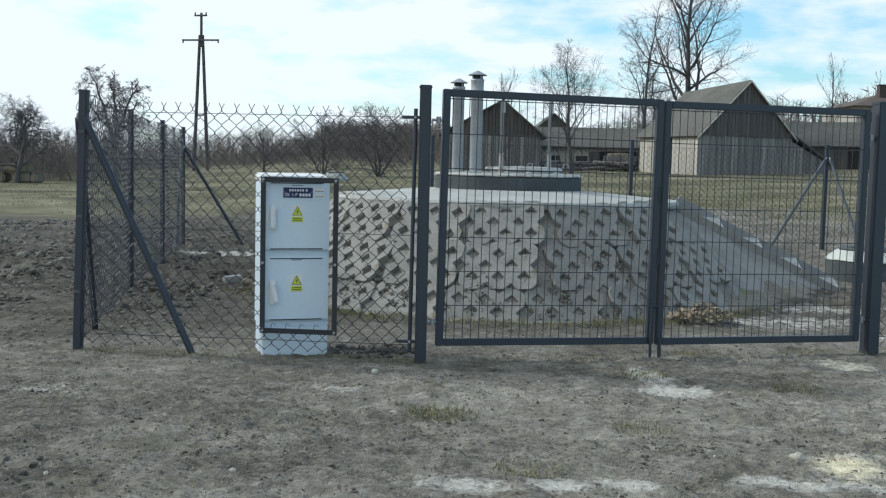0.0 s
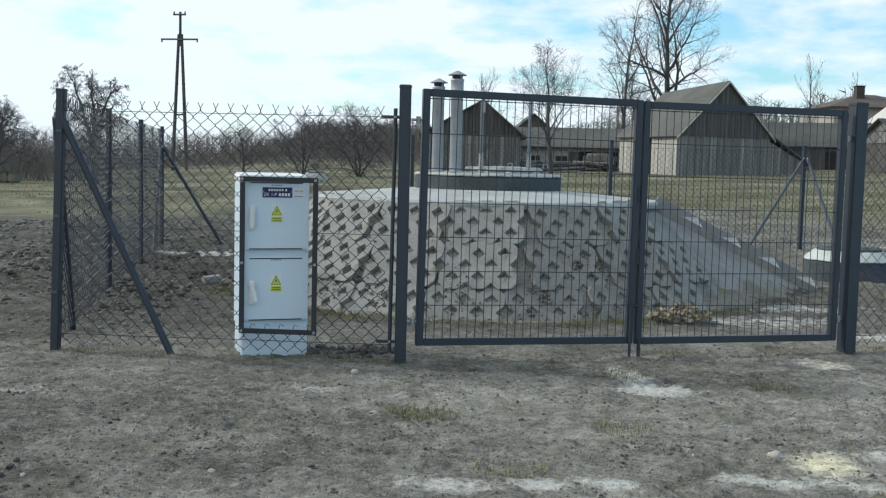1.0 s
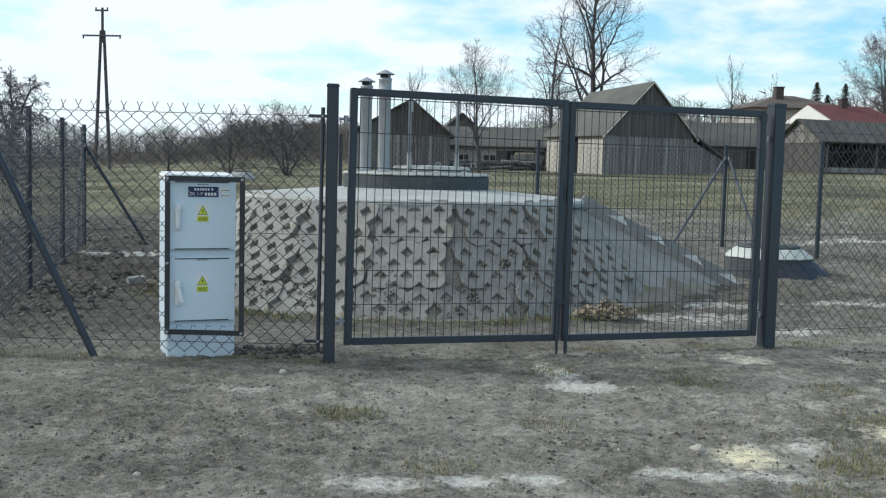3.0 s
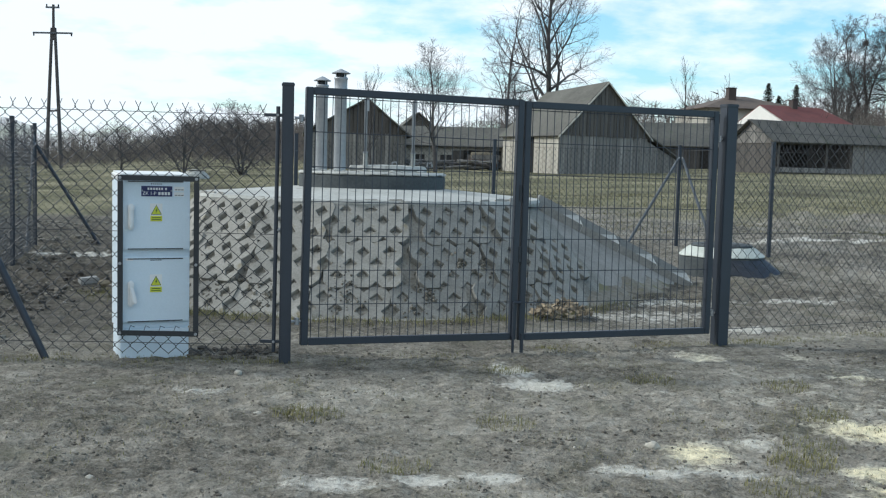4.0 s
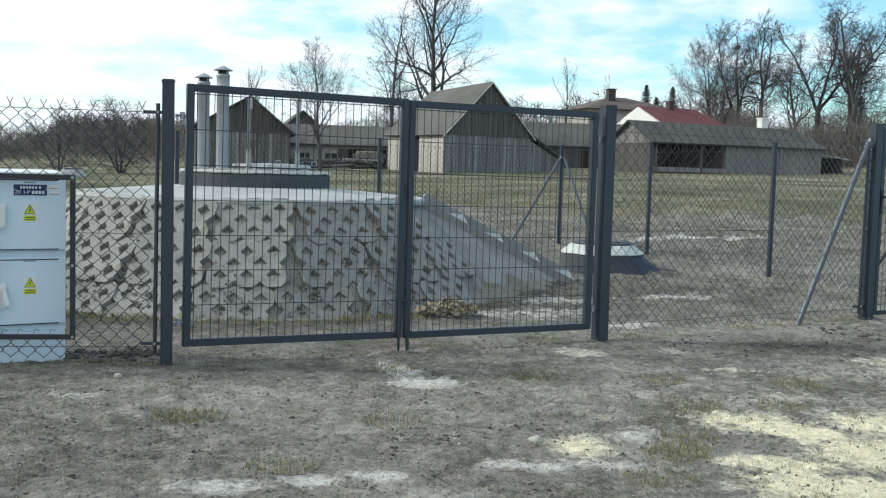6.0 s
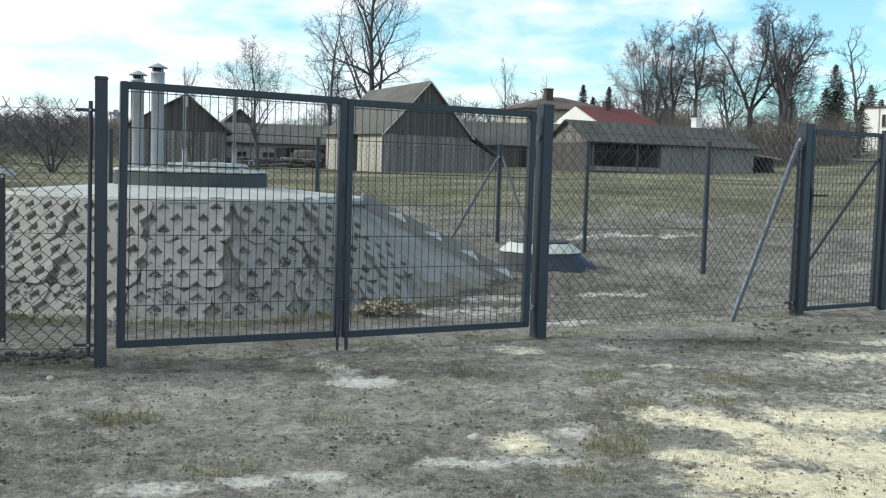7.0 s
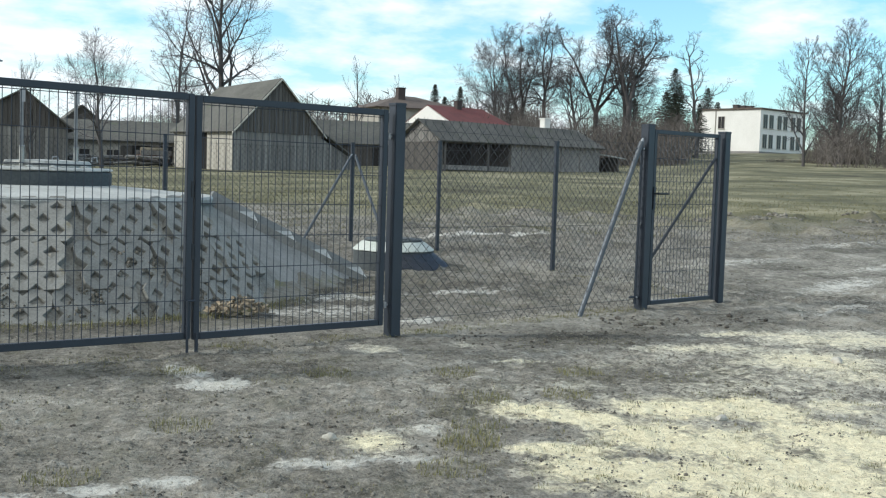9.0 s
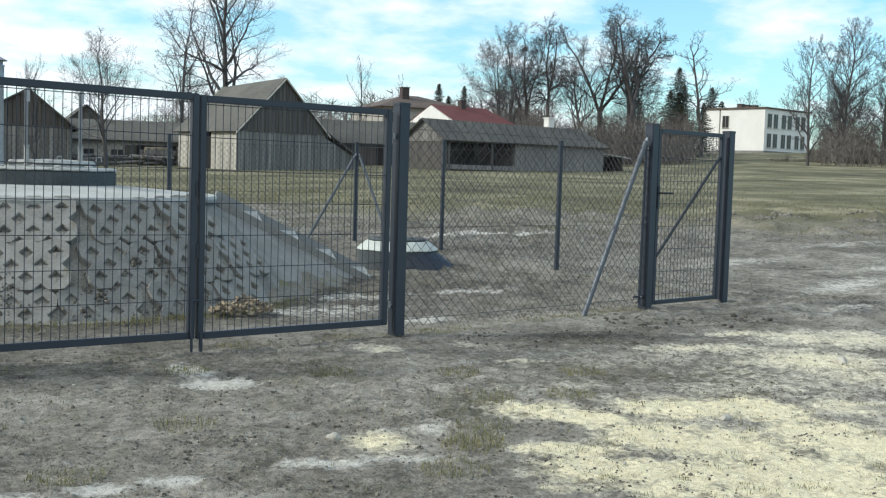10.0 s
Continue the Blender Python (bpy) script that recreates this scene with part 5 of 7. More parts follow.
def big_barn():
    a = (14.31, 60.32)
    u = 24.3
    t = thing("barn", pose(a[0], a[1], 0.95, 0, 0, u), "weathered wooden barn with a steep grey fibre-cement roof", "barn")
    W, L, wall, ridge = 6.75, 5.65, 2.33, 5.42
    # near-black shell: painted shade behind the boards and in the side gap
    gable_shell(t, W, L, wall, ridge, INSIDE_SHADE, 0.22, ETERNIT, 40, sag=0.38)

    def line(x):
        return min(wall + x * (ridge - wall) / (W / 2), wall + (W - x) * (ridge - wall) / (W / 2)) - 0.05

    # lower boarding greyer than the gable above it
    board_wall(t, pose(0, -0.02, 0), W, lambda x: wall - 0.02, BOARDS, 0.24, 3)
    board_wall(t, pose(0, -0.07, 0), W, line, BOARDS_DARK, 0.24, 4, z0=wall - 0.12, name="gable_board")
    # sun-facing side: its lit look comes partly from the lighter board colour
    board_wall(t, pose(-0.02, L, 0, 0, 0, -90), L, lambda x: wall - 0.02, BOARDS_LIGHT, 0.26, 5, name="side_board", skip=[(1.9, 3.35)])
    for x0, x1 in ((-0.24, W / 2), (W + 0.24, W / 2)):
        z0 = wall - 0.24 * (ridge - wall) / (W / 2)
        part("verge_board", prism([(x0, z0 - 0.06), (x1, ridge - 0.06), (x1, ridge + 0.05), (x0, z0 + 0.05)], -0.275, -0.235), BOARDS_LIGHT, t, "pale weathered verge board")
    # lean-to on the east side
    lw = 2.9
    # body behind the boards, its near-black colour painted as inner shade
    lt = part("lean_to", prism([(W + 0.02, -0.6), (W + lw, -0.6), (W + lw, 0.82), (W + 0.02, wall - 0.3)], 0.3, L - 0.3), INSIDE_SHADE, t, "low lean-to body, near-black as painted inner shade")
    roof_sheet(t, "lean_to_roof", (W + lw + 0.3, L, 0.72), (W + lw + 0.3, -0.15, 0.72), (W + 0.1, -0.15, wall + 0.05), (W + 0.1, L, wall + 0.05), ETERNIT, ribs=20)
    board_wall(t, pose(W + 0.02, 0.10, 0), lw, lambda x: wall - 0.22 - x * 0.44, BOARDS, 0.24, 6, name="lean_to_board")


big_barn()


def dark_barn():
    t = thing("barn", pose(-0.12, 63.9, 0.75, 0, 0, 0.5), "old dark wooden barn with a gabled grey roof", "barn")
    W, L, wall, ridge, ax = 5.85, 7.0, 2.36, 4.33, 3.50
    # shell coloured near-black as the shade behind the board cracks
    gable_shell(t, W, L, wall, ridge, INSIDE_SHADE, 0.3, ETERNIT, 30, apex=ax)

    def line(x):
        return min(wall + x * (ridge - wall) / ax, wall + (W - x) * (ridge - wall) / (W - ax)) - 0.05

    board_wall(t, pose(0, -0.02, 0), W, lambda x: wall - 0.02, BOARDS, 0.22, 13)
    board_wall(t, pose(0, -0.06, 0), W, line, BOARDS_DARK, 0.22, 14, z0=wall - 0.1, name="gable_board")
    # west side again in the lighter boards, sunlight painted in
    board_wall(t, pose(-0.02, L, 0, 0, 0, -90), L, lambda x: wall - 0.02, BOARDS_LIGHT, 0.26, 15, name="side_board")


dark_barn()


def low_house():
    t = thing("farm_outbuilding", pose(6.0, 69.6, 0.95, 0, 0, -7.7), "long low plastered outbuilding with a grey roof", "outbuilding")
    W, L, wall, ridge = 7.6, 4.0, 1.62, 2.85
    bm = prism([(0, -0.6), (W, -0.6), (W, wall), (0, wall)], 0.0, L)
    part("masonry", bm, PLASTER_GREY, t)
    roof_sheet(t, "roof_slope", (W + 0.3, -0.3, wall - 0.1), (-0.3, -0.3, wall - 0.1), (-0.3, L / 2, ridge), (W + 0.3, L / 2, ridge), ETERNIT, ribs=36)
    roof_sheet(t, "roof_slope", (-0.3, L + 0.3, wall - 0.1), (W + 0.3, L + 0.3, wall - 0.1), (W + 0.3, L / 2, ridge), (-0.3, L / 2, ridge), ETERNIT, ribs=36)
    for x in (2.9,):
        window_unit(t, pose(x, -0.02, 0.75), 0.75, 0.5, PLASTER_GREY)
    window_unit(t, pose(1.2, -0.02, 0.75), 0.6, 0.5, PLASTER_GREY)
    for x, w in ((4.6, 1.1), (6.1, 0.8)):
        # flat near-black panel, the doorway's shade painted on the wall
        d = part("doorway", boxed((x, -0.01, 0.45), (w, 0.05, 1.75)), INSIDE_SHADE, t, "doorway panel with the shade inside painted near-black")
        part("door_leaf", boxed((x - w / 2 - 0.35, -0.08, 0.45), (0.7, 0.05, 1.7)), BOARDS_DARK, d)
    bm = prism([(0.0, wall - 0.1), (W, wall - 0.1), (W, wall), (0.0, wall)], -0.05, 0.0)
    part("eave_board", bm, BOARDS_DARK, t)


low_house()


def small_roof():
    t = thing("cottage", pose(6.2, 84.0, 0.9, 0, 0, 0), "small far cottage with a dark gable roof", "cottage")
    gable_shell(t, 4.6, 6.0, 2.5, 4.45, BOARDS_DARK, 0.3, ETERNIT, 20)


small_roof()


def middle_shed():
    t = thing("shed", pose(23.4, 76.3, 1.15, 0, 0, -18), "long wooden shed with a weathered grey roof", "shed")
    W, L, wall, ridge = 8.6, 5.0, 2.0, 3.7
    # near-black body, painted shade for the open stretch of the front
    part("masonry", prism([(0, -0.6), (W, -0.6), (W, wall), (0, wall)], 0.05, L), INSIDE_SHADE, t)
    board_wall(t, pose(0, 0, 0), W, lambda x: wall - 0.04, BOARDS_DARK, 0.25, 21, skip=[(5.2, 7.4)])
    roof_sheet(t, "roof_slope", (W + 0.3, -0.35, wall - 0.1), (-0.3, -0.35, wall - 0.1), (-0.3, L / 2, ridge), (W + 0.3, L / 2, ridge), ETERNIT, ribs=40)
    roof_sheet(t, "roof_slope", (-0.3, L + 0.35, wall - 0.1), (W + 0.3, L + 0.35, wall - 0.1), (W + 0.3, L / 2, ridge), (-0.3, L / 2, ridge), ETERNIT, ribs=40)


middle_shed()


def long_shed():
    f, g = Vector((28.5, 62.8)), Vector((42.4, 65.6))
    turn = math.degrees(math.atan2(g.y - f.y, g.x - f.x))
    t = thing("long_shed", pose(f.x, f.y, 1.30, 0, 0, turn), "long open-fronted shed with a sagging grey roof", "shed")
    W, L, wall, ridge = (g - f).length, 4.6, 1.92, 3.32
    # back wall painted near-black to darken the open bays like shade
    part("back_wall", boxed((W / 2, L - 0.1, wall / 2 - 0.3), (W, 0.2, wall + 0.6)), INSIDE_SHADE, t)
    part("floor_slab", boxed((W / 2, L / 2, -0.30), (W, L, 0.35)), MOUND_SOIL, t)
    part("end_wall", prism([(0, -0.6), (0.15, -0.6), (0.15, wall), (0, wall)], 0.0, L - 0.2), BOARDS_DARK, t)
    part("east_end_wall", prism([(W - 0.15, -0.6), (W, -0.6), (W, wall), (W - 0.15, wall)], 0.2, L - 0.2), BLOCKWORK, t)
    bay = 5.9
    part("front_wall", boxed(((bay + W) / 2, 0.1, wall / 2 - 0.3), (W - bay, 0.2, wall + 0.6)), BLOCKWORK, t, "grey rendered block wall")
    for k in range(4):
        x = bay + 1.0 + k * (W - bay - 1.0) / 4
        part("wall_pier", boxed((x, -0.03, wall / 2 - 0.3), (0.25, 0.06, wall + 0.6)), BLOCKWORK, t)
    part("partition", boxed((bay, L / 2, wall / 2 - 0.3), (0.15, L - 0.4, wall + 0.6)), BOARDS_DARK, t)
    for k in (0, 2):
        part("front_post", boxed((0.35 + k * 1.8, 0.1, wall / 2 - 0.3), (0.16, 0.16, wall + 0.6)), BOARDS_DARK, t)
    part("low_rail", boxed((bay / 2, 0.08, 0.22), (bay, 0.06, 0.30)), BOARDS, t)
    part("eave_beam", boxed((W / 2, 0.1, wall + 0.05), (W + 0.3, 0.16, 0.16)), BOARDS_DARK, t)
    roof_sheet(t, "roof_slope", (W + 0.3, -0.4, wall - 0.05), (-0.35, -0.4, wall - 0.05), (-0.35, L / 2, ridge), (W - 0.3, L / 2, ridge - 0.1), OLD_ROOF, ribs=70, label="weathered grey corrugated roof slope")
    roof_sheet(t, "roof_slope", (-0.35, L + 0.4, wall - 0.05), (W + 0.3, L + 0.4, wall - 0.05), (W - 0.3, L / 2, ridge - 0.1), (-0.35, L / 2, ridge), ETERNIT, ribs=70)
    roof_sheet(t, "hip_slope", (W + 0.3, L + 0.4, wall - 0.05), (W + 0.3, -0.4, wall - 0.05), (W - 0.28, L / 2 - 0.02, ridge - 0.12), (W - 0.28, L / 2 + 0.02, ridge - 0.12), ETERNIT, ribs=10)
    # west gable of dark boards
    bm = bmesh.new()
    vs = [bm.verts.new(p) for p in ((-0.05, -0.2, wall - 0.05), (-0.05, L + 0.2, wall - 0.05), (-0.05, L / 2, ridge - 0.08))]
    ws = [bm.verts.new(v.co + Vector((0.08, 0, 0))) for v in vs]
    bm.faces.new(vs)
    bm.faces.new(ws[::-1])
    for i in range(3):
        bm.faces.new((vs[i], ws[i], ws[(i + 1) % 3], vs[(i + 1) % 3]))
    part("gable", bm, BOARDS, t)
    chimney(t, 11.2, L / 2 + 0.4, ridge - 0.5, ridge + 0.62, 0.55, PLASTER)
    # small annexe at the east end
    an = thing("lean_to_store", pose(f.x, f.y, 1.30, 0, 0, turn) @ pose(W + 0.25, 0.6, 0), "small open store with a pale sheet roof", "store")
    # near-black back sheet paints the store's inner shade
    part("back", boxed((1.2, 2.4, 0.6), (2.4, 0.1, 2.2)), INSIDE_SHADE, an)
    for x in (0.05, 2.35):
        part("post", boxed((x, 0.1, 0.45), (0.12, 0.12, 1.9)), BOARDS_DARK, an)
    part("side", boxed((2.35, 1.3, 0.45), (0.06, 2.2, 1.8)), BOARDS_DARK, an)
    roof_sheet(an, "sheet_roof", (2.9, -0.2, 1.25), (-0.3, -0.2, 1.55), (-0.3, 2.6, 1.85), (2.9, 2.6, 1.55), CAP, ribs=16)


long_shed()


def red_house():
    t = thing("red_roofed_house", pose(39.9, 86.7, 2.0, 0, 0, 16), "cream house with a red tiled gable roof", "house")
    W, L, wall, ridge = 7.4, 6.0, 3.75, 5.25
    part("masonry", prism([(0, -0.6), (W, -0.6), (W, wall), (0, wall)], 0.0, L), PLASTER, t)
    bm = bmesh.new()
    vs = [bm.verts.new(p) for p in ((0.0, 0.0, wall), (0.0, L, wall), (0.0, L / 2, ridge - 0.05))]
    ws = [bm.verts.new(v.co + Vector((W, 0, 0))) for v in vs]
    bm.faces.new(vs)
    bm.faces.new(ws[::-1])
    for i in range(3):
        bm.faces.new((vs[i], ws[i], ws[(i + 1) % 3], vs[(i + 1) % 3]))
    part("gable_masonry", bm, PLASTER, t)
    roof_sheet(t, "roof_slope", (W + 0.3, -0.4, wall - 0.1), (0.1, -0.4, wall - 0.1), (0.1, L / 2, ridge), (W - 0.6, L / 2, ridge), RED_ROOF, ribs=44, label="red tiled roof slope")
    roof_sheet(t, "roof_slope", (0.1, L + 0.4, wall - 0.1), (W + 0.3, L + 0.4, wall - 0.1), (W - 0.6, L / 2, ridge), (0.1, L / 2, ridge), RED_ROOF, ribs=44)
    chimney(t, 3.5, L / 2 - 0.3, ridge - 0.5, ridge + 0.55, 0.55)
    for x in (1.6, 3.9, 6.0):
        window_unit(t, pose(x, -0.01, 2.2), 1.0, 1.2, PLASTER)


red_house()


def brown_house():
    t = thing("hip_roofed_house", pose(38.6, 101.0, 2.25, 0, 0, 2), "beige square house with a low brown hipped roof", "house")
    W, L, wall, ridge = 10.6, 9.0, 5.4, 6.85
    part("masonry", prism([(0.3, -0.6), (W - 0.3, -0.6), (W - 0.3, wall), (0.3, wall)], 0.3, L - 0.3), PLASTER_GREY, t)
    e = wall - 0.05
    r0, r1 = (W * 0.42, L / 2, ridge), (W * 0.58, L / 2, ridge)
    roof_sheet(t, "roof_slope", (W + 0.3, -0.3, e), (-0.3, -0.3, e), r0, r1, BROWN_ROOF, ribs=40)
    roof_sheet(t, "roof_slope", (-0.3, L + 0.3, e), (W + 0.3, L + 0.3, e), r1, r0, BROWN_ROOF, ribs=40)
    roof_sheet(t, "hip_slope", (-0.3, -0.3, e), (-0.3, L + 0.3, e), r0, (r0[0], r0[1] - 0.01, r0[2]), BROWN_ROOF, ribs=30)
    roof_sheet(t, "hip_slope", (W + 0.3, L + 0.3, e), (W + 0.3, -0.3, e), r1, (r1[0], r1[1] + 0.01, r1[2]), BROWN_ROOF, ribs=30)
    chimney(t, 4.0, L / 2 - 1.2, ridge - 0.9, ridge + 0.75, 0.8)
    for x in (1.8, 5.0, 8.6):
        for z in (1.6, 4.2):
            window_unit(t, pose(x, 0.29, z), 1.0, 1.3, PLASTER)


brown_house()


def white_block():
    a, b, c = Vector((100.3, 129.8)), Vector((105.0, 120.7)), Vector((118.2, 125.2))
    turn = math.degrees(math.atan2(c.y - b.y, c.x - b.x))
    t = thing("white_building", pose(b.x, b.y, 5.2, 0, 0, turn), "white two-storey flat-roofed building with regular windows", "building")
    W, L, H = 13.0, (a - b).length, 6.45
    part("masonry", boxed((W / 2, L / 2, H / 2 - 0.4), (W, L, H + 0.8)), PLASTER, t)
    part("roof_slab", boxed((W / 2, L / 2, H + 0.1), (W + 0.5, L + 0.5, 0.22), 0.03), BROWN_ROOF, t, "thin dark roof edge")
    part("socle", boxed((W / 2, L / 2, 0.0), (W + 0.1, L + 0.1, 0.8)), BLOCKWORK, t)
    for z in (1.9, 4.75):
        for x in (1.3, 3.0, 5.3, 7.0, 9.3, 11.0):
            window_unit(t, pose(x, -0.01, z), 1.05, 1.9, PLASTER_GREY)
    for y, z in ((6.4, 4.6),):
        window_unit(t, pose(-0.01, y, z, 0, 0, -90), 1.0, 1.7, PLASTER_GREY)
    part("downpipe", tube(bmesh.new(), (-0.08, 7.4, 0.0), (-0.08, 7.4, H), 0.06, None, 8), PLASTER_GREY, t)
    for x in (1.2, 3.2, 4.2):
        chimney(t, x - 0.2, L * 0.45, H, H + 0.7, 0.8)
    chimney(t, 2.2, L * 0.3, H, H + 0.55, 0.8)


white_block()


def utility_pole():
    x, y = -16.78, 73.1
    t = thing("utility_pole", pose(x, y, 0, 0, 0, -10), "wooden A-frame utility pole with two crossarms and insulators", "utility pole")
    for s in (-1, 1):
        part("leg", tube(bmesh.new(), (s * 0.55, 0, -0.5), (s * 0.10, 0, 9.6), 0.13, 0.10, 10), BARK, t)
    part("mast", tube(bmesh.new(), (0, 0, 8.8), (0, 0, 11.1), 0.10, 0.085, 10), BARK, t)
    for z, w in ((9.25, 1.32), (10.9, 0.45)):
        arm = part("crossarm", boxed((0, -0.12, z), (2 * w, 0.10, 0.11), 0.01), STRUT, t)
        for s in (-1, 1):
            part("insulator", lathe(bmesh.new(), [(0.0, 0.0), (0.04, 0.0), (0.055, 0.05), (0.04, 0.08), (0.055, 0.12), (0.02, 0.17), (0, 0.18)], 12), SLOT, arm).matrix_basis = pose(s * (w - 0.06), -0.12, z - (0.2 if z < 10 else -0.05))
    part("brace", tube(bmesh.new(), (0.35, 0.1, 4.2), (-0.35, 0.1, 4.2), 0.05, None, 8), BARK, t)


utility_pole()


def straw_bale(p, turn, s, label):
    t = thing("straw_bale", pose(p[0], p[1], terrain(p[0], p[1]) + p[2], 0, 0, turn), label, "straw bale", "bales by the orchard")
    bm = boxed((0, 0, s[2] / 2), s, 0.08)
    for v in bm.verts:
        v.co += Vector((0.04 * noise.noise(v.co * 3 + Vector((p[0], 0, 0))), 0.04 * noise.noise(v.co * 4), 0.02 * noise.noise(v.co * 5)))
    part("straw", bm, STRAW, t)
    for k in (-0.25, 0.25):
        part("twine", boxed((k * s[0], 0, s[2] / 2), (0.03, s[1] + 0.03, s[2] + 0.03)), SLOT, t)


straw_bale((-19.2, 45.3, 0.0), 3, (1.15, 0.9, 0.42), "weathered tan straw bale on the grass")
straw_bale((-17.75, 45.3, 0.0), -2, (1.1, 0.9, 0.40), "weathered tan straw bale on the grass")
straw_bale((-18.65, 45.35, 0.42), 1, (2.0, 0.8, 0.38), "long straw bale lying on two others")


def covered_heap():
    t = thing("covered_heap", pose(-4.55, 43.8, terrain(-4.55, 43.8)), "low heap under a pale grey tarpaulin", "covered heap")
    bm = bmesh.new()
    bmesh.ops.create_uvsphere(bm, u_segments=24, v_segments=12, radius=0.5)
    for v in bm.verts:
        v.co = Vector((v.co.x * 1.15, v.co.y * 0.9, max(0.0, v.co.z) * 0.75 + 0.05 * noise.noise(v.co * 4)))
    part("tarpaulin", bm, CAP, t)
    part("weight_board", boxed((0.1, -0.2, 0.34), (0.7, 0.12, 0.05), 0.01), BOARDS, t)


covered_heap()


def timber_heap(p, n, seed, label):
    rng = random.Random(seed)
    t = thing("timber_heap", pose(p[0], p[1], terrain(*p)), label, "timber heap")
    for i in range(n):
        x, y = rng.uniform(-1.2, 1.2), rng.uniform(-0.5, 0.5)
        a = rng.uniform(-0.5, 0.5)
        z = rng.uniform(0.08, 0.55)
        d = Vector((math.cos(a), math.sin(a), rng.uniform(-0.1, 0.1))) * rng.uniform(0.5, 1.1)
        part("log", tube(bmesh.new(), Vector((x, y, z)) - d, Vector((x, y, z)) + d, rng.uniform(0.05, 0.11), None, 7), BOARDS if i % 3 else BARK, t)


timber_heap((7.3, 66.5), 22, 5, "untidy heap of grey logs and boards by the outbuilding")
timber_heap((10.2, 65.8), 26, 6, "heap of old beams and branches on the grass")


def farm_cart():
    t = thing("farm_cart", pose(10.9, 66.3, terrain(10.9, 66.3), 0, 0, 8), "old rusty farm cart parked by the outbuilding", "farm cart")
    part("bed", boxed((0, 0, 0.62), (1.9, 1.0, 0.12), 0.02), RUST, t)
    part("side_board", boxed((0, -0.5, 0.8), (1.9, 0.05, 0.3), 0.01), BOARDS, t)
    part("side_board", boxed((0, 0.5, 0.8), (1.9, 0.05, 0.3), 0.01), BOARDS, t)
    part("load", tube(bmesh.new(), (-0.8, 0, 0.9), (0.8, 0, 0.95), 0.22, 0.18, 12), STRAW, t)
    part("drawbar", tube(bmesh.new(), (-0.9, 0, 0.5), (-2.0, 0, 0.15), 0.04, None, 8), RUST, t)
    for x in (-0.6, 0.6):
        for y in (-0.55, 0.55):
            w = part("wheel", tube(bmesh.new(), (x, y - 0.07, 0.32), (x, y + 0.07, 0.32), 0.32, None, 20), SLOT, t, "worn black rubber wheel")
            part("hub", tube(bmesh.new(), (x, y - 0.09, 0.32), (x, y + 0.09, 0.32), 0.12, None, 12), RUST, w)


farm_cart()
# ---- trees and growth ----


class Wood:
    """Collects tapered tubes as plain lists; build() makes one mesh."""

    def __init__(self):
        self.v, self.f = [], []

    def tube(self, pts, radii, sides):
        k0 = len(self.v)
        for i, (p, r) in enumerate(zip(pts, radii)):
            d = (pts[min(i + 1, len(pts) - 1)] - pts[max(i - 1, 0)])
            u = d.orthogonal().normalized()
            w = d.normalized().cross(u)
            for s in range(sides):
                a = 2 * math.pi * s / sides
                self.v.append(tuple(p + (u * math.cos(a) + w * math.sin(a)) * r))
        for i in range(len(pts) - 1):
            for s in range(sides):
                e = (s + 1) % sides
                a, b = k0 + i * sides, k0 + (i + 1) * sides
                self.f.append((a + s, a + e, b + e, b + s))

    def build(self, name, mat, parent, label=""):
        return mesh_of(name, self.v, self.f, mat, parent, label)


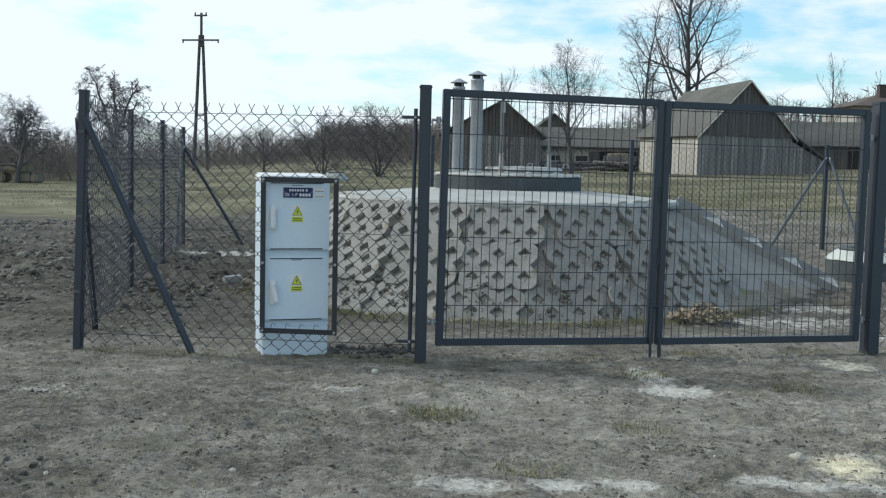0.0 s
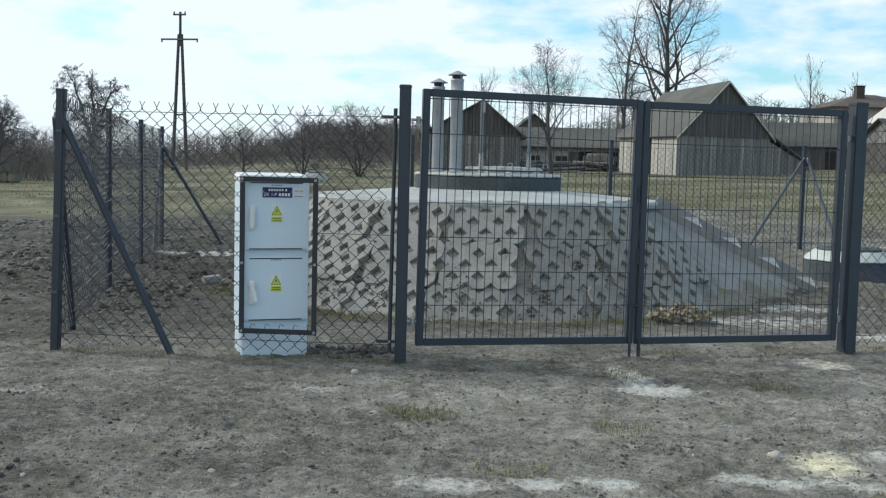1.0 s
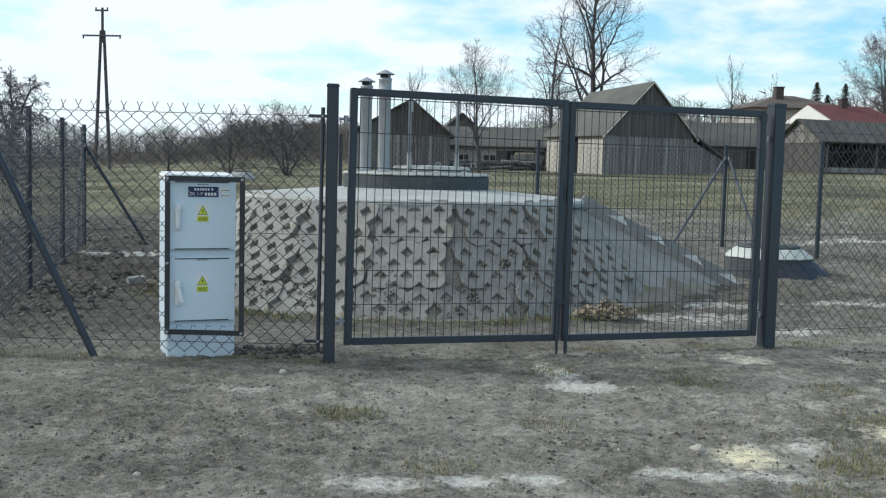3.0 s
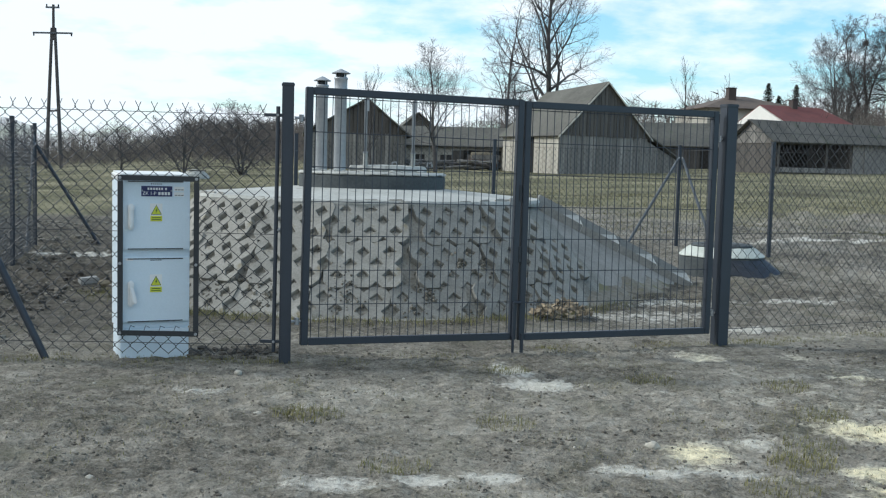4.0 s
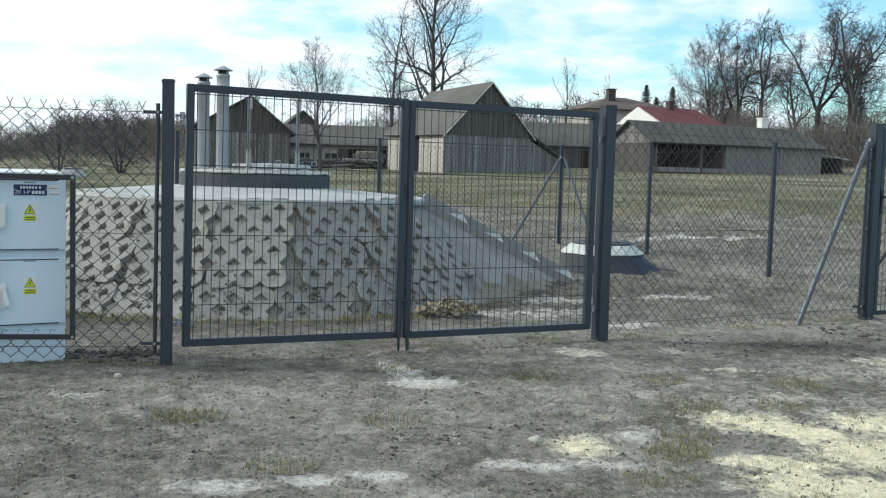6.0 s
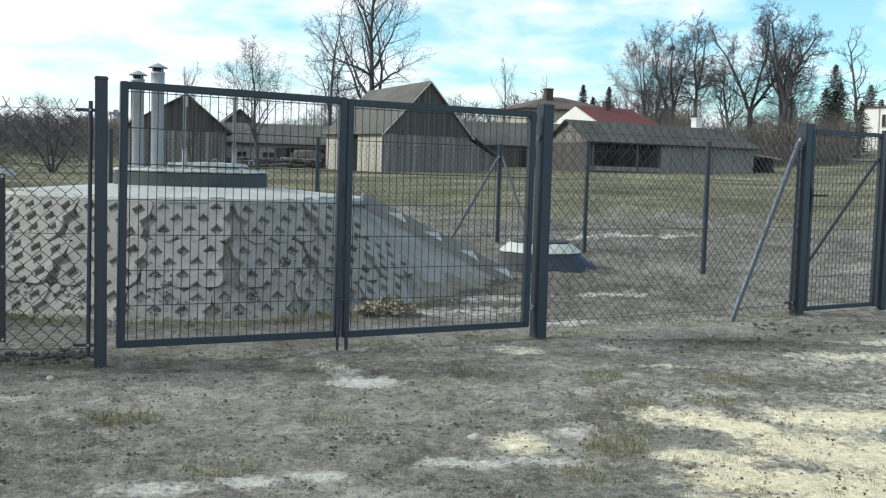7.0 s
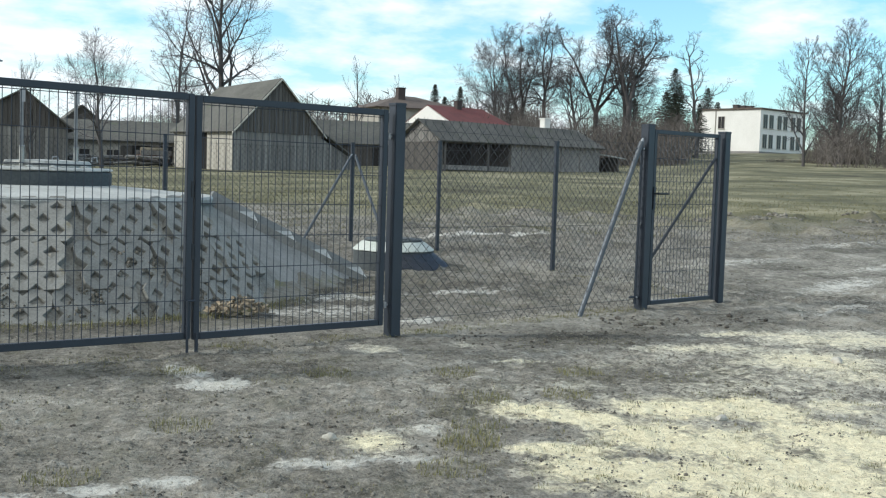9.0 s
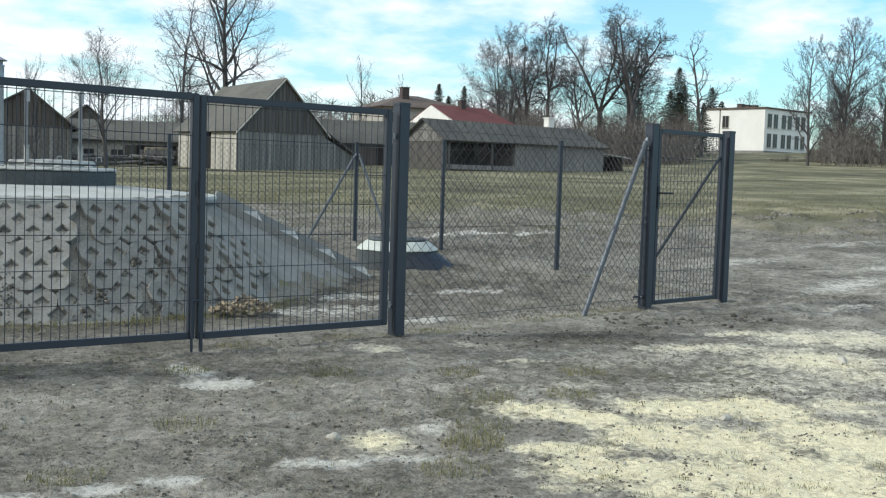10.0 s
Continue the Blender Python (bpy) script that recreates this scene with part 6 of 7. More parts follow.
def grow_tree(height, r0, seed, kids=(9, 6, 5, 4), first=0.32, spread=48, gnarl=0.16, lift=0.06, droop=0.0, ratio=0.55, stems=1, twig=0.012, lean=0.0, fork=0, fork_at=0.3):
    """Trunk and crown of a bare tree: limbs fork into branches and twigs, with bends and a tropism."""
    rng = random.Random(seed)
    trunk, crown = Wood(), Wood()
    levels = len(kids)

    def shoot(p, d, length, r, level):
        segs = (11, 9, 7, 4, 3)[min(level, 4)]
        pts, radii, dirs = [p.copy()], [r], [d.copy()]
        tip = max(twig * 0.45, r * (0.30 if level == 0 else 0.25))
        for i in range(segs):
            g = gnarl * (0.28 if level == 0 else 1.0)
            d = d + Vector((rng.gauss(0, g), rng.gauss(0, g), rng.gauss(0, g * 0.7)))
            d.z += lift * (1.2 if level < 3 else 0.6) - droop * (level >= 2) * (i / segs)
            d.normalize()
            p = p + d * (length / segs)
            pts.append(p.copy())
            dirs.append(d.copy())
            radii.append(r + (tip - r) * ((i + 1) / segs) ** 0.85)
        (trunk if level <= 1 else crown).tube(pts, radii, (9, 6, 4, 3, 3)[min(level, 4)])
        if level >= levels:
            return
        n = kids[level]
        lo = first if level == 0 else 0.22
        az = rng.uniform(0, 6.28)
        for k in range(n):
            f = lo + (1.0 - lo) * (k + rng.uniform(0.1, 0.9)) / n
            f = min(f, 0.99)
            i = int(f * segs)
            q = pts[i] + (pts[i + 1] - pts[i]) * (f * segs - i)
            az += 2.4 + rng.uniform(-0.5, 0.5)
            base = dirs[i]
            side = base.orthogonal().normalized()
            side.rotate(Matrix.Rotation(az, 3, base))
            ang = radians(spread * rng.uniform(0.65, 1.25) * (1.0 - 0.25 * f))
            nd = (base * math.cos(ang) + side * math.sin(ang)).normalized()
            ln = length * ratio * rng.uniform(0.7, 1.2) * (1.15 - 0.55 * f)
            rr = max(twig * 0.6, (r + (tip - r) * f) * rng.uniform(0.45, 0.68))
            shoot(q, nd, ln, rr, level + 1)
        # the leader goes on as thin shoots
        if level <= 2:
            for _ in range(2):
                nd = (dirs[-1] + Vector((rng.gauss(0, 0.3), rng.gauss(0, 0.3), rng.gauss(0.1, 0.15)))).normalized()
                shoot(pts[-1], nd, length * ratio * 0.6, tip, level + 1)

    if fork:
        # a plain bole that splits into several leaders
        up = Vector((lean, 0, 1)).normalized()
        bole = height * fork_at
        pts = [up * (bole * i / 5) + Vector((rng.gauss(0, 0.04), rng.gauss(0, 0.04), -0.4)) for i in range(6)]
        trunk.tube(pts, [r0 * (1.15 - 0.06 * i) for i in range(6)], 9)
        turn = rng.uniform(0, 3.14)
        for s in range(fork):
            a = turn + 6.28 * s / fork + rng.uniform(-0.3, 0.3)
            tilt = rng.uniform(0.22, 0.55)
            d = Vector((math.cos(a) * tilt, math.sin(a) * tilt * 0.8, 1)).normalized()
            shoot(pts[-1] - up * 0.1, d, height * (0.72 - fork_at * 0.6) * rng.uniform(0.85, 1.05), r0 * 0.66, 0)
    for s in range(0 if fork else stems):
        a = 6.28 * s / stems + rng.uniform(0, 1)
        off = Vector((math.cos(a), math.sin(a), 0)) * (0.0 if stems == 1 else r0 * 1.4)
        d = Vector((off.x * 0.35 + lean, off.y * 0.35, 1)) if stems > 1 else Vector((lean, 0, 1))
        shoot(off + Vector((0, 0, -0.4)), d.normalized(), height * 0.72 * (1 if s == 0 else rng.uniform(0.75, 0.95)), r0, 0)
    # bring the crown to the asked height
    top = max(v[2] for v in crown.v + trunk.v)
    k = height / top
    for wd in (trunk, crown):
        wd.v = [(x * k, y * k, z * k if z > 0 else z) for x, y, z in wd.v]
    return trunk, crown


def tree(p, label, **kw):
    t = thing("bare_tree", pose(p[0], p[1], terrain(*p)), label, "tree", "bare trees")
    if kw["height"] > 9:
        kw["r0"] *= 0.78
        kw["kids"] = (*kw["kids"][:-1], kw["kids"][-1] - 1)
    trunk, crown = grow_tree(**kw)
    trunk.build("trunk", BARK, t)
    crown.build("crown", TWIG, t, "bare twiggy crown")
    return t


TALL = "tall leafless tree with dark spreading limbs"
tree((17.83, 77.99), "very tall leafless tree with a straight dark trunk behind the barn", height=17.6, r0=0.40, seed=14, kids=(15, 8, 6, 4), first=0.28, spread=56, gnarl=0.17, lift=0.050, ratio=0.56)
tree((7.05, 59.6), "rounded leafless tree before the low outbuilding", height=7.5, r0=0.15, seed=5, kids=(11, 6, 5, 3), first=0.26, spread=60, gnarl=0.09, lift=0.045, ratio=0.66, twig=0.0105)
tree((3.5, 60.2), "thin many-stemmed leafless tree before the dark barn", height=6.0, r0=0.055, seed=6, kids=(8, 5, 4), first=0.22, spread=36, gnarl=0.09, lift=0.06, ratio=0.46, stems=3, twig=0.006)
tree((13.8, 74.74), "slender leafless tree behind the barn", height=10.8, r0=0.20, seed=24, kids=(9, 6, 5, 4), first=0.44, spread=44, gnarl=0.15, lift=0.05, ratio=0.42)
tree((15.6, 79.5), "small bushy leafless tree behind the barn", height=7.0, r0=0.14, seed=29, kids=(9, 6, 5, 3), first=0.25, spread=58, gnarl=0.15, lift=0.023, ratio=0.67)
tree((22.8, 82.0), "small bushy leafless tree behind the barn", height=7.2, r0=0.14, seed=31, kids=(9, 6, 5, 3), first=0.25, spread=56, gnarl=0.15, lift=0.023, ratio=0.67)
tree((35.6, 98.8), "thin pale leafless tree with upright twigs", height=10.2, r0=0.13, seed=7, kids=(12, 5, 4), first=0.25, spread=44, gnarl=0.08, lift=0.063, ratio=0.39)
tree((45.0, 111.2), "thin pale leafless tree with upright twigs", height=9.2, r0=0.10, seed=8, kids=(9, 4, 4), first=0.3, spread=44, gnarl=0.08, lift=0.054, ratio=0.37)
nest_tree = tree((53.3, 101.9), "many-stemmed leafless tree with fine upright twigs", height=14.0, r0=0.26, seed=41, kids=(11, 8, 6, 4), first=0.14, spread=60, gnarl=0.11, lift=0.025, ratio=0.56, fork=4, fork_at=0.14)
lump = Wood()
_n = random.Random(3)
for _ in range(90):   # a ball of sticks high in the crown
    c = Vector((2.4, 0.6, 12.0)) + Vector((_n.gauss(0, 0.13), _n.gauss(0, 0.13), _n.gauss(0, 0.11)))
    e = Vector((_n.gauss(0, 1), _n.gauss(0, 1), _n.gauss(0, 0.6))).normalized() * 0.24
    lump.tube([c - e, c, c + e], [0.012, 0.02, 0.012], 3)
lump.build("bird_nest", TWIG, nest_tree, "dark round bird nest of sticks")
tree((56.4, 98.2), TALL, height=15.4, r0=0.34, seed=43, kids=(10, 7, 6, 4), first=0.12, spread=54, gnarl=0.33, lift=0.03, ratio=0.50, fork=2, fork_at=0.32)
tree((57.0, 92.6), "rounded dense leafless willow with drooping twigs", height=11.2, r0=0.36, seed=47, kids=(11, 8, 8, 5), first=0.34, spread=60, gnarl=0.14, lift=0.009, droop=0.16, ratio=0.59)
tree((60.6, 94.8), "tall gnarled leafless tree with crooked limbs", height=16.3, r0=0.36, seed=53, kids=(10, 7, 6, 4), first=0.12, spread=54, gnarl=0.33, lift=0.03, ratio=0.50, fork=3, fork_at=0.34)
tree((62.4, 92.2), "tall gnarled leafless tree with crooked limbs", height=15.2, r0=0.36, seed=59, kids=(10, 7, 6, 4), first=0.12, spread=56, gnarl=0.33, lift=0.03, ratio=0.52, fork=3, fork_at=0.34)
tree((64.5, 93.5), "smaller leafless tree between taller ones", height=9.5, r0=0.2, seed=61, kids=(9, 6, 5, 3), first=0.25, spread=58, gnarl=0.18, lift=0.023, ratio=0.63)
tree((51.0, 97.0), "smaller leafless tree between taller ones", height=8.0, r0=0.17, seed=62, kids=(9, 6, 5, 3), first=0.2, spread=58, gnarl=0.16, lift=0.018, ratio=0.67)
tree((68.5, 99.0), "smaller leafless tree between taller ones", height=10.2, r0=0.2, seed=63, kids=(9, 6, 5, 3), first=0.25, spread=58, gnarl=0.18, lift=0.023, ratio=0.63)
tree((82.9, 106.6), "gnarled leafless tree before the white building", height=15.6, r0=0.32, seed=69, kids=(11, 7, 5, 3), first=0.34, spread=54, gnarl=0.30, lift=0.05, ratio=0.38)
tree((79.0, 79.3), "many-stemmed leafless tree standing in the meadow", height=14.6, r0=0.30, seed=71, kids=(24, 8, 7, 6), first=0.10, spread=52, gnarl=0.10, lift=0.04, ratio=0.47, twig=0.014)
tree((68.6, 73.0), "slim leafless tree in front of the white building", height=11.5, r0=0.18, seed=75, kids=(18, 8, 6, 4), first=0.12, spread=52, gnarl=0.12, lift=0.04, ratio=0.42)
tree((84.5, 79.6), "many-stemmed leafless tree standing in the meadow", height=11.6, r0=0.2, seed=73, kids=(13, 8, 7, 4), first=0.10, spread=58, gnarl=0.12, lift=0.03, ratio=0.46, stems=2)
tree((88.0, 88.5), "leafless bushy tree at the meadow's edge", height=8.8, r0=0.17, seed=74, kids=(9, 7, 6, 4), first=0.1, spread=50, gnarl=0.12, lift=0.036, ratio=0.63, stems=3)
for k, (x, y, h) in enumerate(((124, 146, 9), (130, 142, 10.5), (118, 150, 8))):
    tree((x, y), "far leafless tree behind the white building", height=h + 1.5, r0=0.2, seed=80 + k, kids=(9, 6, 5, 3), first=0.2, spread=46, gnarl=0.12, lift=0.06, ratio=0.55)
tree((60.5, 89.6), "tall leafless tree with an s-shaped crooked trunk", height=15.6, r0=0.36, seed=166, kids=(10, 7, 6, 4), first=0.2, spread=54, gnarl=0.33, lift=0.03, ratio=0.46, fork=2, fork_at=0.36, lean=0.10)
tree((55.2, 101.0), TALL, height=15.0, r0=0.28, seed=167, kids=(10, 7, 6, 4), first=0.12, spread=52, gnarl=0.33, lift=0.035, ratio=0.5, fork=3, fork_at=0.3)
tree((66.0, 96.0), "crooked leafless tree among dark conifers", height=12.5, r0=0.26, seed=168, kids=(10, 7, 6, 4), first=0.25, spread=56, gnarl=0.33, lift=0.03, ratio=0.5)
ORCHARD = "old gnarled leafless fruit tree in the grass"
tree((-18.0, 44.5), ORCHARD, height=3.8, r0=0.15, seed=91, kids=(9, 6, 5, 4), first=0.34, spread=62, gnarl=0.24, lift=-0.01, droop=0.05, ratio=0.66, twig=0.008)
tree((-14.7, 47.5), ORCHARD, height=5.2, r0=0.14, seed=99, kids=(10, 8, 7, 4), first=0.12, spread=62, gnarl=0.28, lift=0.0, droop=0.28, ratio=0.50, twig=0.0075, fork=3, fork_at=0.40)
tree((-21.0, 52.0), ORCHARD, height=3.9, r0=0.14, seed=98, kids=(9, 6, 6, 4), first=0.3, spread=60, gnarl=0.26, lift=-0.02, droop=0.05, ratio=0.66, twig=0.008)
tree((-5.73, 49.7), ORCHARD, height=3.2, r0=0.07, seed=101, kids=(6, 5, 4, 3), first=0.10, spread=60, gnarl=0.16, lift=0.01, ratio=0.58, twig=0.006, fork=4, fork_at=0.12)
tree((-3.1, 49.9), ORCHARD, height=3.5, r0=0.08, seed=103, kids=(6, 5, 4, 3), first=0.10, spread=64, gnarl=0.18, lift=0.0, ratio=0.66, twig=0.006, fork=5, fork_at=0.10)
tree((-9.6, 56.0), ORCHARD, height=2.8, r0=0.08, seed=104, kids=(7, 5, 4, 3), first=0.25, spread=56, gnarl=0.2, lift=0.02, ratio=0.6, twig=0.006)


def conifer(p, height, width, seed):
    t = thing("conifer", pose(p[0], p[1], terrain(*p)), "dark green spruce with drooping tiers of branches", "conifer", "dark conifers")
    rng = random.Random(seed)
    part("trunk", tube(bmesh.new(), (0, 0, -0.3), (0, 0, height * 0.97), 0.16, 0.02, 8), BARK, t)
    verts, faces = [], []
    n = int(height * 46)
    for i in range(n):
        f = (i + rng.random()) / n
        z = height * (0.08 + 0.92 * f)
        reach = width * (1 - f) ** 0.75 * rng.choice((0.5, 0.75, 1.0, 1.25)) * rng.uniform(0.7, 1.15) + 0.12
        a = i * 2.4 + rng.uniform(-0.4, 0.4)
        d = Vector((math.cos(a), math.sin(a), 0))
        s = Vector((-d.y, d.x, 0))
        m = 5
        for j in range(m):
            g = (j + 1) / m
            c = d * reach * g + Vector((0, 0, z - 0.30 * reach * g + 0.10 * reach * g * g))
            w = 0.07 + 0.10 * reach * (1 - 0.6 * g)
            q = Vector((rng.uniform(-.1, .1), rng.uniform(-.1, .1), rng.uniform(-0.12, 0.05)))
            k = len(verts)
            verts += [tuple(c - d * w + q), tuple(c + s * w * 0.8 - Vector((0, 0, 0.12 * w + 0.08))), tuple(c + d * w * 1.1 + q * 0.5), tuple(c - s * w * 0.8 - Vector((0, 0, 0.12 * w + 0.08)))]
            faces.append((k, k + 1, k + 2))
            faces.append((k, k + 2, k + 3))
    mesh_of("crown", verts, faces, CONIFER, t, "dense dark green needles")


for k, (p, h, w) in enumerate((((83.5, 112.3), 11.4, 3.7), ((80.6, 110.0), 8.4, 2.8), ((86.0, 114.5), 9.4, 3.0), ((104.0, 131.5), 10.0, 3.4), ((107.5, 133.5), 8.0, 2.6), ((50.8, 114.2), 8.4, 1.4), ((53.5, 113.0), 8.2, 1.4), ((51.8, 113.6), 7.0, 1.2), ((74.5, 108.0), 7.4, 2.2), ((80.5, 107.5), 6.5, 2.0), ((92.0, 118.0), 7.0, 2.2), ((90.0, 121.0), 8.6, 2.4))):
    conifer(p, h, w, 200 + k)


def thicket(name, label, az0, az1, d0, d1, h_fn, count, seed, mat, twigs=7, lean=0.12, stem=0.035):
    """A belt of saplings and brush between two headings (degrees) and two distances: stuff nobody could count."""
    rng = random.Random(seed)
    wd = Wood()
    for _ in range(count):
        az = rng.uniform(az0, az1)
        d = rng.uniform(d0, d1)
        x, y = d * math.sin(radians(az)), d * math.cos(radians(az))
        z = terrain(x, y) - 0.1
        h = h_fn(az) * rng.uniform(0.55, 1.1)
        p = Vector((x, y, z))
        dirn = Vector((rng.gauss(0, lean), rng.gauss(0, lean), 1)).normalized()
        top = p + dirn * h
        r = stem * h / 4 * rng.uniform(0.6, 1.3)
        wd.tube([p, p + dirn * h * 0.5 + Vector((rng.gauss(0, 0.1), rng.gauss(0, 0.1), 0)), top], [r, r * 0.7, r * 0.15], 3)
        for k in range(twigs):
            f = rng.uniform(0.12, 0.95)
            q = p + dirn * h * f
            a = rng.uniform(0, 6.28)
            ln = h * rng.uniform(0.12, 0.34) * (1.15 - 0.6 * f)
            e = q + Vector((math.cos(a) * ln, math.sin(a) * ln, ln * rng.uniform(0.2, 1.2)))
            wd.tube([q, (q + e) / 2 + Vector((rng.gauss(0, 0.05), rng.gauss(0, 0.05), 0.03)), e], [r * 0.5, r * 0.35, r * 0.12], 3)
            if k % 2 == 0:
                e2 = (q + e) / 2 + Vector((rng.uniform(-1, 1), rng.uniform(-1, 1), rng.uniform(0.3, 1))) * ln * 0.5
                wd.tube([(q + e) / 2, e2], [r * 0.35, r * 0.1], 3)
    ob = wd.build(name, mat, None)
    tagged(ob, label, "thicket", kind="stuff")
    return ob


def west_h(az):
    return 2.9 + 0.6 * noise.noise((az * 0.35, 0, 0)) + (0.6 if az < -17 else 0)


def hill_h(az):
    k = max(0.0, 1 - ((az + 3.2) / 4.2) ** 2)
    return 2.2 + 1.9 * min(1.0, 1.8 * k)


thicket("brushwood_belt", "dense grey-brown leafless brush along the field's edge", -32, 2, 88, 112, west_h, 3400, 301, THICKET, 10, 0.16)
thicket("near_brush", "low grey-brown scrub in front of the brush belt", -30, 1, 70, 88, lambda a: 1.4 + 0.5 * noise.noise((a * 0.5, 3, 0)), 1100, 302, THICKET, 9)
thicket("wooded_rise", "dark wooded rise behind the orchard", -8.5, 2.5, 125, 150, hill_h, 1500, 303, THICKET, 10, 0.05, 0.06)
thicket("far_belt", "far leafless trees behind the farm", 1, 30, 120, 150, lambda a: 3.6 + 3.0 * min(1.0, max(0.0, (a - 7.5) / 4.0)) + 1.3 * noise.noise((a * 0.4, 7, 0)), 1500, 304, THICKET, 9, 0.08, 0.05)
thicket("east_scrub", "leafless scrub below the tall trees", 26, 37.5, 100, 122, lambda a: 5.0 + 2.2 * noise.noise((a * 0.6, 9, 0)), 1150, 305, THICKET, 13, 0.26)
thicket("meadow_scrub", "leafless scrub at the meadow's far edge", 43.9, 60, 98, 128, lambda a: 3.8 + 1.6 * noise.noise((a * 0.5, 2, 0)), 1100, 306, THICKET, 14, 0.38)

thicket("orchard_scrub", "dark brown dense scrub behind the straw bales", -27, -16.5, 51, 60, lambda a: 2.0 + 0.5 * noise.noise((a * 0.7, 4, 0)), 620, 307, THICKET, 14, 0.22, 0.03)
thicket("building_scrub", "leafless scrub in front of the white building", 41.4, 46, 112, 117, lambda a: 0.7 + 3.6 * max(0.0, min(1.0, (a - 43.0) / 1.2)) + 0.8 * noise.noise((a * 1.5, 2, 0)), 330, 308, THICKET, 14, 0.35)


def blades(name, label, spots, mat, seed, flat=False, wide=1.0):
    """Grass blades as thin bent strips. spots: x, y, radius, count, height."""
    rng = random.Random(seed)
    verts, faces = [], []
    for x0, y0, rad, count, h in spots:
        for _ in range(count):
            a, q = rng.uniform(0, 6.28), rad * math.sqrt(rng.random())
            x, y = x0 + q * math.cos(a), y0 + q * math.sin(a)
            z = relief(x, y) - 0.004
            hh = h * rng.uniform(0.4, 1.2)
            az = rng.uniform(0, 6.28)
            out = Vector((math.cos(az), math.sin(az), 0))
            tilt = rng.uniform(0.9, 1.6) if flat else rng.uniform(0.1, 0.9)
            w = Vector((-out.y, out.x, 0)) * rng.uniform(0.0009, 0.0020) * wide
            p = Vector((x, y, z + (0.012 if flat else 0)))
            m = p + (out * math.sin(tilt * 0.6) + Vector((0, 0, math.cos(tilt * 0.6)))) * hh * 0.55
            e = m + (out * math.sin(tilt * 1.1) + Vector((0, 0, math.cos(tilt * 1.1)))) * hh * 0.45
            if flat:
                m.z, e.z = p.z + rng.uniform(-0.002, 0.010), p.z + rng.uniform(-0.006, 0.010)
            k = len(verts)
            verts += [tuple(p - w), tuple(p + w), tuple(m + w * 0.8), tuple(m - w * 0.8), tuple(e)]
            faces += [(k, k + 1, k + 2, k + 3), (k + 3, k + 2, k + 4)]
    ob = mesh_of(name, verts, faces, mat)
    tagged(ob, label, "grass", kind="stuff")


_r = random.Random(77)
_litter = [(_r.uniform(-4.5, 8.5), _r.uniform(2.6, 7.5), 0.45, 75, 0.055) for _ in range(420)]
blades("straw_litter", "short dry straw lying on the bare soil", _litter, DRY_GRASS, 501, True, 0.6)
_tufts = []
for p, q, n in ((P_CORNER, P_GATE_A, 26), (P_GATE_A, P_GATE_B, 16), (P_GATE_B, P_WICKET_A, 34), (P_WICKET_B, EAST_POSTS[0], 18)):
    for _ in range(n):
        k = _r.random()
        _tufts.append((p[0] + (q[0] - p[0]) * k + _r.gauss(0, 0.05), p[1] + (q[1] - p[1]) * k + _r.gauss(0, 0.07), 0.12, 60, 0.026))
for x, y in ((-0.03, 4.85), (0.05, 4.80), (1.97, 3.91), (2.02, 3.98), (2.17, 4.21), (2.91, 4.68), (2.45, 4.70), (1.15, 5.9), (0.35, 3.95), (2.6, 5.4), (3.3, 5.2), (1.75, 3.62), (1.9, 5.6), (0.9, 4.6)):
    _tufts.append((x, y, 0.14, 260, 0.034))
for _ in range(70):   # wisps growing out of the sand
    _tufts.append((_r.uniform(1.7, 4.4), _r.uniform(2.8, 4.6), 0.05, 22, 0.022))
for _ in range(110):
    _tufts.append((_r.uniform(-3.5, 6.5), _r.uniform(3.0, 6.3), 0.20, 70, 0.018))
for _ in range(110):   # along the foot of the slabs
    th = radians(_r.uniform(-70, 62))
    rr = R_FOOT + _r.uniform(0.03, 0.30)
    _tufts.append((MOUND[0] + rr * math.sin(th), MOUND[1] - rr * math.cos(th), 0.12, 40, 0.05))
blades("grass_tuft_cover", "thin tufts of olive and straw-coloured winter grass", _tufts, GREEN_GRASS, 502)
_bank = [(_r.uniform(2.2, 3.8), _r.uniform(8.7, 9.6), 0.14, 26, 0.05) for _ in range(40)]
blades("bank_grass", "dry brown grass on the earth bank", _bank, DRY_GRASS, 503)


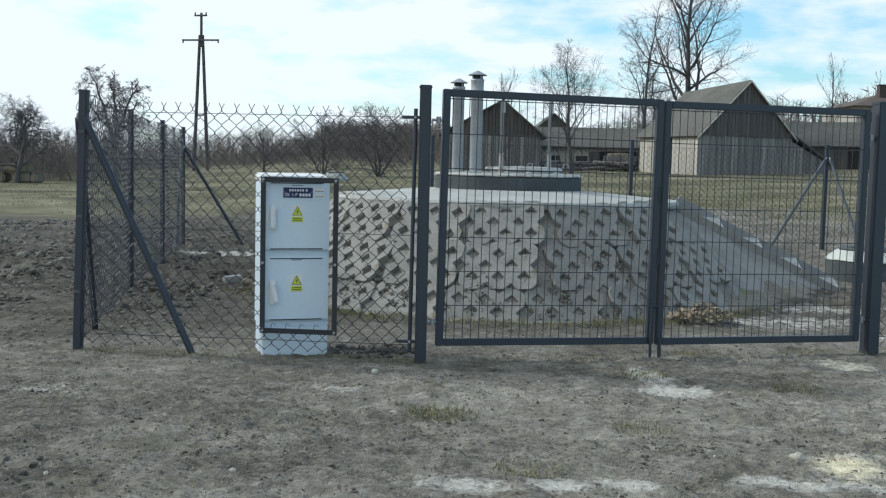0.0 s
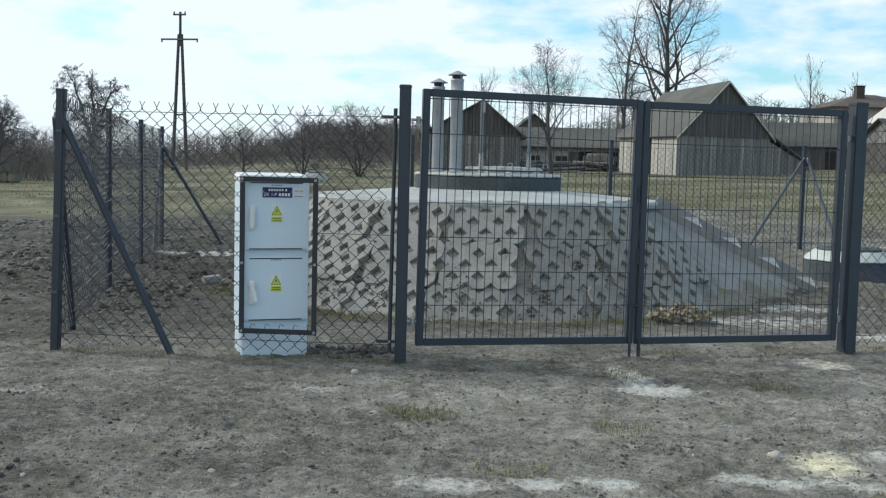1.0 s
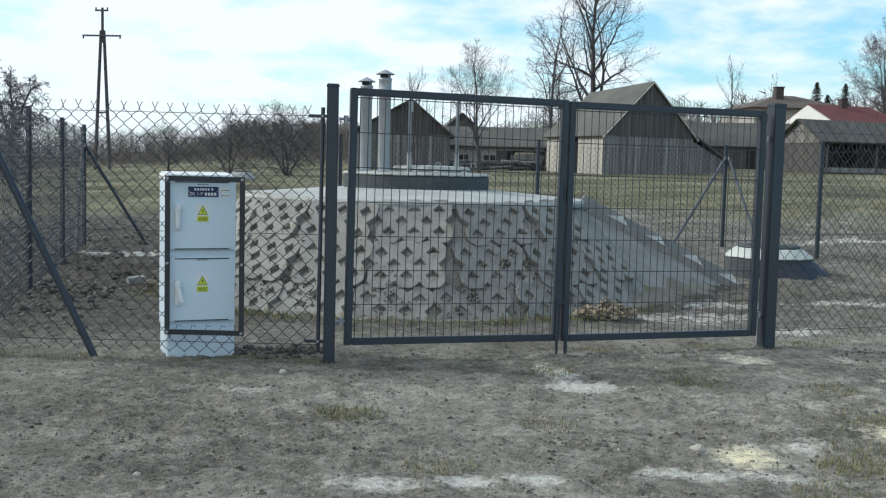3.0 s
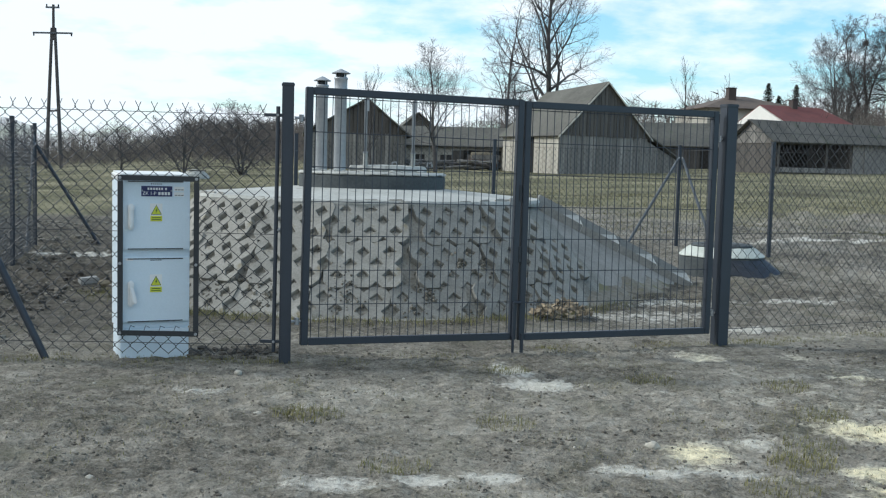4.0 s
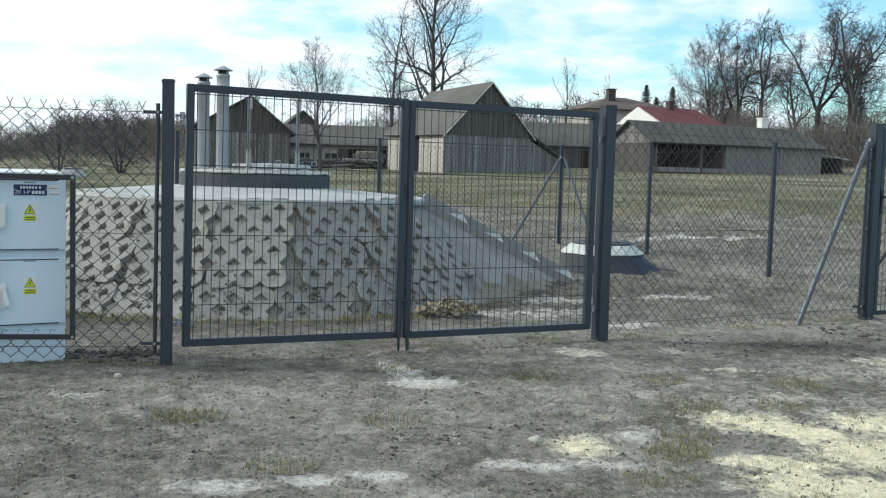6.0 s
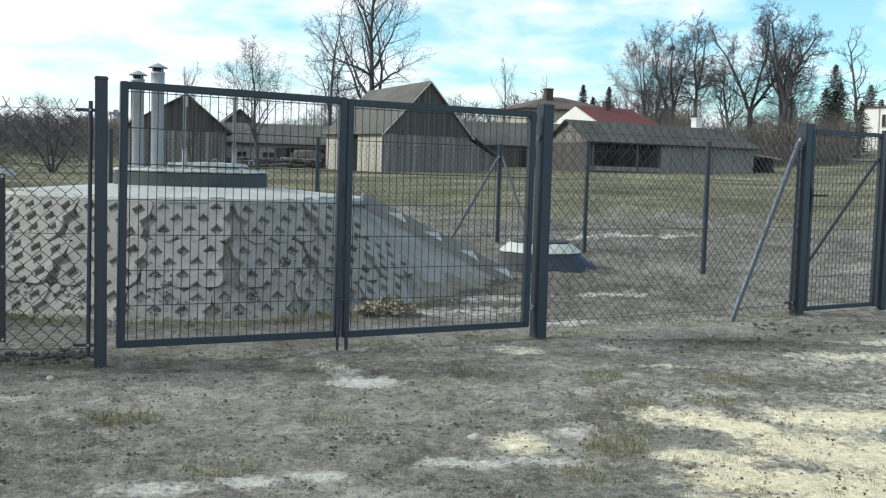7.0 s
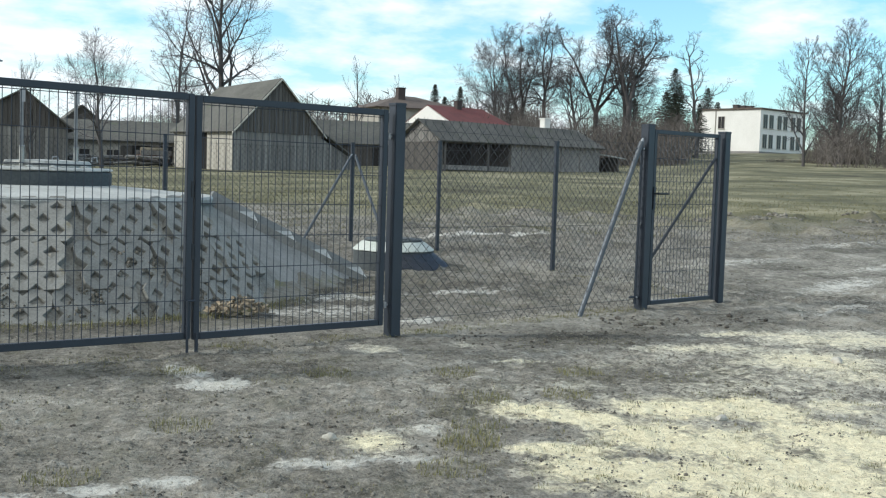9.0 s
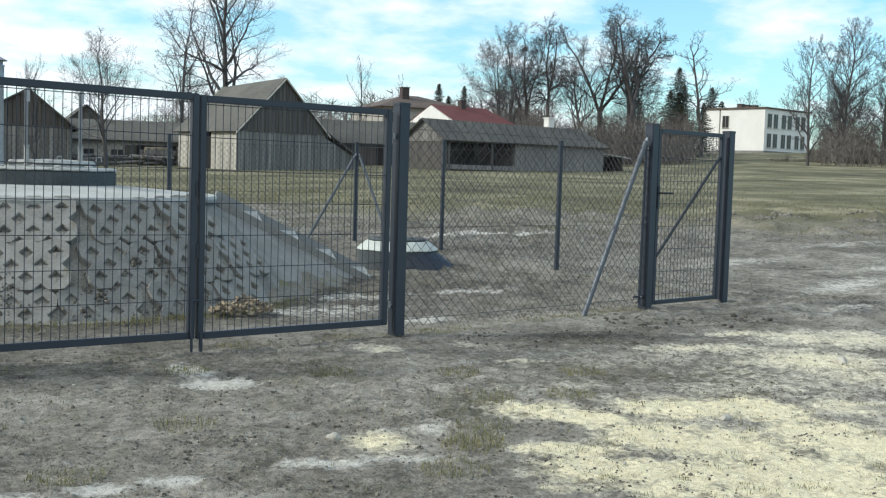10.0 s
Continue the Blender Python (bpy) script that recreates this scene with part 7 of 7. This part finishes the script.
def crumbs(name, label, spots, mat, seed):
    """Small uneven lumps. spots: x, y, radius, count, smallest, largest."""
    rng = random.Random(seed)
    verts, faces = [], []
    ring = [(math.cos(k * 1.2566), math.sin(k * 1.2566)) for k in range(5)]
    ico = [(0, 0, 1)] + [(0.894 * c, 0.894 * q, 0.447) for c, q in ring]
    ico += [(0.894 * (c * 0.809 - q * 0.588), 0.894 * (q * 0.809 + c * 0.588), -0.447) for c, q in ring]
    for x0, y0, rad, count, s0, s1 in spots:
        for _ in range(count):
            a, q = rng.uniform(0, 6.28), rad * math.sqrt(rng.random())
            x, y = x0 + q * math.cos(a), y0 + q * math.sin(a)
            s = s0 + (s1 - s0) * rng.random() ** 2.5
            if mat is CLOD and y < 7.5 and sandy(x, y) > 0.38 and rng.random() < 0.85:
                continue
            turn, flat = rng.uniform(0, 6.28), rng.uniform(0.55, 0.95)
            k = len(verts)
            c, sn = math.cos(turn), math.sin(turn)
            base = relief(x, y) + s * 0.12
            for vx, vy, vz in ico:
                j = rng.uniform(0.7, 1.25) * s
                verts.append((x + (vx * c - vy * sn) * j, y + (vx * sn + vy * c) * j, base + vz * j * flat))
            for i in range(5):
                e = (i + 1) % 5
                faces.append((k, k + 1 + i, k + 1 + e))
                faces.append((k + 1 + i, k + 6 + i, k + 1 + e))
                faces.append((k + 1 + e, k + 6 + i, k + 6 + e))
    ob = mesh_of(name, verts, faces, mat)
    tagged(ob, label, "soil clods", kind="stuff")


_clods = [(_r.uniform(-4.5, 7.5), _r.uniform(2.6, 8.5), 0.4, 36, 0.003, 0.011) for _ in range(330)]
_clods += [(_r.uniform(-6.5, -1.2), _r.uniform(6.6, 15.0), 0.5, 34, 0.005, 0.024) for _ in range(110)]
_clods += [(_r.uniform(-9.0, -2.5), _r.uniform(5.5, 18.0), 0.5, 18, 0.005, 0.022) for _ in range(100)]
_clods += [(_r.uniform(2.5, 9.0), _r.uniform(9.5, 20.0), 0.6, 18, 0.005, 0.022) for _ in range(100)]
_clods += [(_r.uniform(-3.6, 5.8), _r.uniform(2.7, 6.6), 0.35, 44, 0.002, 0.0075) for _ in range(560)]
_clods += [(_r.uniform(-9.5, -3.2), _r.uniform(9.0, 19.0), 0.5, 40, 0.01, 0.05) for _ in range(110)]
_clods += [(x, y, 0.26, 60, 0.015, 0.085) for x, y in ((16.2, 19.8), (16.9, 19.2), (17.6, 19.0), (15.2, 19.2), (18.3, 20.2), (19.0, 18.2), (18.2, 16.9), (19.8, 19.3), (20.6, 18.0), (17.0, 21.0), (20.2, 16.5), (13.9, 20.6))]
crumbs("soil_clods", "loose dark crumbs and clods of turned soil", _clods, CLOD, 601)
_peb = [(_r.uniform(-3, 7), _r.uniform(2.8, 8.5), 0.5, 2, 0.004, 0.011) for _ in range(60)]
crumbs("pebbles", "scattered small pale pebbles on the soil", _peb, STONE, 602)


def stone(p, s, seed, label="pale rounded stone half sunk in the soil"):
    bm = bmesh.new()
    bmesh.ops.create_icosphere(bm, subdivisions=2, radius=1.0)
    for v in bm.verts:
        k = 1 + 0.28 * noise.noise(v.co * 1.6 + Vector((seed, 0, 0)))
        v.co = Vector((v.co.x * s[0] * k, v.co.y * s[1] * k, v.co.z * s[2] * k))
    ob = part("stone", bm, STONE)
    ob.matrix_basis = pose(p[0], p[1], relief(*p) + s[2] * 0.25, 0, 0, seed * 40)
    tagged(ob, label, "stone", "loose stones")


for k, (p, s) in enumerate((((-0.21, 4.86), (0.022, 0.012, 0.010)), ((-0.76, 3.85), (0.015, 0.012, 0.010)), ((-1.42, 3.77), (0.012, 0.010, 0.010)), ((-0.36, 5.78), (0.028, 0.020, 0.016)), ((1.45, 4.20), (0.03, 0.02, 0.022)), ((3.35, 3.98), (0.035, 0.025, 0.022)), ((5.15, 5.05), (0.06, 0.035, 0.03)))):
    stone(p, s, k)


_damp = [(-0.48, 6.42, 0.22, 130, 0.006, 0.035), (-0.30, 6.50, 0.15, 60, 0.006, 0.03), (-1.35, 3.85, 0.25, 26, 0.004, 0.018), (-1.65, 3.80, 0.22, 22, 0.004, 0.018), (4.95, 6.9, 0.35, 40, 0.006, 0.03), (3.55, 6.45, 0.45, 110, 0.004, 0.014), (4.2, 6.4, 0.45, 100, 0.004, 0.014), (5.5, 6.75, 0.3, 40, 0.006, 0.03), (6.0, 6.9, 0.2, 30, 0.006, 0.035), (-2.3, 9.3, 0.3, 40, 0.01, 0.06)]
for _ in range(120):
    _damp.append((_r.uniform(1.5, 4.6), _r.uniform(2.75, 4.7), _r.uniform(0.03, 0.11), _r.randint(6, 26), 0.0015, 0.0075))
for _ in range(60):
    _damp.append((_r.uniform(-2.2, 1.5), _r.uniform(3.3, 5.8), _r.uniform(0.03, 0.14), _r.randint(4, 16), 0.003, 0.012))
for _ in range(90):   # turned clods inside the west fence and beyond it
    _damp.append((_r.uniform(-6.5, -0.9), _r.uniform(7.4, 14.5), _r.uniform(0.15, 0.5), 26, 0.008, 0.045))
crumbs("damp_soil", "dark damp crumbs of freshly dug soil", _damp, DAMP_CLOD, 603)
_field = []
for _ in range(9000):
    az, d = radians(_r.uniform(-26, 50)), 20.0 * math.exp(_r.uniform(0.0, 1.25))
    x, y = d * math.sin(az), d * math.cos(az)
    if d > 23.0 + _r.random() * 12.0 + 3.0 * noise.noise((x * 0.4, y * 0.4, 8.0)) and noise.noise((x * 0.5, y * 0.5, 4.0)) > -0.15:
        _field.append((x, y, _r.uniform(0.15, 0.6), 9, 0.07))
for _ in range(420):   # tussocks where the meadow meets the turned soil
    az, d = radians(_r.uniform(8, 52)), _r.uniform(19.0, 36.0)
    _field.append((d * math.sin(az), d * math.cos(az), _r.uniform(0.3, 0.9), 60, _r.uniform(0.03, 0.06)))
blades("meadow_grass", "clumpy olive and straw-coloured winter meadow grass", _field, MEADOW_GRASS, 504, wide=4.0)


def leaf_heap():
    rng = random.Random(9)
    verts, faces = [], []
    for _ in range(280):
        a, q = rng.uniform(0, 6.28), math.sqrt(rng.random())
        x, y = 1.97 + 0.24 * q * math.cos(a), 7.98 + 0.14 * q * math.sin(a)
        z = 0.02 + 0.10 * (1 - q) + rng.uniform(0, 0.05)
        d = Vector((rng.gauss(0, 1), rng.gauss(0, 1), rng.gauss(0, 0.6))).normalized()
        e = d.orthogonal().normalized()
        s = rng.uniform(0.015, 0.035)
        p = Vector((x, y, z))
        k = len(verts)
        verts += [tuple(p - d * s), tuple(p + e * s * 0.6), tuple(p + d * s), tuple(p - e * s * 0.6)]
        faces.append((k, k + 1, k + 2, k + 3))
    ob = mesh_of("leaf_heap", verts, faces, LEAVES)
    tagged(ob, "small heap of yellow-brown dead leaves at the mound's foot", "leaf heap", kind="stuff")


leaf_heap()


def slope_soil():
    """Loose soil and roots caught in the holes of the lining, most of it near the foot."""
    rng = random.Random(21)
    verts, faces = [], []
    ring = [(math.cos(k * 1.0472), math.sin(k * 1.0472)) for k in range(6)]
    for _ in range(26):
        th, v = rng.uniform(-70, 48), 0.02 + 0.75 * rng.random() ** 2.2
        for _ in range(34):
            m = slope_frame(th + rng.gauss(0, 1.7), max(-0.02, v + rng.gauss(0, 0.055)))
            s = rng.uniform(0.005, 0.017)
            k = len(verts)
            lift = rng.uniform(-0.004, 0.014)
            verts.append(tuple(m @ Vector((0, 0, lift + s * rng.uniform(0.7, 1.2)))))
            for c, q in ring:
                j = s * rng.uniform(0.8, 1.5)
                verts.append(tuple(m @ Vector((c * j, q * j, lift - 0.006))))
            for i in range(6):
                faces.append((k, k + 1 + i, k + 1 + (i + 1) % 6))
    ob = mesh_of("slope_soil", verts, faces, CLOD)
    tagged(ob, "brown soil crumbs caught in the holes of the slabs", "soil crumbs", kind="stuff")


slope_soil()
